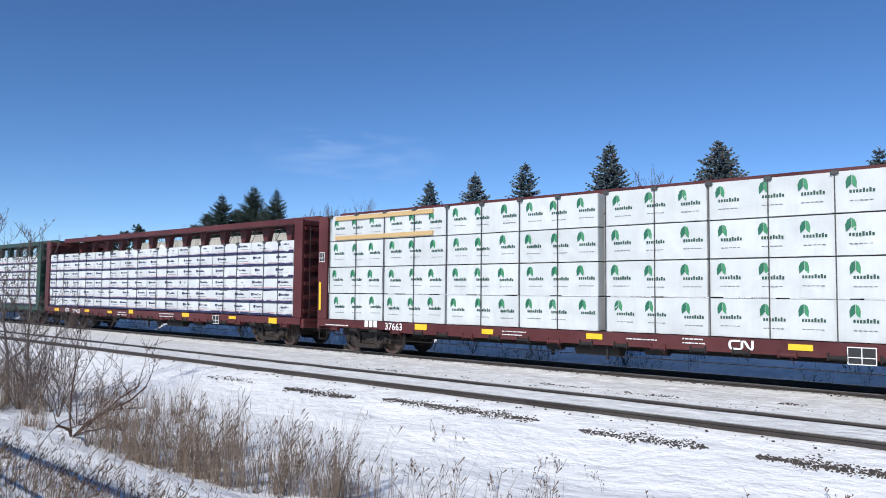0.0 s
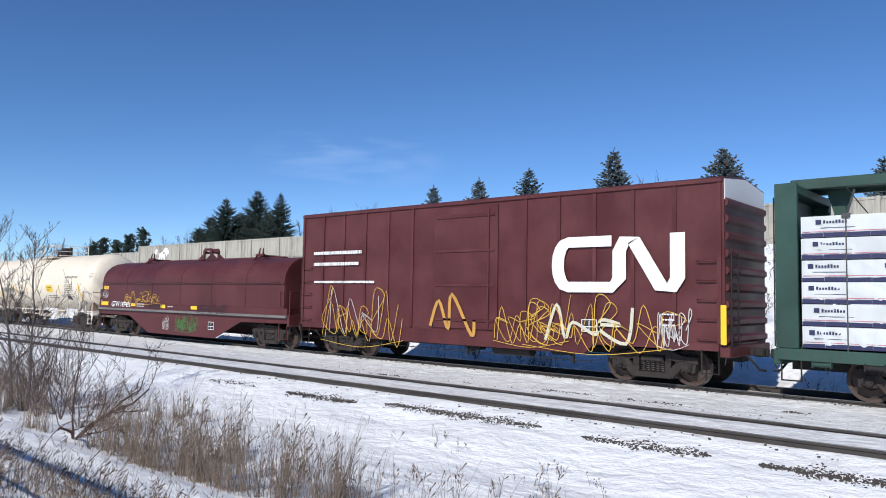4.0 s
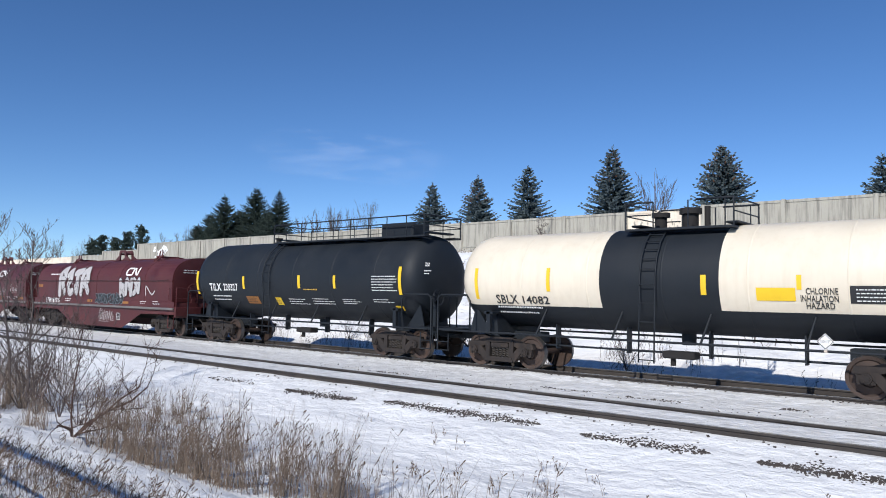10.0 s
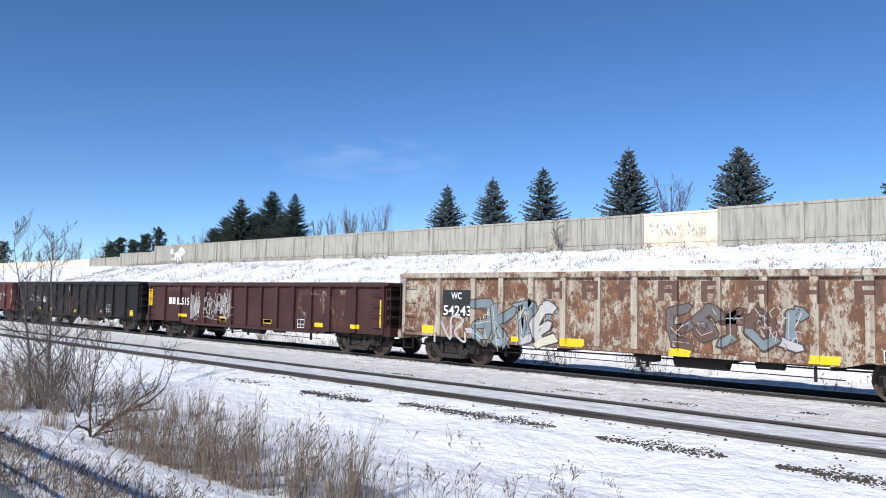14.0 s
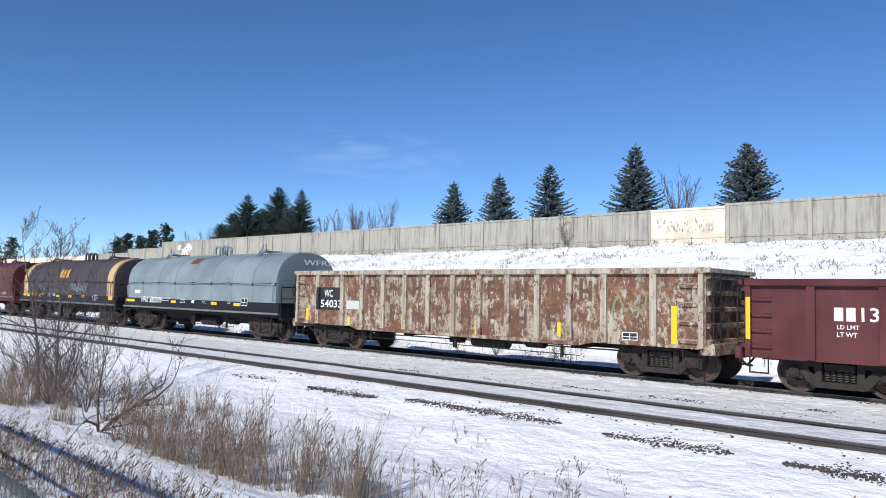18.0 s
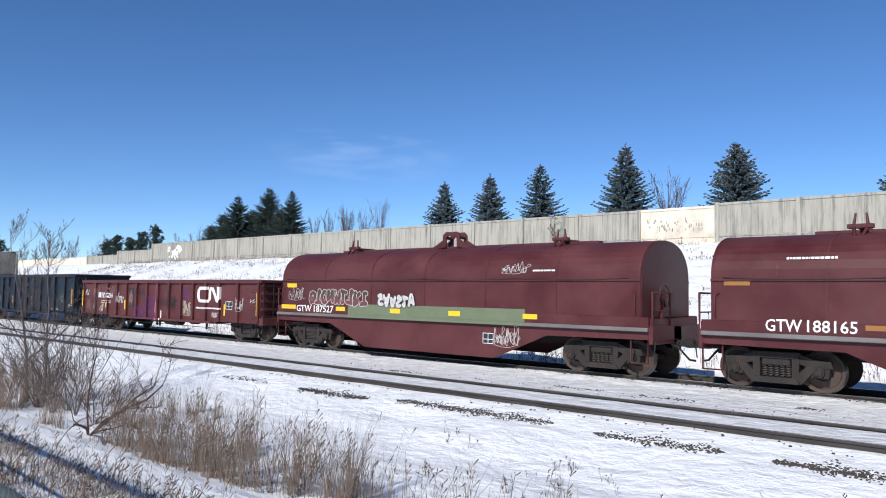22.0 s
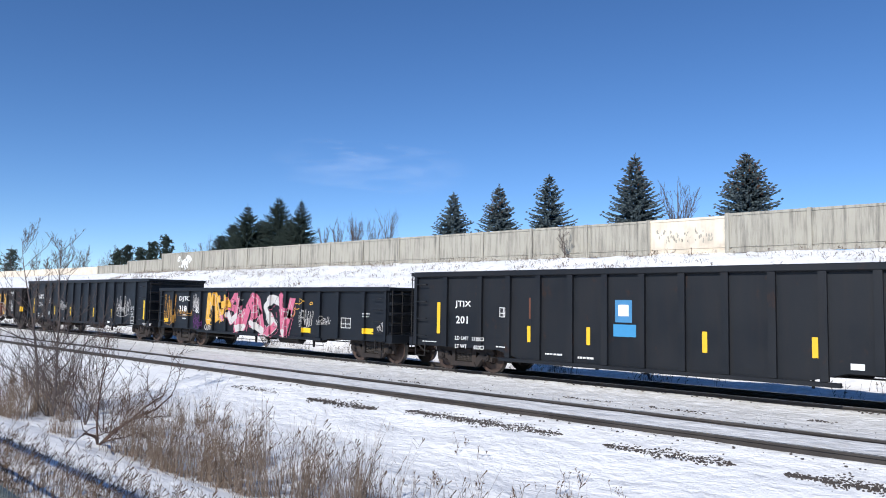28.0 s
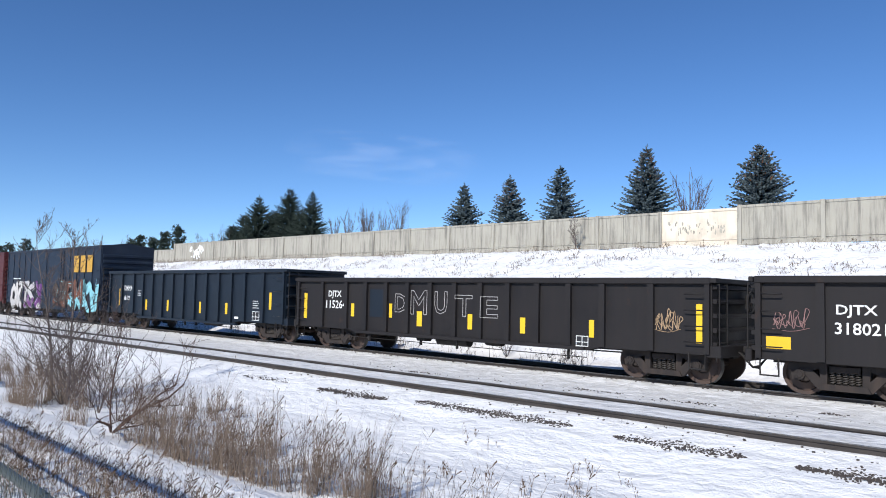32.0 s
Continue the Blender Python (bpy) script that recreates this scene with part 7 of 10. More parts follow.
def build_stones():
    rnd = random.Random(21)
    s = Shape()

    def stone(x, y, r):
        z = ground_z(x, y)
        k = 6
        a0 = rnd.random() * 6.28
        low = [(x + r * rnd.uniform(0.8, 1.15) * math.cos(a0 + 6.28 * i / k), y + r * rnd.uniform(0.7, 1.1) * math.sin(a0 + 6.28 * i / k), z - 0.012) for i in range(k)]
        mid = [(a + rnd.gauss(0, r * 0.1), b + rnd.gauss(0, r * 0.1), z + r * rnd.uniform(0.3, 0.75)) for a, b, c in low]
        up = (x, y, z + r * rnd.uniform(0.55, 0.95))
        vs = low + mid + [up]
        fs = [(i, (i + 1) % k, k + (i + 1) % k, k + i) for i in range(k)] + [(k + i, k + (i + 1) % k, 2 * k) for i in range(k)]
        s.add(vs, fs)
    for x0, x1, y0, n in ((-14.2, -11.8, 11.05, 900), (-11.1, -7.2, 11.25, 1500), (-6.3, -4.1, 11.1, 640), (-3.4, -1.6, 11.05, 700), (-17.5, -15.5, 11.1, 200)):
        for k in range(n):
            t = rnd.random()
            lump = 0.6 + 0.8 * noise.noise((x0 + 2.6 * t * (x1 - x0), 3.0, 1.0))
            stone(x0 + (x1 - x0) * t, y0 + rnd.gauss(0, 0.19) * lump * math.sin(math.pi * t) ** 0.5, rnd.uniform(0.006, 0.020) * (1.3 if rnd.random() < 0.1 else 1.0))
    for k in range(90):
        stone(-18 + 18 * rnd.random(), 15.2 + rnd.gauss(0, 0.35), rnd.uniform(0.010, 0.024))
    for x0, x1, y0 in ((-15, -13.6, 14.9), (-9.9, -8.6, 15.5), (-7.6, -6.3, 15.4), (-4.5, -4.0, 16.2)):
        for k in range(45):
            stone(x0 + (x1 - x0) * rnd.random(), y0 + rnd.gauss(0, 0.06), rnd.uniform(0.010, 0.028))
    # dark cinders along the feet of the rails
    for y0, many in ((11.80, 120), (17.50, 500)):
        for k in range(many):
            stone(-42 + 46 * rnd.random() ** 0.8, y0 + rnd.gauss(0, 0.055), rnd.uniform(0.010, 0.028))
    thing("ballast_stones", s, STONE, "loose dark ballast stones lying on the snow", "stones", kind="stuff")


build_stones()


def build_fence():
    fence = base_of("chain_link_fence", "galvanised chain-link fence with a round top rail", "fence")
    fence.matrix_basis = pose(-3.64, 1.18, 0, 0, 0, -3.0)
    top, foot = 1.156, -0.34
    part("top_rail", Shape().rod((-8, 0, top), (6.5, 0, top), 0.0215, 14), GALV, fence, "grey-green pipe")
    for x in (-7.5, -4.5, -1.5, 1.5, 4.5):
        part("fence_post", Shape().rod((x, 0.03, foot - 0.3), (x, 0.03, top + 0.02), 0.03, 10), GALV, fence)
    part("rail_sleeve", Shape().rod((0.17, 0, top), (0.36, 0, top), 0.025, 14), GALV, fence)
    s = Shape()
    hgt, step = top + 0.07 - foot, 0.075
    x = -8.0
    while x < 6.4:
        for q in (-1, 1):
            zig = []
            n = 20
            for i in range(n + 1):
                zig.append((x + (step / 2) * (1 if (i % 2 == 0) == (q > 0) else -1) * 0.5 + step / 4 * q, -0.03, foot + hgt * i / n))
            for a, b in zip(zig, zig[1:]):
                s.rod(a, b, 0.0017, 3, 0, None, False)
        x += step
    tagged(part("mesh", s, GALV, fence, "woven wire mesh"), kind="stuff")


build_fence()


def build_shadow_rail():
    """An unseen tall railing added behind the camera to cast a shadow across the path."""
    r = base_of("railing", "unseen steel rail added behind the camera for its shadow on the path", "railing")
    part("top_rail", Shape().rod((-26, -0.30, 3.1), (6, -0.95, 3.1), 0.05, 10), GALV, r)
    for x in (-21, -9.5, 3):
        part("railing_post", Shape().rod((x, -0.62 - 0.02 * (x + 10), -0.5), (x, -0.62 - 0.02 * (x + 10), 3.1), 0.035, 8), GALV, r)


build_shadow_rail()


def build_far_wall():
    w = tagged(new("wall_far"), "low cream-lit concrete barrier of the road", "wall", kind="structure")
    w.location = (-200, 62, 0)
    part("panel", Shape().box(-120, 60, 0, 0.4, 4, 8.3, 0.05), CREAM_WALL, w)


build_far_wall()


def build_cloud():
    m, n, l, p = nodes_of("thin_cloud")
    mp = coords(n, l, (0.0022, 0.0022, 0.011), shift=False)
    t = noise_of(n, l, mp, 2.2, 7, 0.62)
    tc = n.new("ShaderNodeTexCoord")
    sep = n.new("ShaderNodeSeparateXYZ")
    l.new(tc.outputs["Generated"], sep.inputs[0])
    g = n.new("ShaderNodeTexGradient")
    g.gradient_type = "SPHERICAL"
    mg = n.new("ShaderNodeMapping")
    mg.inputs["Location"].default_value = (-1, -1, -1)
    mg.inputs["Scale"].default_value = (2, 2, 2)
    l.new(tc.outputs["Generated"], mg.inputs["Vector"])
    l.new(mg.outputs[0], g.inputs["Vector"])
    mu = n.new("ShaderNodeMath")
    mu.operation = "MULTIPLY"
    l.new(ramp_of(n, l, t.outputs[0], 0.42, 0.85).outputs[0], mu.inputs[0])
    l.new(ramp_of(n, l, g.outputs["Fac"], 0.0, 0.55).outputs[0], mu.inputs[1])
    mu2 = n.new("ShaderNodeMath")
    mu2.operation = "MULTIPLY"
    l.new(mu.outputs[0], mu2.inputs[0])
    mu2.inputs[1].default_value = 0.15
    l.new(mu2.outputs[0], p.inputs["Alpha"])
    p.inputs["Base Color"].default_value = (0.95, 0.96, 1.0, 1)
    p.inputs["Roughness"].default_value = 1.0
    s = Shape()
    far = 2600
    c = Vector((-0.722, 0.660, 0.184)).normalized() * far
    right = Vector((0.684, 0.729, 0)).normalized()
    up = c.normalized().cross(right) * -1
    if up.z < 0:
        up = -up
    rows = []
    for j in range(7):
        v = j / 6 - 0.5
        rows.append([tuple(c + right * (1000 * u) + up * (170 * v - 75 * u) + c.normalized() * (60 * (u * u + v * v))) for u in [i / 12 - 0.5 for i in range(13)]])
    s.rings(rows, 0, True, False)
    ob = thing("cloud", s, m, "thin wisp of white cirrus cloud", "cloud", kind="structure")
    ob.visible_shadow = False


build_cloud()


# ---- lettering and graffiti ----
CHALK = plain("chalk_white", (0.52, 0.50, 0.48), 0.7, 0, 0.35, 5)
DUSTY = plain("dusty_chalk", (0.26, 0.15, 0.14), 0.8, 0, 0.35, 6)
DUSTY_RED = plain("dusty_red", (0.15, 0.05, 0.05), 0.8, 0, 0.3, 4)
DUSTY_BLUE = plain("dusty_blue", (0.17, 0.21, 0.23), 0.8, 0, 0.3, 4)
OCHRE = plain("ochre_spray", (0.48, 0.25, 0.05), 0.7, 0, 0.25, 4)
GREYBLUE = plain("grey_blue_spray", (0.20, 0.26, 0.30), 0.7, 0, 0.2, 4)
OLIVE = plain("olive_spray", (0.20, 0.21, 0.10), 0.75, 0, 0.3, 4)
GREEN_SPRAY = plain("green_spray", (0.05, 0.28, 0.06), 0.7)
OXIDE_TAG = plain("faded_red_spray", (0.30, 0.16, 0.15), 0.8, 0, 0.5, 6)
GHOST = plain("ghost_letter", (0.115, 0.066, 0.048), 0.85, 0, 0.6, 5)
GHOST2 = plain("ghost_dark", (0.07, 0.045, 0.035), 0.85, 0, 0.4, 5)
PEEL = paint("peeling_emblem", (0.052, 0.020, 0.017), 0.8, dirty=0.2, rust=0.52, rust_color=(0.42, 0.30, 0.24), speck=1.7)
RUST_DRIP = plain("rust_drip", (0.13, 0.05, 0.03), 0.85, 0, 0.5, 5)
GREY_PATCH = plain("repaint_patch", (0.50, 0.53, 0.51), 0.6, 0, 0.12, 2)
REPAINT = paint("brown_repaint", (0.098, 0.036, 0.028), 0.6, dirt=(0.06, 0.02, 0.02), dirty=0.5)
RED_BOX = plain("red_placard", (0.45, 0.05, 0.05), 0.6)
MOSS = plain("moss_stripe", (0.14, 0.17, 0.10), 0.7, 0, 0.2, 3)
PURPLE = plain("purple_spray", (0.13, 0.03, 0.16), 0.7, 0, 0.3)
PINK = plain("pink_spray", (0.50, 0.10, 0.22), 0.7, 0, 0.25)
CREAM_SPRAY = plain("cream_spray", (0.55, 0.52, 0.40), 0.75, 0, 0.2)
TAN_SPRAY = plain("tan_spray", (0.38, 0.26, 0.15), 0.75, 0, 0.25)
INK_GOLD = plain("gold_letter", (0.50, 0.28, 0.04), 0.65, 0, 0.3, 6)
MURAL_Y = plain("mural_yellow", (0.66, 0.36, 0.05), 0.6, 0, 0.4, 5)
MURAL_P = plain("mural_pink", (0.50, 0.12, 0.20), 0.6, 0, 0.4, 5)
MURAL_C = plain("mural_cyan", (0.22, 0.50, 0.56), 0.6, 0, 0.4, 5)
AMBER = plain("dim_amber", (0.30, 0.125, 0.03), 0.6, 0, 0.25)
PALE = plain("pale_spray", (0.44, 0.425, 0.42), 0.75, 0, 0.22, 3)
LINE_GREY = plain("grey_line_spray", (0.13, 0.11, 0.11), 0.7)
FILL_GREY = plain("grey_letter_spray", (0.105, 0.105, 0.11), 0.7, 0, 0.25, 4)
SIGN_BLUE = plain("emblem_blue", (0.06, 0.22, 0.42), 0.5, 0, 0.15)
SIGN_BLUE2 = plain("emblem_light_blue", (0.05, 0.26, 0.50), 0.5, 0, 0.15)

FACE = -SIDE - 0.012


def squeezed(words, ink, w, h):
    """Lettering scaled to a width and a height; its lower left corner is the origin."""
    me = text_mesh(words).copy()
    me.materials.clear()
    me.materials.append(ink)
    k = len(me.vertices)
    co = np.empty(k * 3)
    me.vertices.foreach_get("co", co)
    co = co.reshape(-1, 3)
    low = co.min(0)
    size = np.maximum(co.max(0) - low, 1e-3)
    co = (co - low) / size * np.array((w, h, 0.0))
    me.vertices.foreach_set("co", co.ravel())
    return me


def word(c, words, ink, x0, x1, z0, z1):
    return part("lettering", squeezed(words, ink, x1 - x0, z1 - z0), None, c, m=pose(x0, FACE - 0.013, z0, 90))


def patch(c, mat, x0, x1, z0, z1):
    if mat is GHOST:
        # a worn letter-sized shape
        w, h, s = (x1 - x0) * 0.8, z1 - z0, Shape()
        odd = int(abs(x0) * 10) % 3
        s.box(x0, x0 + w * 0.28, FACE - 0.003, FACE + 0.003, z0, z1)
        if odd != 1:
            s.box(x0 + w * 0.72, x0 + w, FACE - 0.003, FACE + 0.003, z0, z1)
        if odd != 2:
            s.box(x0 + w * 0.28, x0 + w * 0.72, FACE - 0.003, FACE + 0.003, z1 - 0.22 * h, z1)
        s.box(x0 + w * 0.28, x0 + w * 0.72, FACE - 0.003, FACE + 0.003, z0 + 0.4 * h, z0 + 0.6 * h)
        return part("worn_mark", s, mat, c)
    name = "reflector" if mat in (YELLOW, LIME, OCHRE, AMBER) else "painted_patch"
    return plate(x0, x1, z0, z1, mat, c, FACE - (0.011 if mat in (INK_W, INK_B) else 0.009 if name == "reflector" else 0.006), name)


def fine_print(c, rows, ink, x0, x1, z0, z1):
    return bars(x0, z0, x1 - x0, z1 - z0, rows, ink, c, FACE - 0.012)


def owner(c, n, ink, x0, x1, z0, z1):
    w = (x1 - x0) / n
    if ink is GHOST:
        for i in range(n):
            patch(c, ink, x0 + i * w, x0 + i * w + w * 0.62, z0, z1)
        return
    s = Shape()
    for i in range(n):
        s.box(x0 + i * w, x0 + i * w + w * 0.74, FACE - 0.012, FACE, z0, z1)
    return part("owner_mark", s, ink, c)


LETTERS = ((((0.0, 0.0), (0.12, 0.95), (0.55, 1.0), (0.9, 0.75), (0.5, 0.5), (0.95, 0.1)), ((0.15, 0.5), (0.5, 0.5))),
           (((0.95, 0.85), (0.55, 1.0), (0.1, 0.8), (0.45, 0.52), (0.9, 0.3), (0.5, 0.0), (0.0, 0.12)),),
           (((0.0, 0.05), (0.35, 1.0), (0.6, 1.0), (1.0, 0.0)), ((0.25, 0.36), (0.78, 0.40))),
           (((0.95, 0.95), (0.25, 1.0), (0.02, 0.55), (0.2, 0.05), (0.95, 0.0)), ((0.1, 0.52), (0.75, 0.55))),
           (((0.5, 1.0), (0.05, 0.75), (0.05, 0.25), (0.5, 0.0), (0.95, 0.28), (0.92, 0.76), (0.5, 1.0)),),
           (((0.05, 0.0), (0.08, 1.0)), ((0.95, 1.0), (0.15, 0.5), (1.0, 0.0))),
           (((0.0, 0.95), (1.0, 1.0)), ((0.55, 0.95), (0.5, 0.02), (0.9, 0.1))),
           (((0.02, 0.0), (0.05, 1.0), (0.5, 0.35), (0.9, 1.0), (1.0, 0.0)),))


def wild_piece(c, paints, seed, x0, x1, z0, z1, sharp=True):
    """Interlocked sprayed letter-like strokes, filled in two colours with a dark line round them and pale
    glints; they spell nothing. The last paint is the line's, the one before it the glints'."""
    rnd = random.Random(seed)
    s = Shape()
    w, h = x1 - x0, z1 - z0
    k = len(paints)
    n = max(2, round(w / (0.62 * h)))
    cw = w / n
    rad = min(0.15 * h, 0.17 * cw) * (1.0 if sharp else 1.15)
    rim = min(0.035, 0.03 + 0.02 * h) if h > 0.7 else 0.022

    def chain(pts, r, mat, y):
        """Straight strokes with rounded or mitred joints, each a hair before the last."""
        for i, a in enumerate(pts):
            a = Vector(a)
            if not sharp or 0 < i < len(pts) - 1:
                s.add([(a.x + r * math.cos(6.2832 * q / 12), y, a.y + r * math.sin(6.2832 * q / 12)) for q in range(12)], [tuple(range(12))], mat)
                y -= 0.00012
            if i + 1 < len(pts):
                b = Vector(pts[i + 1])
                d = (b - a).normalized()
                o = Vector((-d.y, d.x)) * r
                ea = d * (r * 0.8 if sharp and i == 0 else 0)
                eb = d * (r * 1.3 if sharp and i + 2 == len(pts) else 0)
                q = [a - ea + o, b + o * (0.8 if sharp else 1) + eb * 0.5, b + eb, b - o, a - ea * 0.3 - o]
                s.add([(e.x, y, e.y) for e in q], [tuple(range(5))], mat)
                y -= 0.00012

    for i in range(n):
        base = FACE - 0.013 - 0.016 * (i % 2)
        lean, squash = rnd.uniform(-0.10, 0.16), rnd.uniform(0.86, 1.0)
        lx, lw = x0 + i * cw - 0.06 * cw + rad, cw * 1.12 - 2 * rad
        lz, lh = z0 + rad + (1 - squash) * h * rnd.random(), h * squash - 2 * rad
        zone = paints[int(i / n * (k - 2))]
        zone_i = int(i / n * (k - 2))
        second = (zone_i + 1) % (k - 1)
        strokes = []
        fx, fz, sk = rnd.random() < 0.5, rnd.random() < 0.6, rnd.choice(LETTERS)
        for st in sk:
            st = [(1 - a if fx else a, 1 - b if fz else b) for a, b in st]
            pts = [(min(max(lx + lw * (a + rnd.gauss(0, 0.09)) + lean * lh * (b - 0.5), x0 + rad * 0.7), x1 - rad * 0.7), min(max(lz + lh * (b + rnd.gauss(0, 0.07)), z0 + rad * 0.8), z1 - rad * 0.8)) for a, b in st]
            strokes.append(pts if sharp else smooth_line(pts, 3))
        if sharp:
            # an arrow-like spur
            a = rnd.choice(strokes)[-1]
            strokes.append([a, (min(max(a[0] + rnd.uniform(-0.3, 0.5) * cw, x0 + rad), x1 - rad), min(max(a[1] + rnd.uniform(-0.3, 0.3) * h, z0 + rad), z1 - rad))])
        if sharp and h > 1.2:
            for st in strokes:
                r = ribbon([(a + rad * 1.35, b - rad * 1.1) for a, b in st], 0.025, base + 0.004)
                s.add(r.v, r.f, 0)
        for st in strokes:
            chain(st, rad + rim, k - 1, base)
        for st in strokes:
            chain(st, rad, zone_i, base - 0.0045)
        for st in strokes:
            low = [p for p in st if p[1] < lz + lh * 0.45]
            if len(low) > 1 and zone is not paints[second]:
                chain(low, rad * 0.86, second, base - 0.0085)
        for st in strokes:
            if len(st) > 1 and rnd.random() < 0.8:
                r = ribbon([(a - rad * 0.35, b + rad * 0.35) for a, b in st[:max(2, len(st) // 2)]], max(0.012, rad * 0.16), base - 0.0112)
                s.add(r.v, r.f, k - 2)
        for q in range(9 if h > 0.7 else 3):
            a, b = lx + lw * rnd.random(), lz + lh * rnd.random()
            r = ribbon(smooth_line([(a, b), (a + rnd.uniform(-0.1, 0.15) * cw, b + rnd.uniform(-0.16, 0.16) * h), (a + rnd.uniform(-0.1, 0.28) * cw, b + rnd.uniform(-0.25, 0.25) * h)]), rnd.uniform(0.010, 0.024), base - 0.0125 - 0.0002 * q)
            s.add(r.v, r.f, rnd.choice((k - 1, k - 2, second)))
    return part("graffiti", s, list(paints), c)


def emblem(c, ink, x0, x1, z0, z1):
    h = z1 - z0
    ob = noodle(c, 0, 0, h, ink, 0)
    me = ob.data
    k = (x1 - x0) / (2.07 * 0.9 * h)
    for v in me.vertices:
        v.co = (x0 + v.co.x * k, FACE - 0.010, z0 + v.co.z)
    return ob


def stencil(c, x0, x1, z0, z1):
    return stencil_box(x0, z0, x1 - x0, z1 - z0, c, INK_W, INK_B, FACE - 0.010)


def tag(c, ink, strokes, x0, x1, z0, z1):
    h = z1 - z0
    return scrawl(c, x0, z0, x1 - x0, h, ink, int(abs(x0 * 131 + z0 * 17)) + strokes, FACE - 0.017, max(0.014, min(0.022, 0.014 * h + 0.008)), strokes)


def mural(c, paints, seed, x0, x1, z0, z1):
    """Fat rounded sprayed letters."""
    return wild_piece(c, paints if len(paints) > 2 else (paints[0], *paints), seed, x0, x1, z0, z1, False)


def initial(c, ink, form, x0, x1, z0, z1):
    """A large worn painted mark of thick slab-ended strokes."""
    w, h, y = x1 - x0, z1 - z0, FACE - 0.009
    t = 0.22 * h
    at = lambda a, b: (x0 + t / 2 + a * (w - t), z0 + t / 2 + b * (h - t))
    s = Shape()
    lines = (([(0.95, 0.62), (0.85, 0.95), (0.45, 1.0), (0.08, 0.8), (0.0, 0.5), (0.08, 0.2), (0.45, 0.0), (0.85, 0.06), (1.0, 0.35)],),
             ([(0.98, 0.72), (0.80, 1.0), (0.25, 0.98), (0.02, 0.75), (0.4, 0.53), (0.9, 0.33), (0.8, 0.03), (0.25, 0.0), (0.0, 0.28)],),
             ([(0.12, 0.95), (0.88, 0.05)], [(0.88, 0.95), (0.12, 0.05)]))[form]
    for q, line_ in enumerate(lines):
        pts = [at(a, b) for a, b in line_]
        r = ribbon(smooth_line(pts, 4) if len(pts) > 2 else pts, t, y - 0.001 * q)
        s.add(r.v, r.f, 0)
    if form == 2:
        for b in (z0, z1 - 0.14 * h):
            for a in (x0, x1 - 0.42 * w):
                s.box(a, a + 0.42 * w, y - 0.004, y - 0.003, b, b + 0.14 * h)
    else:
        s.box(x1 - 0.10 * w, x1, y - 0.003, y - 0.002, z0 + 0.66 * h, z1)
    return part("owner_initial", s, ink, c)


def heavy_tag(c, ink, strokes, x0, x1, z0, z1):
    h = z1 - z0
    return scrawl(c, x0, z0, x1 - x0, h, ink, int(abs(x0 * 91 + z0 * 13)) + strokes, FACE - 0.018, 0.085 * h, strokes, underline=False)


def outline_word(c, words, ink, x0, x1, z0, z1):
    """Lettering drawn as a thin line round each letter."""
    me = squeezed(words, ink, x1 - x0, z1 - z0)
    use = collections.Counter(k for p in me.polygons for k in p.edge_keys)
    s = Shape()
    for (i, j), q in use.items():
        if q == 1:
            a, b = me.vertices[i].co, me.vertices[j].co
            r = ribbon([(x0 + a.x, z0 + a.y), (x0 + b.x, z0 + b.y)], 0.017, FACE - 0.016)
            s.add(r.v, r.f, 0)
    return part("graffiti_tag", s, ink, c)


def placard(c, words, x0, x1, z0, z1):
    """A white diamond hazard placard on a short bracket over the side rail."""
    cx, cz, r = (x0 + x1) / 2, (z0 + z1) / 2, (z1 - z0) / 2
    y = -SIDE + 0.05
    d = part("placard", Shape().slab([(cx - r, cz), (cx, cz - r), (cx + r, cz), (cx, cz + r)], y - 0.008, y), INK_W, c, "white diamond placard")
    part("border", ribbon([(cx - r * 0.86, cz), (cx, cz - r * 0.86), (cx + r * 0.86, cz), (cx, cz + r * 0.86), (cx - r * 0.86, cz)], 0.018, y - 0.011), INK_B, d)
    part("lettering", squeezed(words, INK_B, r * 1.0, r * 0.36), None, d, m=pose(cx - r * 0.5, y - 0.012, cz - r * 0.18, 90))
    part("placard_bracket", Shape().box(cx - 0.03, cx + 0.03, y, y + 0.05, 0.98, cz + r * 0.5, 0.005), TANK_TRIM, c)


def tank_word(c, words, ink, x0, x1, z0, z1, R, Z):
    return tank_label(c, squeezed(words, ink, x1 - x0, z1 - z0), x0, z0, R + 0.006, Z)


def tank_print(c, rows, ink, x0, x1, z0, z1, R, Z):
    return tank_bars(c, x0, z0, x1 - x0, z1 - z0, rows, ink, R + 0.016, Z, int(abs(x0) * 50))


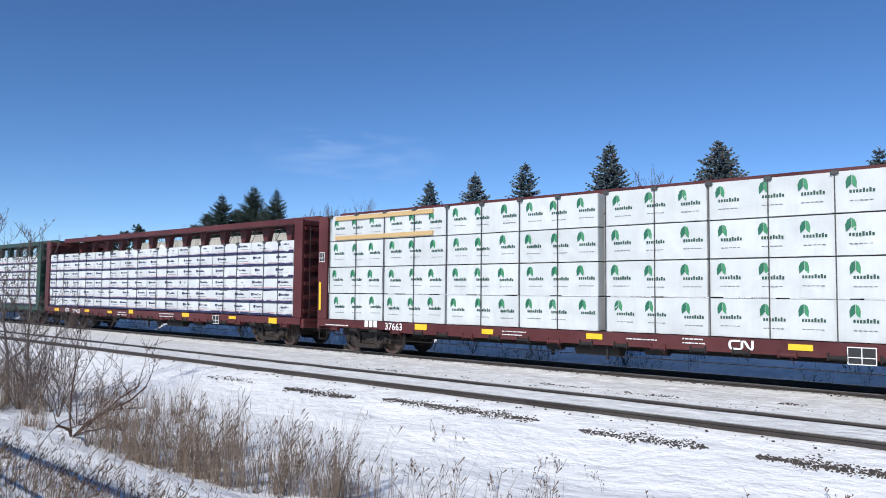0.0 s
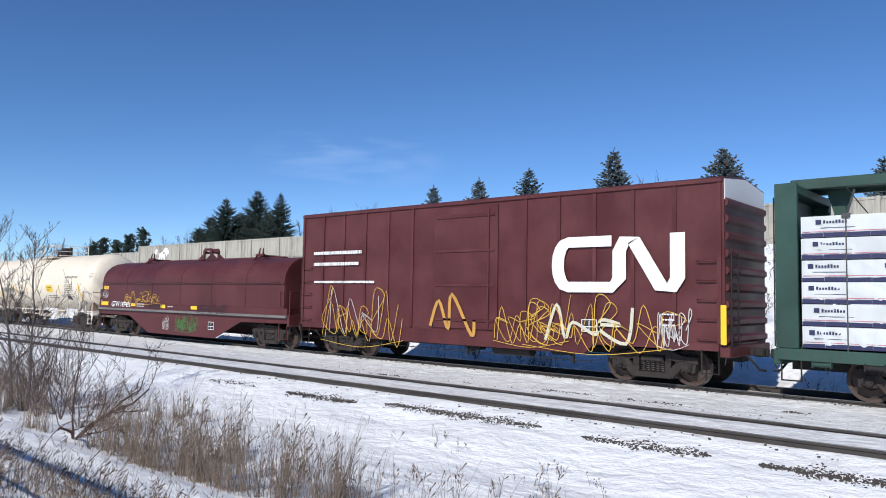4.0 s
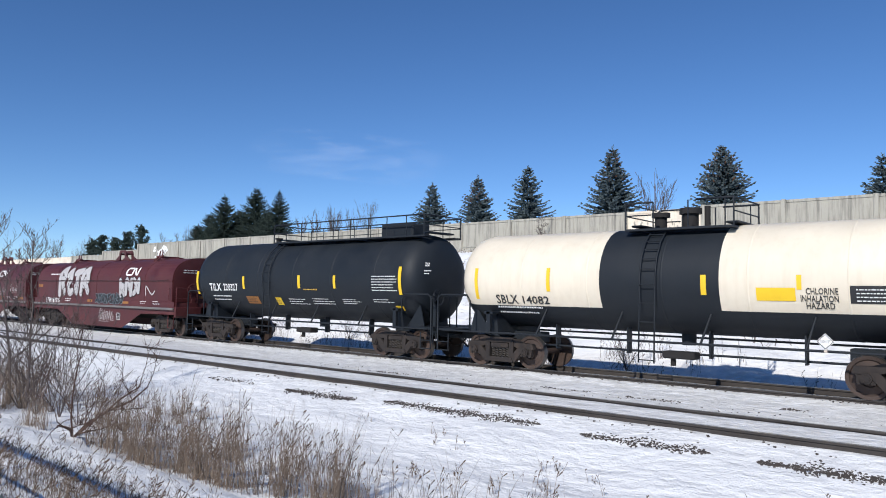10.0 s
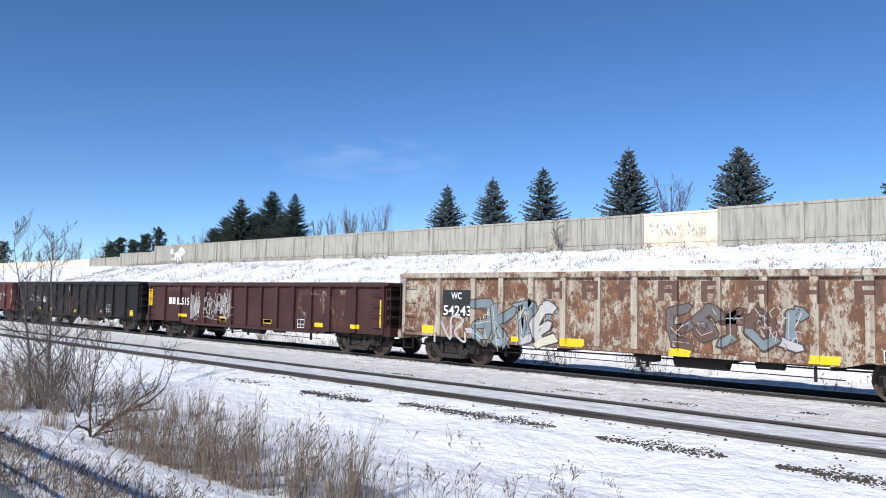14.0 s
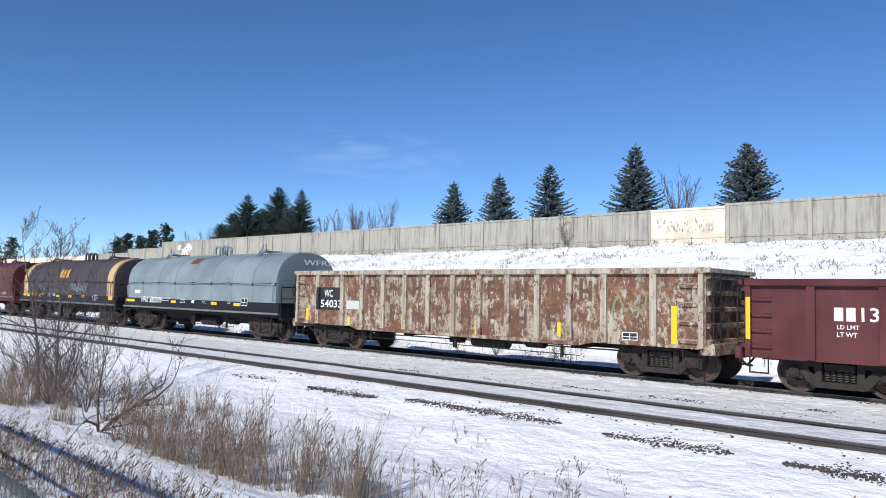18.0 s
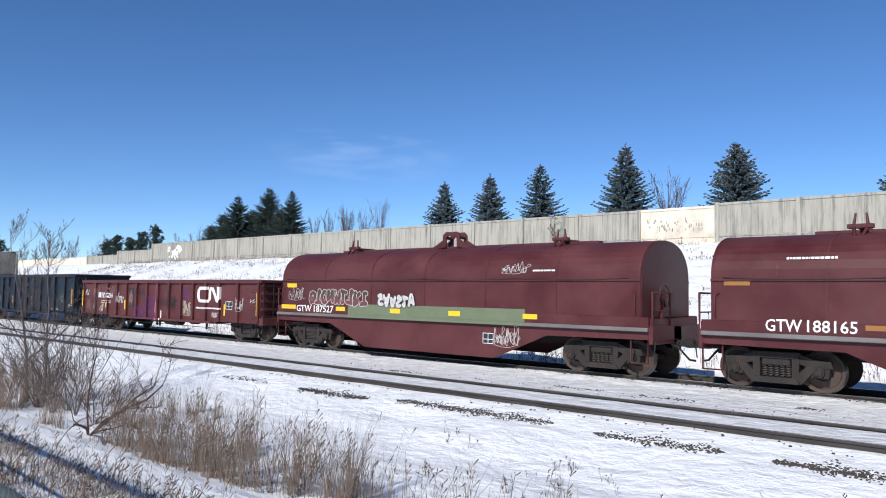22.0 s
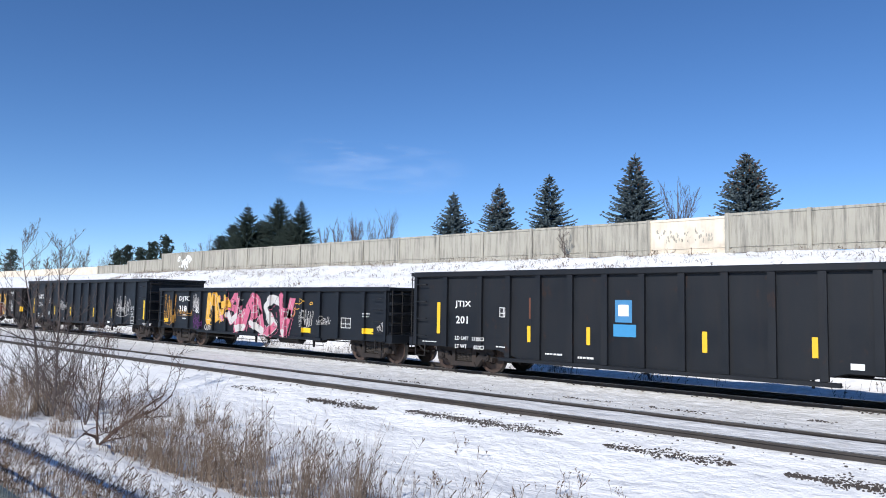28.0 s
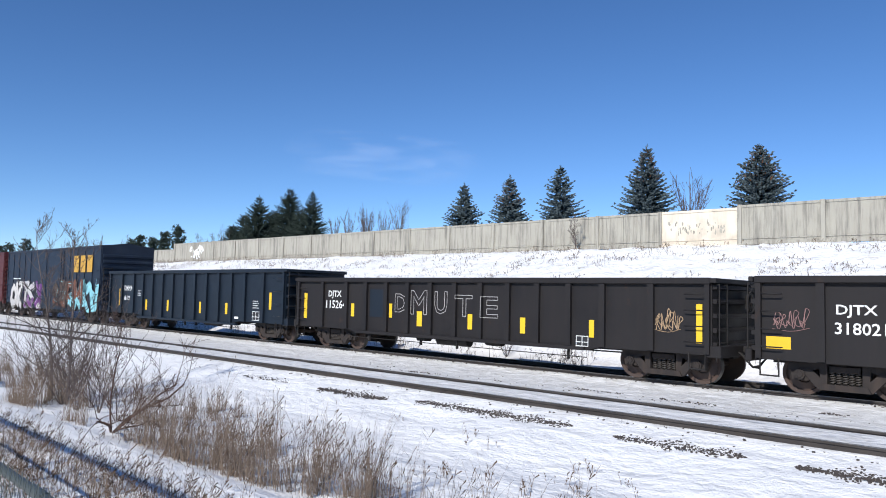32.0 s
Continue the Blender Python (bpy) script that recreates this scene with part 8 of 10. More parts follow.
# ---- markings, car by car ----
def mark_cars():
    c = CARS[0]
    owner(c, 3, INK_W, -8.66, -8.04, 0.89, 1.10)
    word(c, "37663", INK_W, -7.71, -6.97, 0.83, 1.06)
    patch(c, LIME, -6.43, -5.94, 0.89, 1.06)
    patch(c, LIME, -3.84, -3.44, 0.87, 1.01)
    patch(c, LIME, -0.48, -0.02, 0.89, 1.03)
    emblem(c, INK_W, 3.12, 3.67, 0.82, 1.04)
    patch(c, LIME, 4.38, 4.87, 0.88, 1.01)
    stencil(c, 5.51, 6.04, 0.65, 1.01)
    fine_print(c, 2, INK_W, -3.12, -2.23, 0.84, 1.02)
    fine_print(c, 2, INK_W, 2.06, 2.76, 0.87, 1.06)
    fine_print(c, 1, INK_W, 0.63, 1.58, 0.90, 0.99)
    stencil(c, -10.98, -10.72, 3.07, 3.41)
    patch(c, LIME, -10.98, -10.88, 1.39, 2.37)
    fine_print(c, 1, INK_W, -10.60, -9.10, 0.84, 0.96)
    c = CARS[1]
    word(c, "ATW", INK_W, -8.34, -7.82, 0.84, 1.04)
    word(c, "273625", INK_W, -7.45, -6.60, 0.83, 1.02)
    patch(c, YELLOW, -9.67, -9.16, 0.87, 1.02)
    patch(c, YELLOW, -6.06, -5.57, 0.90, 1.02)
    patch(c, YELLOW, -3.59, -3.14, 0.89, 1.01)
    fine_print(c, 2, INK_W, -2.58, -1.66, 0.79, 1.02)
    patch(c, YELLOW, -1.48, -1.07, 0.93, 1.10)
    patch(c, YELLOW, 3.18, 3.73, 0.91, 1.07)
    stencil(c, 5.49, 5.96, 0.70, 1.04)
    patch(c, YELLOW, 6.64, 7.12, 0.92, 1.03)
    patch(c, YELLOW, 9.23, 9.72, 0.83, 1.04)
    fine_print(c, 2, INK_W, 1.31, 2.86, 0.83, 1.05)
    c = CARS[2]
    word(c, "BCOL", INK_W, -7.37, -6.73, 0.83, 1.05)
    word(c, "730831", INK_W, -5.87, -4.57, 0.83, 1.02)
    owner(c, 6, INK_W, -1.47, -0.81, 0.87, 1.04)
    patch(c, YELLOW, -2.97, -2.45, 0.85, 1.01)
    patch(c, YELLOW, -0.07, 0.42, 0.85, 0.99)
    patch(c, YELLOW, 3.27, 3.67, 0.86, 1.00)
    fine_print(c, 2, INK_W, -3.89, -3.09, 0.84, 1.04)
    fine_print(c, 2, INK_W, 3.71, 4.03, 0.84, 1.01)
    fine_print(c, 1, INK_W, 4.56, 4.91, 0.73, 0.82)
    c = CARS[3]
    emblem(c, INK_W, 3.02, 6.66, 2.24, 3.69)
    tag(c, CHALK, 4, 6.00, 6.77, 0.93, 1.84)
    patch(c, LIME, 7.51, 7.64, 1.08, 1.98)
    stencil(c, 3.93, 4.37, 1.23, 1.55)
    tag(c, INK_Y, 5, -6.28, -2.39, 0.44, 2.37)
    tag(c, CHALK, 3, -5.89, -3.18, 0.76, 2.49)
    heavy_tag(c, OCHRE, 2, -1.28, 0.89, 0.87, 2.15)
    tag(c, INK_Y, 4, 1.15, 3.57, 0.79, 2.28)
    heavy_tag(c, CREAM_SPRAY, 3, 2.84, 5.95, 0.89, 2.08)
    tag(c, INK_Y, 5, 2.19, 6.35, 0.72, 2.39)
    fine_print(c, 2, INK_W, -6.84, -3.85, 2.95, 3.72)
    fine_print(c, 1, INK_W, -6.79, -3.69, 2.39, 2.65)
    fine_print(c, 3, INK_W, 6.11, 6.54, 1.41, 1.80)
    c = CARS[4]
    word(c, "GTW", INK_W, -6.12, -5.34, 1.34, 1.60)
    word(c, "187491", INK_W, -5.19, -4.30, 1.34, 1.59)
    patch(c, LIME, -7.21, -6.48, 1.40, 1.57)
    patch(c, LIME, -4.19, -3.77, 1.40, 1.53)
    patch(c, LIME, -1.48, -1.06, 1.36, 1.52)
    patch(c, LIME, 1.04, 1.52, 1.36, 1.51)
    patch(c, INK_Y, -7.04, -6.52, 2.17, 2.34)
    tag(c, CHALK, 4, -7.14, -6.55, 1.78, 2.11)
    tag(c, INK_Y, 5, -4.92, -1.52, 1.50, 2.18)
    fine_print(c, 2, INK_W, -3.64, -2.87, 1.36, 1.56)
    tag(c, INK_B, 6, -2.63, -1.29, 1.35, 1.64)
    tag(c, INK_B, 8, 1.60, 3.74, 1.22, 1.68)
    fine_print(c, 1, INK_W, -0.85, -0.31, 1.39, 1.49)
    tag(c, GREEN_SPRAY, 7, -0.28, 1.46, 0.40, 1.09)
    tag(c, CHALK, 4, -1.33, -0.79, 0.43, 1.03)
    stencil(c, 2.33, 2.74, 0.56, 0.88)
    c = CARS[5]
    R, Z = 1.5, 2.55
    tank_word(c, "OLNX", INK_B, -5.33, -4.35, 1.95, 2.23, R, Z)
    tank_word(c, "32005", INK_B, -4.24, -3.18, 1.95, 2.20, R, Z)
    tank_plate(c, -5.79, -5.69, 1.57, 2.34, LIME, R, Z)
    tank_plate(c, -3.07, -2.96, 1.86, 2.36, LIME, R, Z)
    tank_plate(c, -1.41, -1.32, 1.90, 2.35, LIME, R, Z)
    tank_plate(c, 1.46, 2.29, 1.99, 2.37, LIME, R, Z)
    tank_print(c, 2, INK_B, 1.57, 2.21, 2.04, 2.32, R, Z)
    tank_plate(c, 3.10, 3.18, 1.88, 2.37, LIME, R, Z)
    tank_print(c, 3, INK_B, -5.43, -3.21, 1.46, 1.83, R, Z)
    tank_print(c, 5, INK_B, -2.74, -1.68, 1.59, 2.11, R, Z)
    tank_print(c, 2, INK_B, 1.56, 2.85, 1.63, 1.86, R, Z)
    tank_print(c, 2, INK_B, 3.20, 4.09, 1.71, 1.84, R, Z)
    R, Z = 1.5, 2.55
    tank_word(c, "HYDROCHLORIC ACID", INK_B, 3.94, 5.48, 2.74, 2.85, R, Z)
    tank_print(c, 6, INK_B, 3.88, 5.01, 1.83, 2.44, R, Z)
    tank_print(c, 3, INK_B, 3.95, 4.59, 2.50, 2.68, R, Z)
    tank_plate(c, 3.89, 4.37, 1.58, 1.82, INK_B, R, Z)
    tank_print(c, 3, INK_B, 4.58, 4.99, 1.61, 1.80, R, Z)
    tank_plate(c, 5.53, 5.67, 1.50, 2.37, LIME, R, Z)
    tank_word(c, "OLNX", INK_B, 6.83, 7.01, 2.93, 3.00, R, Z)
    tank_word(c, "32005", INK_B, 7.05, 7.24, 2.93, 3.00, R, Z)
    tank_print(c, 3, INK_B, 6.85, 7.28, 2.73, 2.91, R, Z)
    c = CARS[6]
    R, Z = 1.49, 2.52
    tank_word(c, "TILX", INK_B, -4.66, -3.86, 2.10, 2.36, R, Z)
    tank_word(c, "110776", INK_B, -3.62, -2.70, 2.10, 2.36, R, Z)
    tank_word(c, "LD LMT  193400 LB  87300 KG", INK_B, -4.54, -2.85, 1.88, 1.98, R, Z)
    tank_word(c, "LT WT    70600 LB  32000 KG", INK_B, -4.62, -2.87, 1.70, 1.80, R, Z)
    tank_plate(c, -5.65, -5.53, 2.02, 2.94, OCHRE, R, Z)
    tank_plate(c, -2.58, -2.47, 2.20, 2.68, OCHRE, R, Z)
    tank_print(c, 4, INK_B, -2.39, -2.18, 2.14, 2.40, R, Z)
    tank_print(c, 7, INK_B, -2.38, -1.45, 1.42, 2.08, R, Z)
    tank_plate(c, 0.66, 1.60, 2.10, 3.15, GREY_PATCH, R, Z)
    tank_plate(c, 0.64, 0.74, 2.21, 2.68, OCHRE, R, Z)
    tank_print(c, 7, INK_B, 1.34, 2.23, 1.40, 2.00, R, Z)
    tank_plate(c, 2.13, 2.84, 2.11, 2.47, LIME, R, Z)
    tank_print(c, 3, INK_B, 2.22, 2.76, 2.15, 2.43, R, Z)
    tank_plate(c, 3.15, 3.25, 2.27, 2.70, OCHRE, R, Z)
    tank_word(c, "SODIUM HYPOCHLORITE", INK_B, 3.12, 4.00, 1.93, 2.06, R, Z)
    tank_word(c, "SOLUTION", INK_B, 4.04, 4.42, 1.93, 2.06, R, Z)
    tank_print(c, 3, INK_B, 3.15, 4.06, 1.60, 1.86, R, Z)
    tank_print(c, 5, INK_B, 4.52, 5.60, 2.11, 2.56, R, Z)
    tank_plate(c, 4.18, 4.62, 1.62, 1.88, INK_B, R, Z)
    tank_plate(c, 5.69, 5.79, 2.03, 2.95, OCHRE, R, Z)
    tank_word(c, "TILX", INK_B, 6.00, 6.22, 2.80, 2.93, R - 0.2, Z)
    placard(c, "1791", 4.91, 5.33, 1.14, 1.58)
    c = CARS[7]
    R, Z = 1.5, 2.6
    placard(c, "1791", 4.58, 4.95, 1.18, 1.61)
    c = CARS[9]
    R, Z = 1.36, 2.52
    placard(c, "1017", 3.65, 3.93, 1.03, 1.38)
    c = CARS[7]
    R, Z = 1.5, 2.6
    tank_word(c, "LD LMT  192100 LB  87150 KG", INK_B, -4.46, -2.61, 1.88, 1.98, R, Z)
    tank_word(c, "LT WT    70900 LB  32150 KG", INK_B, -4.44, -2.63, 1.76, 1.86, R, Z)
    tank_word(c, "OLNX", INK_B, -4.49, -3.56, 2.09, 2.36, R, Z)
    tank_word(c, "718273", INK_B, -3.47, -2.33, 2.08, 2.37, R, Z)
    tank_plate(c, -5.47, -5.37, 2.20, 2.92, LIME, R, Z)
    tank_plate(c, -2.29, -2.20, 2.21, 2.69, LIME, R, Z)
    tank_print(c, 4, INK_B, -2.13, -1.84, 2.12, 2.37, R, Z)
    tank_print(c, 2, INK_B, -2.24, -1.47, 1.91, 2.04, R, Z)
    tank_print(c, 6, INK_B, -2.43, -1.12, 1.27, 1.88, R, Z)
    tank_plate(c, -4.78, -4.58, 1.82, 1.92, RED_BOX, R, Z)
    R, Z = 1.5, 2.6
    tank_plate(c, 1.71, 2.38, 2.15, 2.51, LIME, R, Z)
    tank_plate(c, 2.50, 2.62, 2.24, 2.65, LIME, R, Z)
    tank_print(c, 5, INK_B, 4.03, 5.15, 2.10, 2.62, R, Z)
    tank_word(c, "SODIUM HYPOCHLORITE", INK_B, 2.64, 3.87, 1.91, 2.04, R, Z)
    tank_plate(c, 3.52, 4.09, 1.64, 1.93, INK_B, R, Z)
    tank_plate(c, 5.17, 5.31, 2.05, 2.89, LIME, R, Z)
    tank_word(c, "OLNX", INK_B, 6.57, 6.90, 2.87, 3.00, R, Z)
    tank_print(c, 3, INK_B, 6.59, 7.21, 2.63, 2.85, R, Z)
    tank_print(c, 2, INK_B, 1.51, 2.60, 1.78, 2.01, R, Z)
    c = CARS[8]
    placard(c, "1791", 4.76, 5.18, 1.11, 1.55)
    R, Z = 1.5, 2.6
    tank_word(c, "LD LMT  191800 LB  87000 KG", INK_B, -4.88, -3.01, 2.11, 2.23, R, Z)
    tank_word(c, "LT WT    71200 LB  32300 KG", INK_B, -4.90, -3.03, 1.93, 2.03, R, Z)
    tank_word(c, "OLNX", INK_B, -4.92, -4.02, 2.32, 2.59, R, Z)
    tank_word(c, "718193", INK_B, -3.91, -2.76, 2.30, 2.58, R, Z)
    tank_plate(c, -5.48, -5.40, 2.12, 3.05, LIME, R, Z)
    tank_plate(c, -2.11, -2.00, 2.34, 2.80, LIME, R, Z)
    tank_print(c, 4, INK_B, -2.46, -2.18, 2.34, 2.58, R, Z)
    tank_print(c, 4, INK_B, -2.97, -1.75, 1.43, 2.25, R, Z)
    R, Z = 1.5, 2.6
    tank_plate(c, -2.46, -2.34, 2.34, 2.79, LIME, R, Z)
    tank_plate(c, -1.30, -1.19, 2.34, 2.78, LIME, R, Z)
    tank_plate(c, -2.47, -0.51, 1.55, 2.17, GREY_PATCH, R, Z)
    tank_plate(c, 1.71, 1.81, 2.35, 2.79, LIME, R, Z)
    tank_plate(c, 2.34, 3.04, 2.21, 2.55, LIME, R, Z)
    tank_print(c, 2, INK_B, 2.41, 2.99, 2.25, 2.51, R, Z)
    tank_print(c, 5, INK_B, 1.15, 2.10, 1.81, 2.20, R, Z)
    tank_print(c, 5, INK_B, 2.12, 3.04, 1.83, 2.15, R, Z)
    tank_print(c, 4, INK_B, 3.71, 4.83, 2.11, 2.60, R, Z)
    tank_print(c, 5, INK_B, 3.77, 4.79, 2.13, 2.56, R, Z)
    tank_word(c, "SODIUM HYPOCHLORITE", INK_B, 3.52, 4.61, 1.89, 2.04, R, Z)
    tank_word(c, "SOLUTION", INK_B, 3.78, 4.34, 1.75, 1.88, R, Z)
    tank_plate(c, 3.22, 3.69, 1.59, 1.89, INK_B, R, Z)
    tank_plate(c, 5.54, 5.63, 2.13, 3.01, LIME, R, Z)
    tank_word(c, "OLNX", INK_B, 6.37, 6.51, 3.01, 3.09, R, Z)
    c = CARS[9]
    R, Z = 1.36, 2.52
    tank_word(c, "SBLX", INK_B, -4.86, -4.12, 1.83, 2.09, R, Z)
    tank_word(c, "14082", INK_B, -3.96, -3.10, 1.84, 2.06, R, Z)
    tank_plate(c, -5.59, -5.48, 1.95, 2.85, LIME, R, Z)
    tank_print(c, 2, INK_W, -4.87, -3.35, 1.53, 1.82, R, Z)
    R, Z = 1.36, 2.52
    tank_plate(c, -3.13, -3.02, 2.19, 2.83, LIME, R, Z)
    tank_plate(c, 1.11, 1.24, 2.15, 2.62, LIME, R, Z)
    tank_plate(c, 2.36, 3.18, 2.04, 2.33, LIME, R, Z)
    tank_plate(c, 3.21, 3.31, 2.29, 2.61, LIME, R, Z)
    tank_word(c, "CHLORINE", INK_B, 3.39, 4.02, 2.19, 2.33, R, Z)
    tank_word(c, "INHALATION", INK_B, 3.28, 4.02, 2.03, 2.17, R, Z)
    tank_word(c, "HAZARD", INK_B, 3.38, 3.94, 1.88, 2.02, R, Z)
    tank_plate(c, 4.24, 5.33, 2.01, 2.38, INK_B, R, Z)
    tank_plate(c, 5.35, 5.44, 2.04, 2.74, LIME, R, Z)
    tank_print(c, 4, INK_W, 4.36, 5.29, 2.03, 2.34, R, Z)
    c = CARS[10]
    R, Z = 1.49, 2.55
    tank_plate(c, -6.25, -6.11, 1.92, 2.88, LIME, R, Z)
    tank_word(c, "TILX", INK_W, -5.28, -4.44, 2.07, 2.37, R, Z)
    tank_word(c, "220327", INK_W, -4.28, -3.30, 2.08, 2.36, R, Z)
    tank_print(c, 2, INK_W, -5.15, -3.45, 1.66, 1.94, R, Z)
    tank_plate(c, -2.95, -2.82, 2.16, 2.65, LIME, R, Z)
    tank_plate(c, 0.46, 0.60, 2.20, 2.67, LIME, R, Z)
    tank_plate(c, 2.40, 2.52, 2.21, 2.66, LIME, R, Z)
    tank_plate(c, 5.52, 5.65, 2.03, 2.93, LIME, R, Z)
    tank_plate(c, -2.88, -2.10, 1.59, 1.87, AMBER, R, Z)
    tank_print(c, 3, INK_B, -2.80, -2.18, 1.63, 1.84, R + 0.004, Z)
    tank_plate(c, -1.03, -0.69, 1.57, 1.85, LIME, R, Z)
    tank_print(c, 4, INK_B, -1.00, -0.72, 1.60, 1.82, R + 0.004, Z)
    tank_plate(c, 5.17, 5.51, 1.52, 1.67, LIME, R, Z)
    tank_print(c, 1, INK_Y, 0.79, 1.83, 2.10, 2.24, R, Z)
    tank_print(c, 3, INK_W, -0.21, 0.93, 1.60, 1.85, R, Z)
    tank_print(c, 3, INK_W, 1.15, 2.47, 1.63, 1.88, R, Z)
    tank_print(c, 3, INK_W, 2.76, 3.69, 1.67, 1.87, R, Z)
    tank_print(c, 6, INK_W, 4.32, 5.50, 2.12, 2.67, R, Z)
    tank_print(c, 2, INK_W, 4.27, 5.27, 1.75, 1.90, R, Z)
    tank_word(c, "TILX", INK_W, 6.62, 6.82, 2.92, 3.04, R, Z)
    tank_print(c, 2, INK_W, 6.64, 7.02, 2.66, 2.83, R, Z)
    c = CARS[11]
    emblem(c, INK_W, 2.60, 3.83, 2.71, 3.10)
    mural(c, (PALE, PALE, LINE_GREY), 5, -4.77, -1.13, 1.62, 3.18)
    mural(c, (PALE, PALE, INK_B), 6, 2.10, 4.09, 1.68, 2.62)
    heavy_tag(c, PALE, 1, 4.67, 5.44, 1.74, 2.46)
    mural(c, (INK_B, INK_B, DUSTY_BLUE), 7, -0.33, 2.51, 1.34, 1.87)
    tag(c, CHALK, 7, -0.01, 1.57, 0.48, 1.10)
    patch(c, AMBER, 7.55, 7.90, 1.70, 1.81)
    patch(c, AMBER, 2.52, 3.09, 1.38, 1.49)
    patch(c, AMBER, -1.21, -0.67, 1.40, 1.53)
    stencil(c, 1.85, 2.20, 0.59, 0.92)
    fine_print(c, 2, INK_W, -3.89, -3.08, 1.36, 1.57)
    fine_print(c, 2, INK_W, 5.35, 5.97, 1.37, 1.58)
    fine_print(c, 2, INK_W, 4.20, 4.96, 1.40, 1.55)
    fine_print(c, 2, INK_W, 7.16, 7.58, 2.79, 3.01)
    fine_print(c, 1, INK_W, -5.93, -4.66, 2.74, 2.92)
    patch(c, AMBER, -7.42, -6.87, 2.12, 2.27)
    word(c, "GTW", INK_W, -6.31, -5.60, 1.29, 1.55)
    word(c, "187606", INK_W, -5.53, -4.54, 1.30, 1.55)
    c = CARS[12]
    emblem(c, INK_W, 2.42, 3.64, 2.72, 3.10)
    tag(c, PALE, 8, -0.09, 3.74, 1.60, 2.03)
    tag(c, CHALK, 6, 4.44, 5.59, 1.77, 2.26)
    patch(c, AMBER, 0.34, 0.80, 1.36, 1.51)
    patch(c, AMBER, 3.01, 3.52, 1.37, 1.51)
    patch(c, AMBER, 5.74, 6.50, 1.38, 1.52)
    fine_print(c, 2, INK_W, 5.09, 5.74, 1.33, 1.57)
    fine_print(c, 2, INK_W, 3.92, 4.67, 1.40, 1.53)
    outline_word(c, "HERE", DUSTY, -3.15, -1.01, 0.41, 0.99)
    outline_word(c, "J.E.T.", DUSTY, 0.44, 1.60, 0.46, 0.97)
    stencil(c, 1.63, 2.00, 0.59, 0.92)
    fine_print(c, 2, INK_W, 6.89, 7.47, 2.78, 2.99)
    fine_print(c, 1, INK_W, -6.16, -4.90, 2.77, 2.95)
    patch(c, AMBER, -7.66, -7.10, 2.18, 2.33)
    patch(c, AMBER, -7.73, -7.04, 1.37, 1.52)
    word(c, "GTW", INK_W, -6.54, -5.90, 1.33, 1.55)
    word(c, "187438", INK_W, -5.78, -4.66, 1.30, 1.55)
    tag(c, DUSTY, 3, -4.85, -3.97, 1.70, 2.46)
    patch(c, AMBER, -4.59, -4.08, 1.32, 1.49)
    word(c, "did this", DUSTY, -0.62, 0.36, 0.80, 1.03)
    word(c, "2015", DUSTY, -0.32, 0.12, 0.54, 0.71)
    word(c, "was here!", DUSTY, 1.70, 2.66, 0.32, 0.52)
    c = CARS[13]
    wild_piece(c, (LINE_GREY, GHOST, DUSTY_BLUE, PALE, GHOST2), 8, 0.85, 3.98, 0.93, 1.97)
    heavy_tag(c, DUSTY_BLUE, 2, -3.47, -2.59, 0.81, 2.28)
    owner(c, 9, GHOST, -2.61, 7.03, 2.04, 2.53)
    patch(c, LIME, -2.14, -1.46, 0.79, 1.00)
    patch(c, LIME, 0.91, 1.43, 0.73, 0.93)
    patch(c, LIME, 4.02, 4.62, 0.77, 0.95)
    patch(c, LIME, 6.34, 6.84, 0.90, 1.14)
    stencil(c, 5.40, 5.85, 0.87, 1.13)
    patch(c, INK_B, -6.42, -5.25, 1.45, 2.26)
    word(c, "WC", INK_W, -6.08, -5.67, 1.98, 2.19)
    word(c, "54243", INK_W, -6.39, -5.29, 1.49, 1.79)
    patch(c, LIME, -7.28, -6.79, 0.91, 1.15)
    patch(c, LIME, -3.82, -3.35, 0.82, 0.96)
    wild_piece(c, (DUSTY_BLUE, GREYBLUE, PALE, CREAM_SPRAY, GHOST2), 11, -5.24, -2.29, 0.66, 2.00)
    heavy_tag(c, PALE, 2, -6.74, -5.23, 0.63, 1.43)
    c = CARS[14]
    emblem(c, PEEL, 3.27, 5.98, 1.21, 2.21)
    tag(c, CHALK, 4, -3.07, -1.22, 0.97, 2.16)
    patch(c, LIME, -1.98, -1.46, 0.87, 1.06)
    patch(c, LIME, 1.18, 1.70, 0.89, 1.04)
    patch(c, LIME, 4.34, 4.80, 0.88, 1.03)
    patch(c, LIME, 6.28, 6.74, 0.90, 1.04)
    patch(c, LIME, 7.74, 7.85, 0.98, 1.90)
    stencil(c, 3.33, 3.74, 0.81, 1.13)
    owner(c, 8, GHOST, -6.33, -4.62, 2.08, 2.30)
    owner(c, 2, INK_W, -6.22, -5.58, 1.51, 1.80)
    word(c, "13515", INK_W, -5.49, -4.45, 1.48, 1.81)
    patch(c, LIME, -5.17, -4.62, 0.96, 1.09)
    patch(c, LIME, -1.96, -1.49, 0.88, 1.00)
    tag(c, CHALK, 6, -4.16, -3.57, 0.89, 2.10)
    tag(c, CHALK, 5, -2.05, -0.93, 1.03, 2.16)
    patch(c, LIME, 1.20, 1.67, 0.92, 1.03)
    patch(c, LIME, -7.95, -7.79, 1.38, 2.18)
    c = CARS[15]
    word(c, "ICG", INK_W, -6.04, -5.21, 1.38, 1.75)
    word(c, "246", INK_W, -5.05, -4.27, 1.36, 1.69)
    word(c, "611", INK_W, -3.99, -3.32, 1.32, 1.68)
    patch(c, YELLOW, -7.29, -6.81, 0.88, 1.12)
    patch(c, LIME, -4.81, -4.34, 0.89, 1.05)
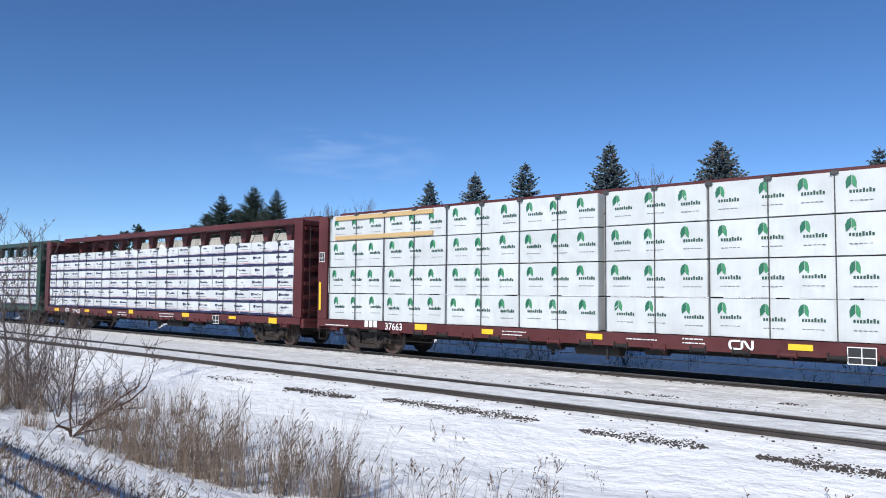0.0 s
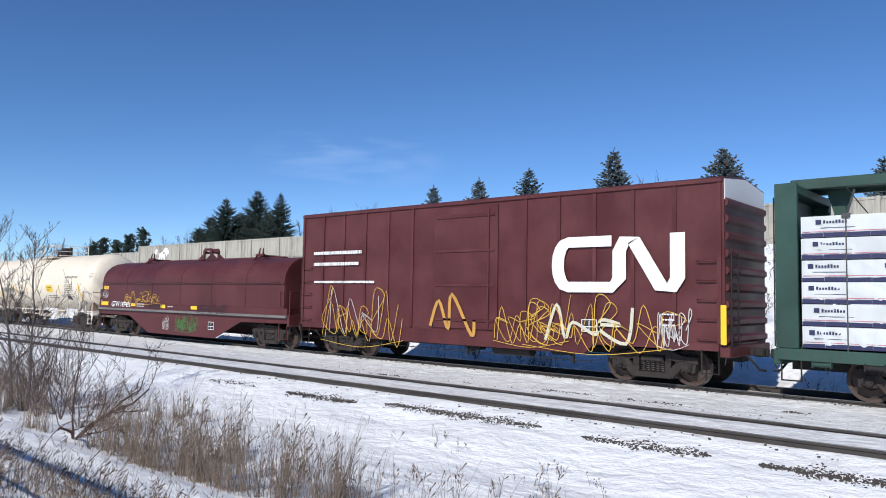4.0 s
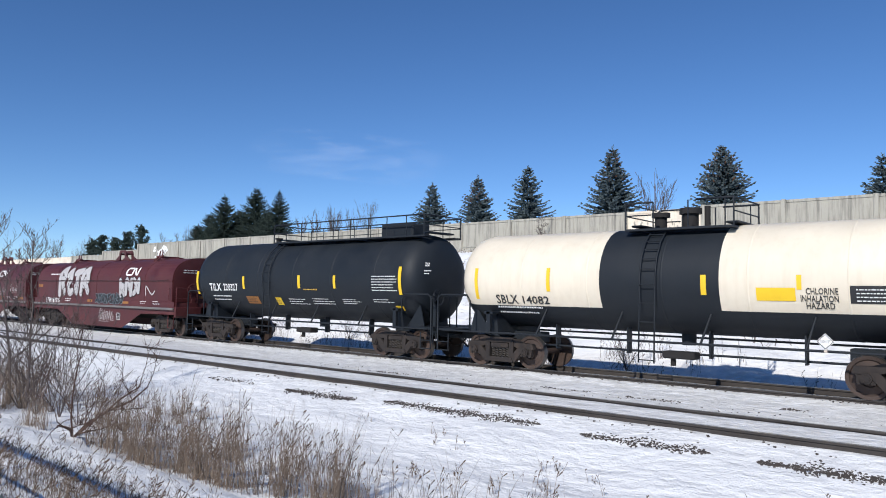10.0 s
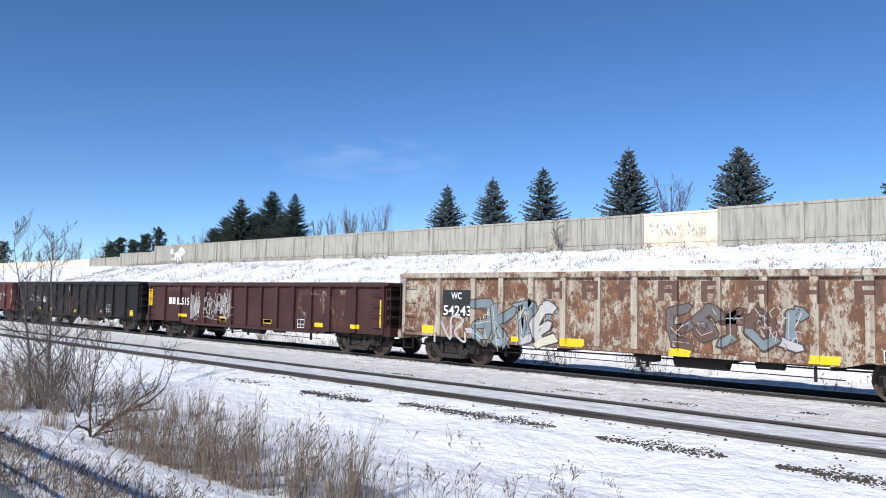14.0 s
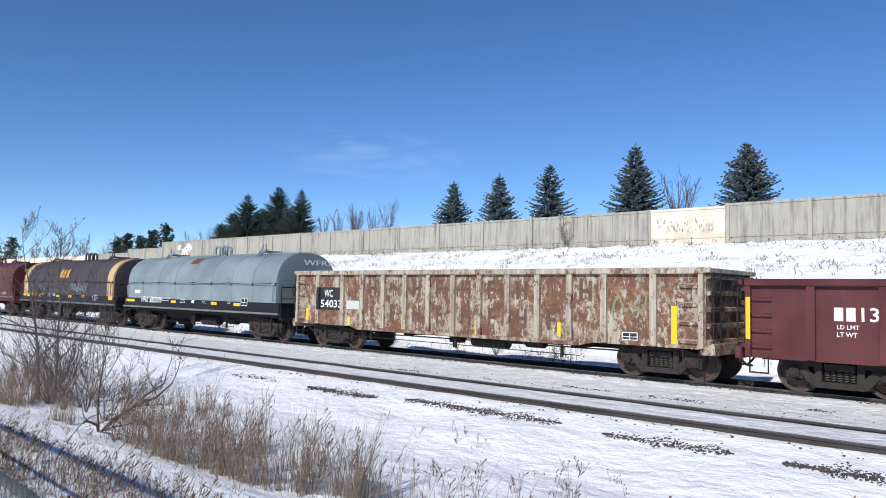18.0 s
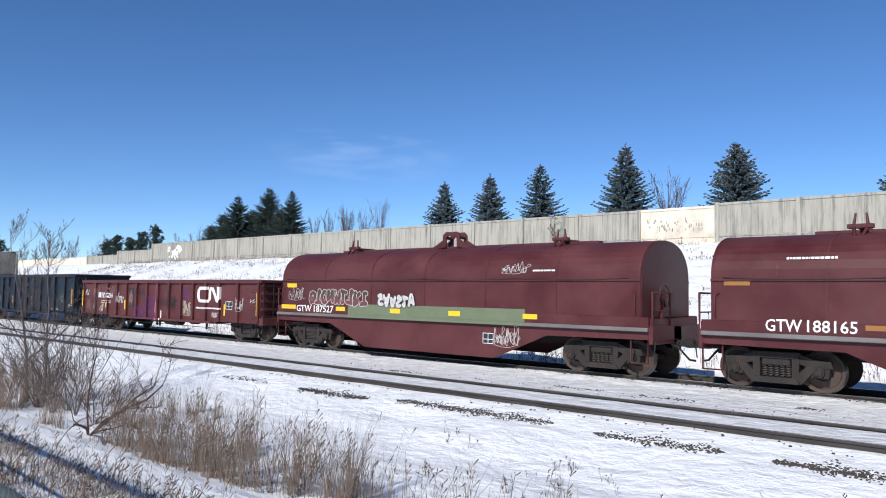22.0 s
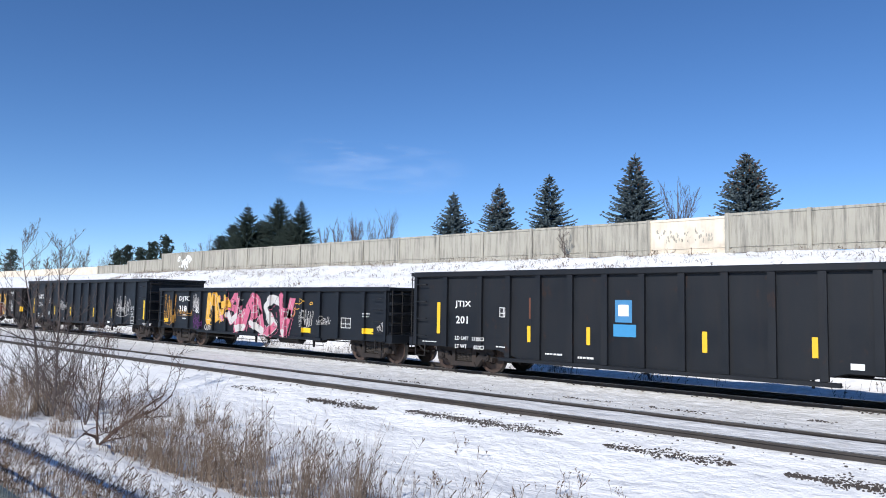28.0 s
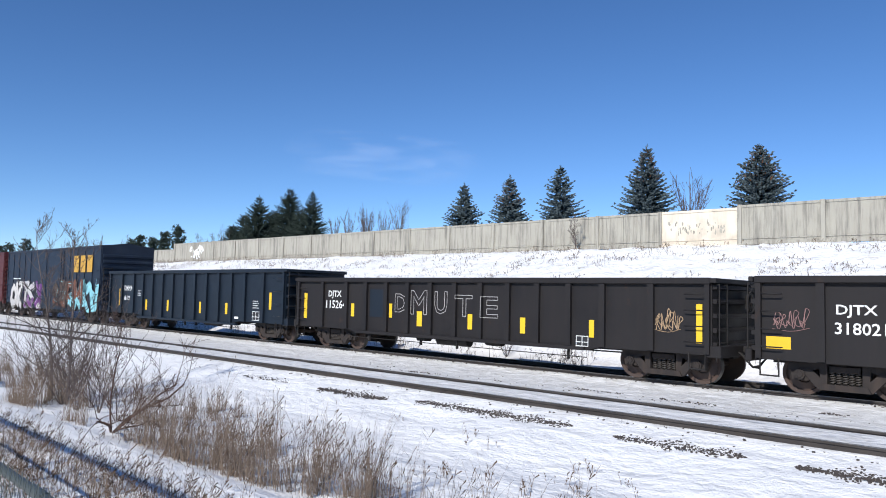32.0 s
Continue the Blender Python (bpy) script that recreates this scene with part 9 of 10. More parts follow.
    patch(c, YELLOW, -2.34, -2.13, 0.89, 1.00)
    patch(c, YELLOW, 0.45, 0.93, 0.84, 0.97)
    patch(c, YELLOW, -2.89, -2.67, 0.86, 1.01)
    tag(c, CHALK, 2, -0.37, -0.28, 1.90, 2.35)
    patch(c, RUST_DRIP, 0.03, 0.12, 0.81, 1.69)
    patch(c, LIME, -4.49, -4.10, 0.90, 1.05)
    patch(c, LIME, 0.58, 0.91, 0.87, 1.01)
    patch(c, LIME, 3.70, 3.99, 0.92, 1.04)
    patch(c, LIME, 7.00, 7.35, 0.85, 1.11)
    stencil(c, 4.43, 5.01, 0.96, 1.34)
    c = CARS[16]
    emblem(c, INK_W, 3.25, 5.04, 1.62, 2.30)
    fine_print(c, 1, INK_W, 3.16, 5.03, 1.29, 1.55)
    stencil(c, 5.37, 5.81, 1.34, 1.76)
    patch(c, YELLOW, 7.73, 7.86, 1.18, 2.12)
    patch(c, YELLOW, 4.46, 4.95, 0.88, 1.04)
    patch(c, YELLOW, 1.49, 2.07, 0.89, 1.06)
    fine_print(c, 2, INK_W, 6.02, 6.72, 1.62, 1.84)
    word(c, "LD LMT", INK_W, -6.06, -5.64, 1.45, 1.54)
    word(c, "LT WT", INK_W, -6.06, -5.68, 1.29, 1.39)
    word(c, "157100", INK_W, -4.85, -4.40, 1.43, 1.55)
    word(c, "62900", INK_W, -4.80, -4.40, 1.29, 1.38)
    owner(c, 2, INK_W, -6.11, -5.65, 1.62, 1.90)
    word(c, "13", INK_W, -5.60, -5.28, 1.62, 1.91)
    word(c, "5202", INK_W, -5.14, -4.38, 1.61, 1.88)
    patch(c, YELLOW, -7.90, -7.80, 1.15, 2.09)
    patch(c, YELLOW, -5.11, -4.65, 0.86, 0.99)
    patch(c, YELLOW, -1.70, -1.23, 0.83, 0.97)
    patch(c, YELLOW, 1.62, 2.08, 0.82, 0.93)
    fine_print(c, 2, INK_W, -3.86, -3.36, 1.76, 1.89)
    stencil(c, -0.51, -0.20, 1.68, 1.84)
    fine_print(c, 2, INK_W, 0.51, 0.89, 1.71, 1.85)
    c = CARS[17]
    patch(c, INK_B, -6.59, -5.27, 1.36, 2.17)
    word(c, "WC", INK_W, -6.23, -5.77, 1.82, 2.09)
    word(c, "54033", INK_W, -6.43, -5.26, 1.45, 1.72)
    patch(c, LIME, -7.27, -7.13, 0.95, 1.40)
    patch(c, LIME, -4.96, -4.81, 0.85, 1.14)
    patch(c, LIME, -2.25, -2.13, 0.86, 1.32)
    patch(c, LIME, 0.84, 0.96, 0.82, 1.25)
    for q in range(9):
        wide = 0.08 if q in (1, 7) else 0.24
        patch(c, GHOST, -3.63 + 1.036 * q - wide, -3.63 + 1.036 * q + wide, 1.90, 2.44)
    for q in range(7):
        patch(c, GHOST, -2.59 + 1.036 * q - 0.22, -2.59 + 1.036 * q + 0.22, 1.10, 1.64)
    patch(c, GREY_PATCH, -5.02, -4.35, 1.42, 1.72)
    patch(c, LIME, 6.99, 7.14, 0.92, 1.84)
    patch(c, LIME, 3.74, 3.85, 0.93, 1.32)
    heavy_tag(c, OLIVE, 2, 5.40, 6.51, 1.53, 2.34)
    stencil(c, 5.68, 6.11, 0.95, 1.15)
    c = CARS[18]
    word(c, "WFRX", INK_W, -5.29, -4.59, 1.33, 1.60)
    word(c, "382009", INK_W, -4.43, -3.23, 1.32, 1.61)
    patch(c, YELLOW, -6.86, -5.98, 1.33, 1.45)
    patch(c, YELLOW, -2.35, -1.91, 1.35, 1.47)
    patch(c, YELLOW, 1.12, 1.58, 1.35, 1.47)
    patch(c, YELLOW, 2.88, 3.35, 1.34, 1.47)
    patch(c, INK_W, -0.50, -0.29, 1.39, 1.51)
    fine_print(c, 2, INK_W, -3.18, -2.39, 1.39, 1.61)
    fine_print(c, 3, INK_W, -1.51, -1.06, 1.35, 1.55)
    fine_print(c, 2, INK_W, 0.39, 0.74, 1.38, 1.49)
    fine_print(c, 2, INK_W, 2.39, 2.76, 1.41, 1.53)
    patch(c, INK_W, -6.01, -5.47, 1.74, 1.91)
    patch(c, RUST_DRIP, -1.31, -0.69, 3.15, 3.42)
    stencil(c, 3.40, 3.88, 1.37, 1.68)
    word(c, "WFRX", INK_W, 6.37, 7.16, 3.06, 3.28)
    c = CARS[19]
    word(c, "GACX", INK_Y, -5.43, -4.58, 1.40, 1.62)
    word(c, "75814", INK_Y, -4.39, -3.48, 1.35, 1.59)
    patch(c, YELLOW, -6.81, -6.34, 1.38, 1.52)
    patch(c, YELLOW, -1.51, -1.06, 1.39, 1.51)
    patch(c, YELLOW, 0.27, 0.72, 1.38, 1.51)
    patch(c, YELLOW, 2.01, 2.46, 1.40, 1.50)
    patch(c, YELLOW, -6.19, -5.67, 1.36, 1.54)
    owner(c, 3, INK_GOLD, -1.21, 0.16, 2.51, 2.98)
    heavy_tag(c, FILL_GREY, 10, -5.32, 0.49, 1.60, 2.33)
    heavy_tag(c, DUSTY_BLUE, 6, 0.56, 2.69, 1.70, 2.32)
    fine_print(c, 2, INK_W, -2.96, -2.11, 1.35, 1.59)
    stencil(c, -2.01, -1.72, 1.45, 1.57)
    patch(c, YELLOW, 1.99, 2.42, 1.42, 1.55)
    stencil(c, 3.51, 4.13, 1.30, 1.58)
    patch(c, YELLOW, 5.46, 5.93, 1.34, 1.52)
    fine_print(c, 2, INK_Y, 6.42, 7.04, 2.93, 3.16)
    c = CARS[20]
    patch(c, REPAINT, 3.5, 6.44, 1.57, 3.42)
    fine_print(c, 1, INK_W, -6.44, -5.23, 2.84, 3.02)
    emblem(c, INK_W, 2.38, 3.22, 2.77, 3.16)
    word(c, "GTW", INK_W, -6.87, -6.12, 1.33, 1.60)
    word(c, "188165", INK_W, -6.02, -5.06, 1.34, 1.60)
    patch(c, AMBER, -7.78, -7.20, 2.33, 2.45)
    patch(c, AMBER, -4.92, -4.48, 1.42, 1.53)
    patch(c, AMBER, -2.32, -1.88, 1.39, 1.51)
    fine_print(c, 2, INK_W, -4.30, -3.50, 1.37, 1.59)
    tag(c, CHALK, 6, 1.58, 2.71, 1.76, 2.15)
    wild_piece(c, (GHOST2, GHOST, GHOST2, TAN_SPRAY, TAN_SPRAY), 18, -4.21, -0.82, 0.17, 1.13)
    tag(c, DUSTY, 5, -0.22, 1.22, 0.55, 1.10)
    stencil(c, 1.58, 1.98, 0.57, 0.89)
    tag(c, DUSTY_RED, 5, -0.22, 1.22, 0.52, 1.07)
    fine_print(c, 1, INK_W, -1.48, -0.96, 1.44, 1.52)
    fine_print(c, 2, INK_W, 6.80, 7.89, 2.90, 3.14)
    fine_print(c, 2, INK_W, 4.90, 5.45, 1.39, 1.59)
    patch(c, AMBER, 4.45, 4.89, 1.40, 1.56)
    c = CARS[21]
    word(c, "GTW", INK_W, -6.98, -6.12, 1.33, 1.56)
    word(c, "187527", INK_W, -5.98, -4.90, 1.32, 1.57)
    fine_print(c, 1, INK_W, 3.49, 4.35, 2.64, 2.81)
    tag(c, CHALK, 4, 2.41, 3.30, 2.65, 3.00)
    patch(c, YELLOW, -7.60, -7.03, 2.20, 2.35)
    tag(c, CHALK, 4, -7.50, -6.53, 1.75, 2.22)
    mural(c, (GHOST2, DUSTY_RED, CHALK), 19, -6.28, -3.18, 1.60, 2.14)
    mural(c, (CHALK, INK_B), 20, -2.68, -0.99, 1.58, 2.02)
    patch(c, MOSS, -4.13, 3.24, 1.19, 1.65)
    patch(c, LIME, -4.77, -4.29, 1.40, 1.54)
    patch(c, LIME, -2.08, -1.62, 1.39, 1.54)
    patch(c, LIME, 0.44, 0.90, 1.38, 1.53)
    patch(c, LIME, 3.18, 3.66, 1.38, 1.52)
    stencil(c, 1.73, 2.12, 0.62, 0.93)
    tag(c, CHALK, 6, 2.16, 3.02, 0.57, 1.19)
    patch(c, YELLOW, -7.90, -7.04, 1.41, 1.56)
    c = CARS[22]
    emblem(c, INK_W, 3.39, 5.26, 1.52, 2.20)
    fine_print(c, 1, INK_W, 3.30, 5.30, 1.16, 1.41)
    word(c, "18", INK_W, -5.89, -5.58, 1.58, 1.87)
    word(c, "8216", INK_W, -5.34, -4.66, 1.60, 1.85)
    owner(c, 2, INK_W, -6.30, -5.95, 1.60, 1.86)
    patch(c, YELLOW, -8.10, -7.93, 1.12, 1.95)
    patch(c, YELLOW, -5.31, -5.17, 1.09, 1.51)
    patch(c, YELLOW, -3.20, -3.07, 1.05, 1.51)
    patch(c, YELLOW, -0.30, -0.18, 0.98, 1.46)
    patch(c, YELLOW, 5.49, 5.61, 1.01, 1.48)
    stencil(c, 5.64, 6.12, 1.27, 1.60)
    heavy_tag(c, CHALK, 3, -7.81, -7.39, 1.67, 2.09)
    tag(c, CHALK, 3, -6.87, -6.51, 0.94, 1.36)
    heavy_tag(c, CHALK, 3, -6.14, -5.65, 0.88, 1.29)
    heavy_tag(c, CHALK, 3, -4.09, -3.53, 1.34, 1.87)
    patch(c, INK_B, -2.93, -2.42, 1.20, 2.12)
    tag(c, OXIDE_TAG, 4, -2.86, -2.50, 1.30, 2.02)
    tag(c, OXIDE_TAG, 5, -7.72, -7.20, 0.92, 1.55)
    tag(c, OXIDE_TAG, 4, -6.9, -6.2, 1.72, 2.2)
    tag(c, OXIDE_TAG, 4, -5.4, -4.4, 1.92, 2.24)
    fine_print(c, 2, INK_W, -6.0, -5.5, 1.30, 1.48)
    fine_print(c, 2, INK_W, -5.15, -4.75, 1.30, 1.48)
    tag(c, INK_B, 4, -2.08, -1.36, 1.75, 2.18)
    tag(c, PURPLE, 4, -2.21, -1.25, 0.69, 1.32)
    tag(c, PURPLE, 4, -1.03, -0.20, 0.70, 1.78)
    patch(c, PINK, -0.18, -0.06, 0.62, 2.30)
    tag(c, INK_B, 4, 0.00, 0.87, 1.26, 1.71)
    tag(c, CREAM_SPRAY, 5, 2.26, 3.05, 0.94, 1.68)
    tag(c, PURPLE, 4, 2.21, 2.80, 1.60, 2.14)
    tag(c, CHALK, 4, 4.59, 5.17, 0.92, 1.18)
    patch(c, INK_W, 0.24, 0.32, 0.65, 1.09)
    tag(c, INK_B, 4, 0.97, 1.60, 1.13, 1.99)
    patch(c, YELLOW, 7.87, 7.96, 1.04, 1.98)
    tag(c, CHALK, 4, 6.40, 6.89, 1.23, 1.76)
    tag(c, CHALK, 3, 7.39, 7.72, 1.56, 1.78)
    c = CARS[23]
    word(c, "UCRY", INK_W, -6.20, -5.27, 2.00, 2.23)
    word(c, "526210", INK_W, -6.25, -5.20, 1.49, 1.79)
    stencil(c, -4.68, -4.41, 1.77, 2.04)
    patch(c, OCHRE, -7.16, -6.99, 1.09, 2.08)
    patch(c, OCHRE, -3.81, -3.70, 1.08, 1.53)
    patch(c, OCHRE, -1.52, -1.40, 1.10, 1.53)
    patch(c, OCHRE, 1.59, 1.69, 1.07, 1.52)
    patch(c, OCHRE, 3.94, 4.05, 1.04, 1.51)
    patch(c, OCHRE, 7.35, 7.50, 1.04, 2.01)
    part("arrow_mark", ribbon([(-0.03, 0.86), (0.02, 1.98)], 0.075, FACE - 0.012), PURPLE, c, "sprayed purple arrow")
    part("arrow_mark", ribbon([(-0.2, 1.66), (0.02, 1.96)], 0.06, FACE - 0.016), PURPLE, c)
    part("arrow_mark", ribbon([(0.14, 1.99), (0.4, 1.66)], 0.06, FACE - 0.012), PURPLE, c)
    for q, (a, b) in enumerate((("IL", "52-6"), ("IW", "9-8"), ("IH", "5-8"), ("CU FT", "2791"))):
        z = 1.66 - 0.117 * q
        word(c, a, INK_W, 5.96, 6.04 if q < 3 else 6.17, z, z + 0.062)
        word(c, b, INK_W, 6.37 if q in (0, 3) else 6.42, 6.54, z, z + 0.062)
    word(c, "RELEASE ROD", INK_W, 2.32, 2.80, 0.66, 0.72)
    fine_print(c, 2, INK_W, -6.39, -5.37, 0.88, 1.14)
    fine_print(c, 2, INK_W, 6.98, 7.37, 0.97, 1.17)
    fine_print(c, 1, INK_W, 4.62, 4.89, 0.83, 0.93)
    patch(c, GREY_PATCH, 5.42, 5.65, 0.83, 0.89)
    tag(c, GHOST2, 4, 5.67, 7.27, 2.63, 2.83)
    c = CARS[24]
    word(c, "ACFX", INK_B, -6.78, -6.10, 2.43, 2.70)
    word(c, "67745", INK_B, -6.73, -6.05, 1.94, 2.21)
    stencil(c, -5.15, -4.85, 2.15, 2.43)
    patch(c, OCHRE, -1.80, -1.63, 1.48, 1.93)
    patch(c, OCHRE, 1.18, 1.34, 1.49, 1.94)
    patch(c, OCHRE, -4.97, -4.80, 1.50, 1.85)
    patch(c, OCHRE, 3.95, 4.10, 1.44, 1.90)
    patch(c, OCHRE, 6.51, 6.66, 1.41, 2.35)
    word(c, "CAUTION: DO NOT USE STEAM,", INK_B, 4.76, 5.97, 2.24, 2.34)
    word(c, "BOILING WATER OR SHARP", INK_B, 4.78, 5.87, 2.13, 2.24)
    word(c, "OBJECTS TO CLEAN ENTER", INK_B, 4.78, 5.87, 2.05, 2.15)
    word(c, "CAR WITH RUBBER SOLED SHOES", INK_B, 4.78, 6.11, 1.97, 2.05)
    patch(c, CREAM_SPRAY, 4.74, 5.88, 2.36, 2.54)
    patch(c, INK_B, 5.65, 6.11, 1.51, 1.87)
    stencil(c, 5.65, 6.11, 1.51, 1.87)
    fine_print(c, 3, INK_B, 5.26, 5.87, 1.06, 1.28)
    patch(c, LIME, 3.90, 4.01, 1.51, 1.63)
    patch(c, LIME, 0.64, 0.79, 1.50, 1.63)
    patch(c, LIME, -1.33, -1.20, 1.50, 1.62)
    tag(c, INK_B, 5, 1.68, 3.74, 1.43, 2.00)
    fine_print(c, 1, INK_B, -6.11, -4.82, 1.04, 1.23)
    c = CARS[25]
    mural(c, (INK_B, INK_B, CHALK), 22, -0.18, 4.05, 0.54, 2.17)
    tag(c, CHALK, 5, 5.11, 5.93, 1.02, 1.37)
    tag(c, CHALK, 2, 5.27, 5.53, 1.51, 1.87)
    patch(c, YELLOW, 6.86, 7.04, 1.10, 2.02)
    patch(c, YELLOW, -3.96, -3.80, 1.15, 1.52)
    patch(c, YELLOW, -1.69, -1.54, 1.10, 1.51)
    tag(c, CHALK, 4, -1.00, -0.45, 0.69, 1.14)
    word(c, "LD LMT   215300", INK_W, -6.12, -4.98, 1.01, 1.13)
    word(c, "LT WT      70700", INK_W, -6.13, -4.98, 0.83, 0.94)
    word(c, "OMNX", INK_W, -6.08, -5.15, 1.99, 2.24)
    word(c, "1301", INK_W, -6.00, -5.28, 1.55, 1.78)
    tag(c, CHALK, 3, -7.04, -6.65, 0.89, 2.78)
    tag(c, CHALK, 3, -7.56, -7.28, 1.08, 2.83)
    patch(c, YELLOW, -7.01, -6.92, 1.02, 2.02)
    stencil(c, -4.45, -4.16, 1.72, 1.97)
    tag(c, CHALK, 4, -4.61, -4.05, 0.99, 1.64)
    fine_print(c, 1, INK_W, -7.67, -6.93, 0.85, 0.95)
    c = CARS[26]
    word(c, "LD LMT   217800", INK_W, -6.17, -5.05, 0.97, 1.08)
    word(c, "LT WT      68200", INK_W, -6.17, -5.05, 0.72, 0.84)
    word(c, "JTIX", INK_W, -6.19, -5.56, 1.92, 2.15)
    word(c, "201", INK_W, -6.15, -5.68, 1.46, 1.69)
    stencil(c, -4.48, -4.21, 1.69, 1.97)
    patch(c, YELLOW, -6.93, -6.80, 1.13, 2.10)
    patch(c, YELLOW, -3.50, -3.39, 1.02, 1.47)
    fine_print(c, 1, INK_W, -7.54, -6.76, 0.82, 0.91)
    fine_print(c, 1, INK_W, -4.60, -4.16, 0.78, 0.89)
    patch(c, RUST_DRIP, -3.44, -3.39, 1.67, 2.26)
    patch(c, SIGN_BLUE, -0.76, -0.29, 1.65, 2.22)
    patch(c, INK_W, -0.67, -0.38, 1.81, 2.10)
    patch(c, SIGN_BLUE2, -0.81, -0.18, 1.29, 1.60)
    patch(c, YELLOW, -1.60, -1.49, 1.03, 1.50)
    patch(c, YELLOW, 1.51, 1.63, 1.01, 1.50)
    patch(c, YELLOW, 3.90, 4.02, 1.03, 1.47)
    patch(c, INK_W, 4.63, 4.89, 0.83, 0.96)
    fine_print(c, 1, INK_W, -1.86, -1.22, 0.60, 0.78)
    fine_print(c, 1, INK_W, -2.89, -2.31, 0.65, 0.81)
    patch(c, YELLOW, 6.66, 6.78, 1.22, 2.12)
    stencil(c, 5.70, 6.12, 0.85, 1.21)
    fine_print(c, 4, INK_W, 5.61, 6.08, 1.28, 1.65)
    fine_print(c, 1, INK_W, 6.84, 7.73, 0.81, 0.92)
    c = CARS[27]
    word(c, "DJTX", INK_W, -6.06, -5.08, 1.94, 2.19)
    word(c, "3180", INK_W, -6.04, -5.20, 1.50, 1.77)
    word(c, "62", INK_W, -4.61, -4.14, 1.47, 1.72)
    tag(c, OCHRE, 5, -7.40, -6.29, 0.91, 2.28)
    wild_piece(c, (MURAL_Y, MURAL_Y, MURAL_P, CHALK, INK_B), 25, -3.70, -1.10, 1.02, 2.36)
    tag(c, CHALK, 4, -4.81, -4.13, 1.55, 2.27)
    tag(c, OCHRE, 4, -6.19, -4.81, 1.32, 1.67)
    tag(c, PURPLE, 4, -4.73, -3.97, 0.80, 1.55)
    patch(c, YELLOW, -7.42, -7.05, 1.00, 1.18)
    fine_print(c, 2, INK_W, -5.72, -5.26, 1.12, 1.43)
    wild_piece(c, (MURAL_P, CHALK, MURAL_P, CHALK, INK_B), 26, -1.45, 2.60, 0.68, 2.34)
    word(c, "COVID", CHALK, -3.79, -3.14, 0.74, 0.99)
    for a, b, d in ((2.75, 1.86, 0.16), (2.42, 1.62, 0.20), (3.05, 2.06, 0.12), (3.62, 1.98, 0.07)):
        part("graffiti_tag", ribbon([(a + d * 1.2 * math.cos(0.5236 * q), b + d * 0.7 * math.sin(0.5236 * q)) for q in range(13)], 0.028, FACE - 0.014), MURAL_Y, c)
    tag(c, CHALK, 4, 2.97, 3.70, 1.11, 1.81)
    tag(c, CHALK, 4, 3.97, 4.76, 1.23, 1.52)
    stencil(c, 5.34, 5.85, 1.14, 1.50)
    patch(c, LIME, 3.18, 3.62, 0.90, 1.07)
    patch(c, LIME, 6.55, 7.02, 0.98, 1.17)
    tag(c, CHALK, 3, 7.20, 7.56, 1.09, 1.42)
    fine_print(c, 2, INK_W, 6.55, 6.89, 1.52, 1.71)
    c = CARS[28]
    word(c, "IL  52-6", INK_W, 6.05, 6.55, 1.59, 1.67)
    word(c, "IW   9-8", INK_W, 6.05, 6.55, 1.48, 1.56)
    word(c, "IH   6-5", INK_W, 6.05, 6.55, 1.35, 1.43)
    word(c, "CU FT 3267", INK_W, 6.05, 6.55, 1.24, 1.32)
    word(c, "INCH HF COMP SHOES", INK_W, 7.38, 8.22, 0.77, 0.87)
    word(c, "OMNX", INK_W, -6.26, -5.35, 1.94, 2.23)
    word(c, "555", INK_W, -6.21, -5.63, 1.49, 1.75)
    stencil(c, -4.62, -4.36, 1.72, 2.01)
    patch(c, LIME, -7.06, -6.92, 1.06, 1.95)
    patch(c, LIME, -3.76, -3.64, 1.05, 1.52)
    patch(c, LIME, -1.47, -1.33, 1.05, 1.52)
    patch(c, LIME, 1.61, 1.74, 1.03, 1.51)
    patch(c, LIME, 3.98, 4.09, 1.01, 1.49)
    patch(c, LIME, 7.37, 7.50, 1.02, 1.97)
    tag(c, CHALK, 4, -2.87, -1.83, 1.37, 1.95)
    tag(c, CHALK, 5, 4.46, 5.87, 1.16, 2.13)
    stencil(c, 6.09, 6.59, 0.81, 1.18)
    patch(c, GREY_PATCH, -4.62, -4.28, 1.02, 1.20)
    patch(c, INK_W, -2.35, -2.08, 0.78, 0.88)
    patch(c, INK_W, 3.44, 3.70, 0.76, 0.86)
    fine_print(c, 2, INK_W, -6.22, -5.01, 0.83, 1.14)
    c = CARS[29]
    initial(c, INK_GOLD, 0, 2.42, 3.06, 1.45, 2.20)
    initial(c, INK_GOLD, 1, 3.46, 3.92, 1.45, 2.22)
    initial(c, INK_GOLD, 2, 4.36, 4.98, 1.44, 2.22)
    patch(c, INK_GOLD, 4.40, 4.96, 1.22, 1.36)
    wild_piece(c, (RUST_DRIP, DUSTY, RUST_DRIP, INK_B, PALE), 28, 1.15, 5.19, 0.66, 1.64)
    word(c, "DJTX", INK_W, -6.26, -5.49, 1.74, 2.01)
    word(c, "318021", INK_W, -6.29, -5.32, 1.39, 1.64)
    part("emblem_diamond", Shape().slab([(-0.72, 1.75), (-0.46, 1.46), (-0.20, 1.75), (-0.46, 2.05)], FACE - 0.009, FACE), SIGN_BLUE2, c, "light blue diamond")
    lines = Shape()
    for q in range(9):
        z = 1.47 + 0.072 * q
        half_ = 0.26 * (1 - abs(z - 1.755) / 0.30) + 0.02
        if half_ < 0.24:
            lines.box(-0.72, -0.46 - half_, FACE - 0.009, FACE, z, z + 0.014)
            lines.box(-0.46 + half_, -0.20, FACE - 0.009, FACE, z, z + 0.014)
    part("emblem_lines", lines, SIGN_BLUE2, c)
    patch(c, SIGN_BLUE, -0.76, -0.14, 1.10, 1.40)
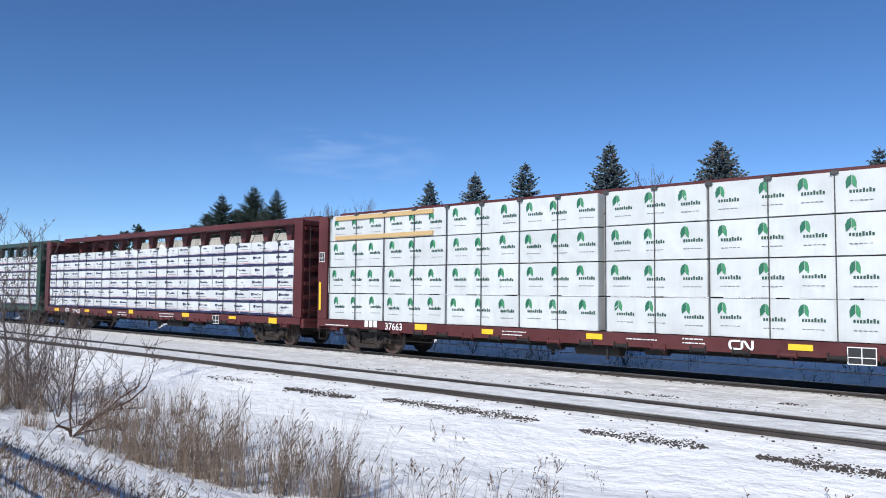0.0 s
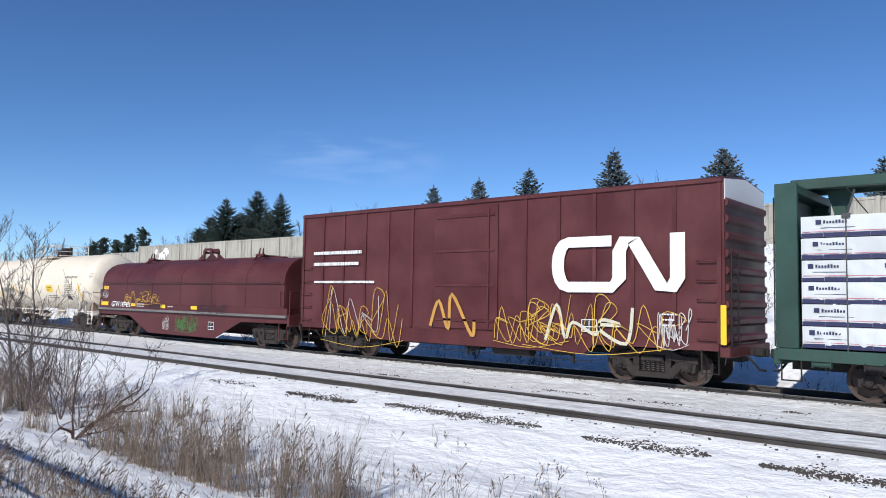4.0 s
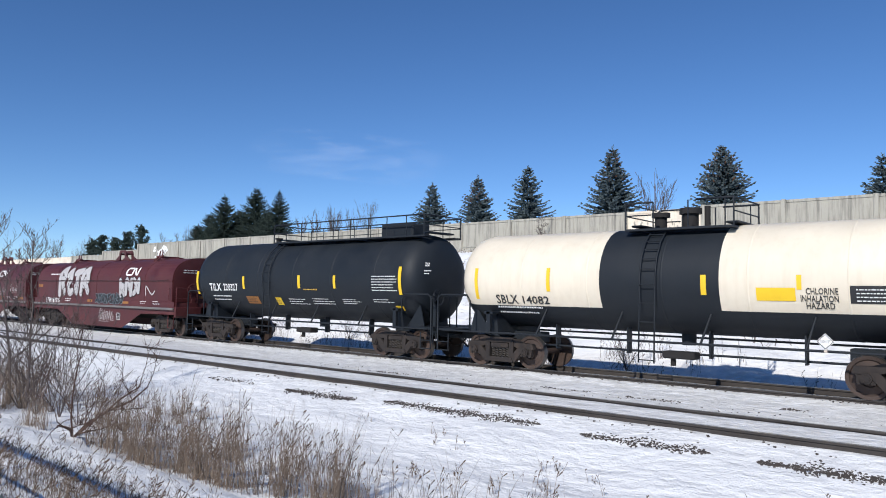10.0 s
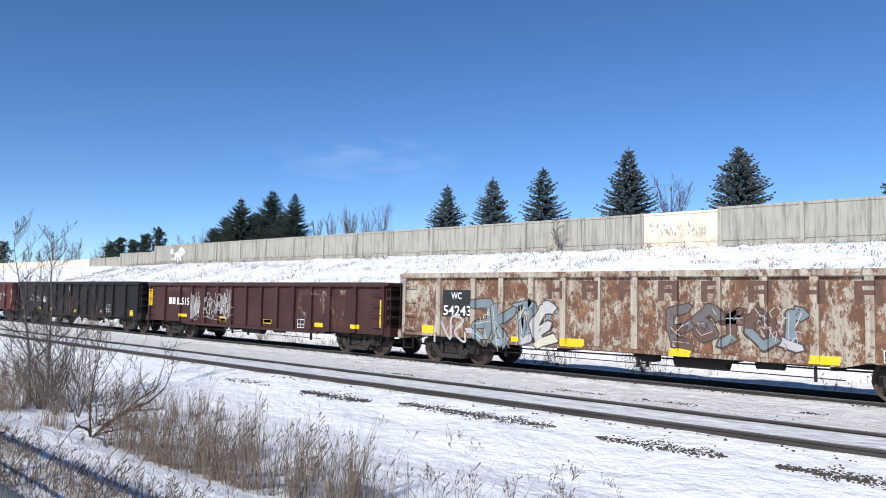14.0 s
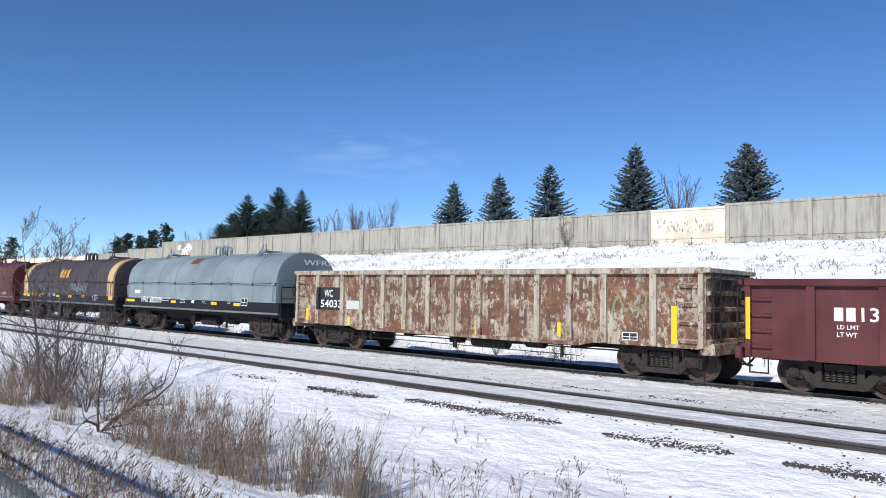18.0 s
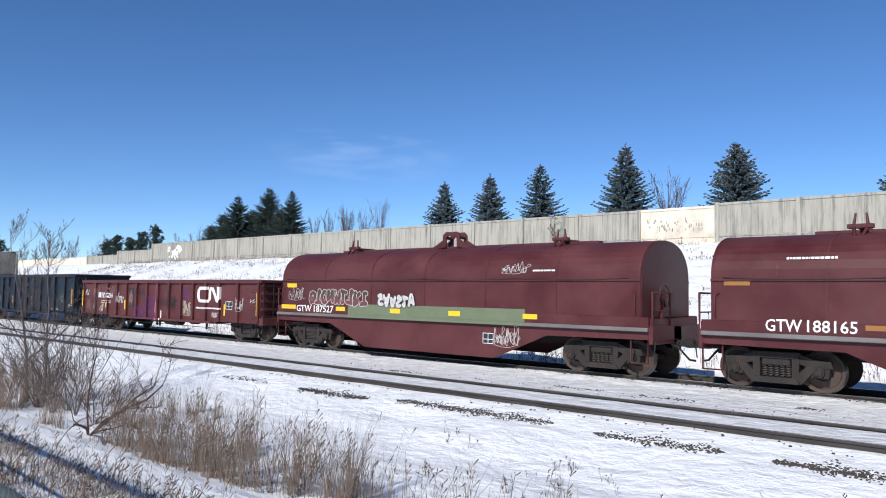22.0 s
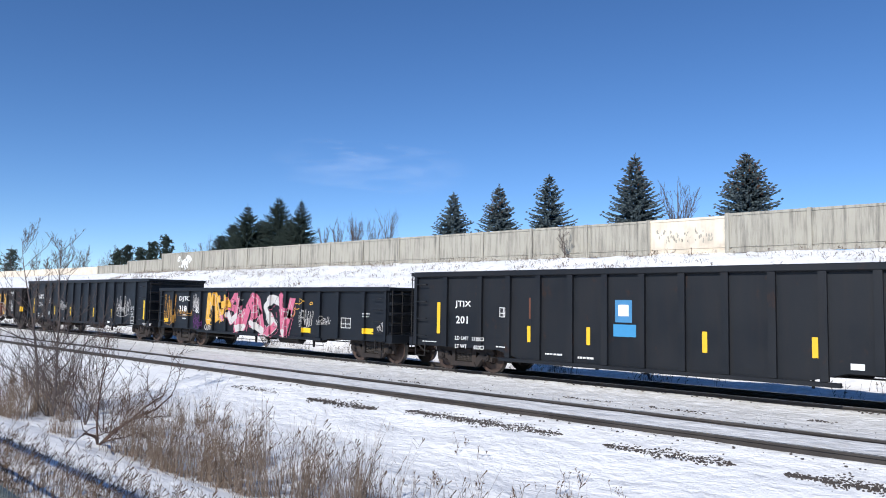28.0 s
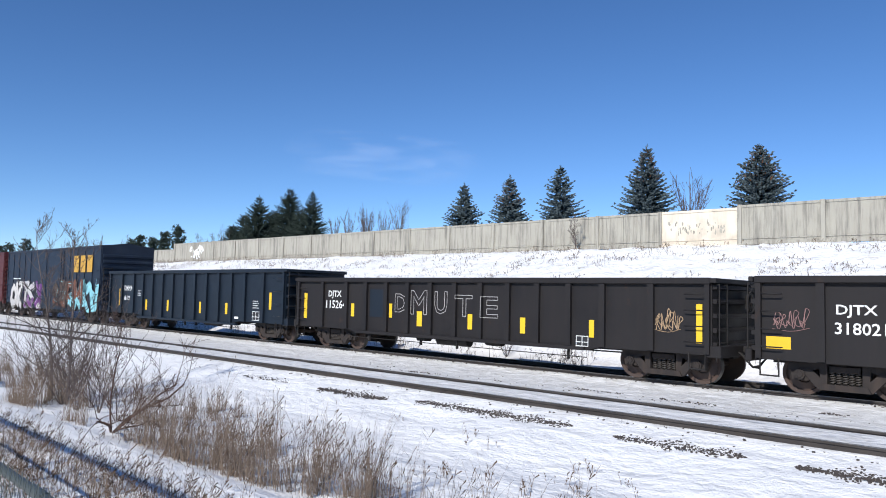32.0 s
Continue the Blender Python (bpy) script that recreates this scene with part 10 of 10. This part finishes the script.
    patch(c, YELLOW, -0.67, -0.16, 0.91, 1.10)
    word(c, "17", CHALK, -1.68, -1.27, 1.64, 1.97)
    word(c, "17", CHALK, 0.51, 0.87, 1.70, 2.01)
    patch(c, YELLOW, -3.56, -3.11, 0.97, 1.13)
    patch(c, YELLOW, 4.36, 5.13, 0.88, 1.11)
    patch(c, YELLOW, 2.36, 2.96, 0.95, 1.18)
    patch(c, YELLOW, 7.41, 8.03, 1.12, 1.43)
    tag(c, PALE, 5, -1.62, -0.76, 0.51, 1.60)
    tag(c, PALE, 4, 0.19, 0.83, 0.83, 1.65)
    stencil(c, 5.77, 6.18, 1.14, 1.43)
    tag(c, PALE, 4, 5.46, 6.43, 1.38, 1.93)
    word(c, "INSIDE HEIGHT", INK_W, 5.63, 6.35, 2.24, 2.36)
    word(c, "5-0", INK_W, 5.90, 6.10, 2.08, 2.19)
    fine_print(c, 3, RUST_DRIP, 6.95, 7.35, 1.98, 2.36)
    tag(c, DUSTY, 3, 7.0, 7.45, 1.55, 1.75)
    fine_print(c, 1, OCHRE, 5.62, 6.35, 0.86, 0.94)
    patch(c, YELLOW, -7.69, -7.17, 1.01, 1.28)
    tag(c, DUSTY, 4, -7.54, -6.78, 1.43, 1.94)
    patch(c, GREY_PATCH, -3.76, -3.52, 1.24, 1.38)
    c = CARS[30]
    word(c, "DJTX", INK_W, -6.24, -5.51, 1.82, 2.11)
    word(c, "115264", INK_W, -6.36, -5.24, 1.47, 1.76)
    patch(c, LIME, -7.70, -7.52, 1.05, 1.99)
    patch(c, LIME, -4.95, -4.79, 1.21, 1.67)
    patch(c, LIME, -2.98, -2.84, 1.24, 1.71)
    patch(c, LIME, -1.66, -1.43, 1.01, 1.49)
    patch(c, LIME, 0.52, 0.70, 1.01, 1.47)
    patch(c, LIME, 2.50, 2.68, 0.99, 1.44)
    patch(c, LIME, 4.77, 4.92, 1.00, 1.46)
    patch(c, LIME, 7.70, 7.85, 1.02, 1.95)
    outline_word(c, "M", PALE, -1.94, -1.22, 1.39, 2.16)
    outline_word(c, "U", PALE, -0.87, -0.34, 1.44, 2.14)
    outline_word(c, "T", PALE, 0.07, 0.69, 1.39, 2.04)
    outline_word(c, "E", PALE, 1.09, 1.69, 1.39, 2.01)
    outline_word(c, "D", PALE, -2.69, -2.15, 1.44, 2.04)
    stencil(c, 4.37, 4.75, 0.75, 1.03)
    tag(c, TAN_SPRAY, 4, 6.66, 7.33, 1.27, 1.84)
    patch(c, BLUE_BLACK, -3.96, -3.25, 1.24, 2.18)
    c = CARS[31]
    word(c, "OMNX", INK_W, -6.36, -5.39, 1.91, 2.18)
    word(c, "810", INK_W, -6.30, -5.66, 1.41, 1.65)
    stencil(c, -4.76, -4.38, 1.67, 1.93)
    patch(c, YELLOW, -6.93, -6.72, 1.13, 2.00)
    patch(c, YELLOW, -3.88, -3.70, 0.98, 1.49)
    patch(c, YELLOW, -1.63, -1.46, 0.99, 1.51)
    patch(c, YELLOW, 1.43, 1.58, 0.98, 1.49)
    patch(c, YELLOW, 3.64, 3.82, 1.01, 1.49)
    patch(c, YELLOW, 6.94, 7.10, 1.30, 1.98)
    fine_print(c, 4, INK_W, 5.77, 6.27, 1.29, 1.66)
    stencil(c, 5.76, 6.26, 0.82, 1.19)
    patch(c, INK_W, 4.40, 4.70, 0.84, 0.93)
    c = CARS[32]
    owner(c, 3, INK_GOLD, 4.09, 6.95, 2.90, 3.86)
    wild_piece(c, (CHALK, PALE, PURPLE, CHALK, INK_B), 30, -6.73, -0.95, 0.51, 2.37)
    wild_piece(c, (GHOST2, RUST_DRIP, MURAL_C, MURAL_C, INK_B), 31, 0.95, 7.72, 0.62, 2.46)
    fine_print(c, 1, INK_W, -6.37, -4.62, 2.41, 2.64)


mark_cars()


# ---- paint follows the sheets, posts and curved hoods under it ----
PAINTED = ("lettering", "graffiti", "graffiti_tag", "painted_patch", "owner_mark", "owner_initial", "small_print", "railway_emblem", "worn_mark", "reflector", "stencil_border", "stencil_panel", "emblem_diamond", "emblem_lines", "arrow_mark")


def drape(ob, car):
    """Lay one flat marking on its car's side: cut it along the side's steps, then push each piece back on to the steel."""
    kind = car.name.split(".")[0]
    if kind == "gondola_car":
        half, top, chord_h, low = car["side"]
        cuts_x, places = [], post_places(half)
        for x in places:
            w = 0.085 if abs(x) < half - 0.1 else 0.06
            cuts_x += [x - w - 0.002, x - w, x + w, x + w + 0.002]
        cuts_z = [low + 0.10, low + 0.103, top - chord_h - 0.003, top - chord_h]

        def steel(x, z):
            if z > top - chord_h - 0.001:
                return SIDE + 0.02
            if z < low + 0.101 and abs(x) < half - 3.4:
                return SIDE - 0.01
            on_post = any(abs(x - at) < (0.086 if abs(at) < half - 0.1 else 0.061) for at in places)
            return SIDE - 0.005 if on_post else SIDE - 0.10
    elif kind == "coil_car":
        waist, top, belly, front = car["side"]
        w = SIDE - 0.06
        steps = (1.175, 1.18, 1.28, 1.285, 1.54, 1.545) if belly else (1.055, 1.06, 1.13, 1.135, 1.50, 1.505)
        cuts_x, cuts_z = [], list(steps) + [waist + (top - waist) * i / 14 for i in range(14)]

        def steel(x, z):
            if z < steps[0] + 0.002:
                return SIDE - 0.09 if belly else SIDE - 0.25
            if z < steps[2] + 0.002:
                return SIDE + (0.035 if belly else 0.06)
            if z < steps[4] + 0.002:
                return SIDE - (0.03 if belly else 0.02)
            if z < waist:
                return w + 0.012
            up = min(0.999, (z - waist) / (top - waist)) ** (1 / 0.86)
            return w * math.sqrt(max(0.0, 1 - up * up)) ** 0.86 + 0.016
    else:
        return
    me = ob.data.copy()
    me.transform(ob.matrix_basis)
    ob.matrix_basis = Matrix.Identity(4)
    bm = bmesh.new()
    bm.from_mesh(me)
    xs, zs = [v.co.x for v in bm.verts], [v.co.z for v in bm.verts]
    if kind == "coil_car" and (min(xs) + max(xs)) / 2 > front and min(zs) > 1.5:
        # a mark on the hood's end sheet
        for v in bm.verts:
            v.co = Vector((front + 0.022 - 0.5 * (v.co.y - FACE), -1.44 + 2.1 * (v.co.x - front), v.co.z))
        bm.to_mesh(me)
        bm.free()
        ob.data = me
        return
    for cuts, way, lo, hi in ((cuts_x, Vector((1, 0, 0)), min(xs), max(xs)), (cuts_z, Vector((0, 0, 1)), min(zs), max(zs))):
        for at in cuts:
            if lo < at < hi:
                bmesh.ops.bisect_plane(bm, geom=bm.verts[:] + bm.edges[:] + bm.faces[:], plane_co=way * at, plane_no=way)
    for v in bm.verts:
        v.co.y = -steel(v.co.x, v.co.z) - 0.004 + 0.5 * (v.co.y - FACE)
    bm.to_mesh(me)
    bm.free()
    ob.data = me


for car in CARS:
    for ob in list(car.children):
        if ob.type == "MESH" and ob.name.split(".")[0] in PAINTED:
            drape(ob, car)


# ---- movement ----
def run_at(t):
    for (a, p), (b, q) in zip(RUN, RUN[1:]):
        if t <= b:
            return p + (q - p) * (t - a) / (b - a)
    return RUN[-1][1]


def motions():
    for car in CARS:
        walk(car, [(t, pose(car["middle"] + s, LINE, 0)) for t, s in RUN])
    # the wheels roll while their car passes before the camera
    for wheel, car in WHEELS:
        seat = wheel.matrix_basis.translation.copy()
        near = [k for k in range(1, 32 * FPS) if -48 < car["middle"] + run_at(k / FPS) < 12]
        turned, rows = 0.0, [(0, pose(*seat))]
        if near:
            start = run_at(near[0] / FPS)
            for k in near:
                turned = math.degrees((run_at(k / FPS) - start) / 0.46)
                rows.append((k / FPS, pose(*seat, 0, turned % 360.0, 0)))
        rows.append((32, pose(*seat, 0, turned % 360.0, 0)))
        walk(wheel, rows)


motions()
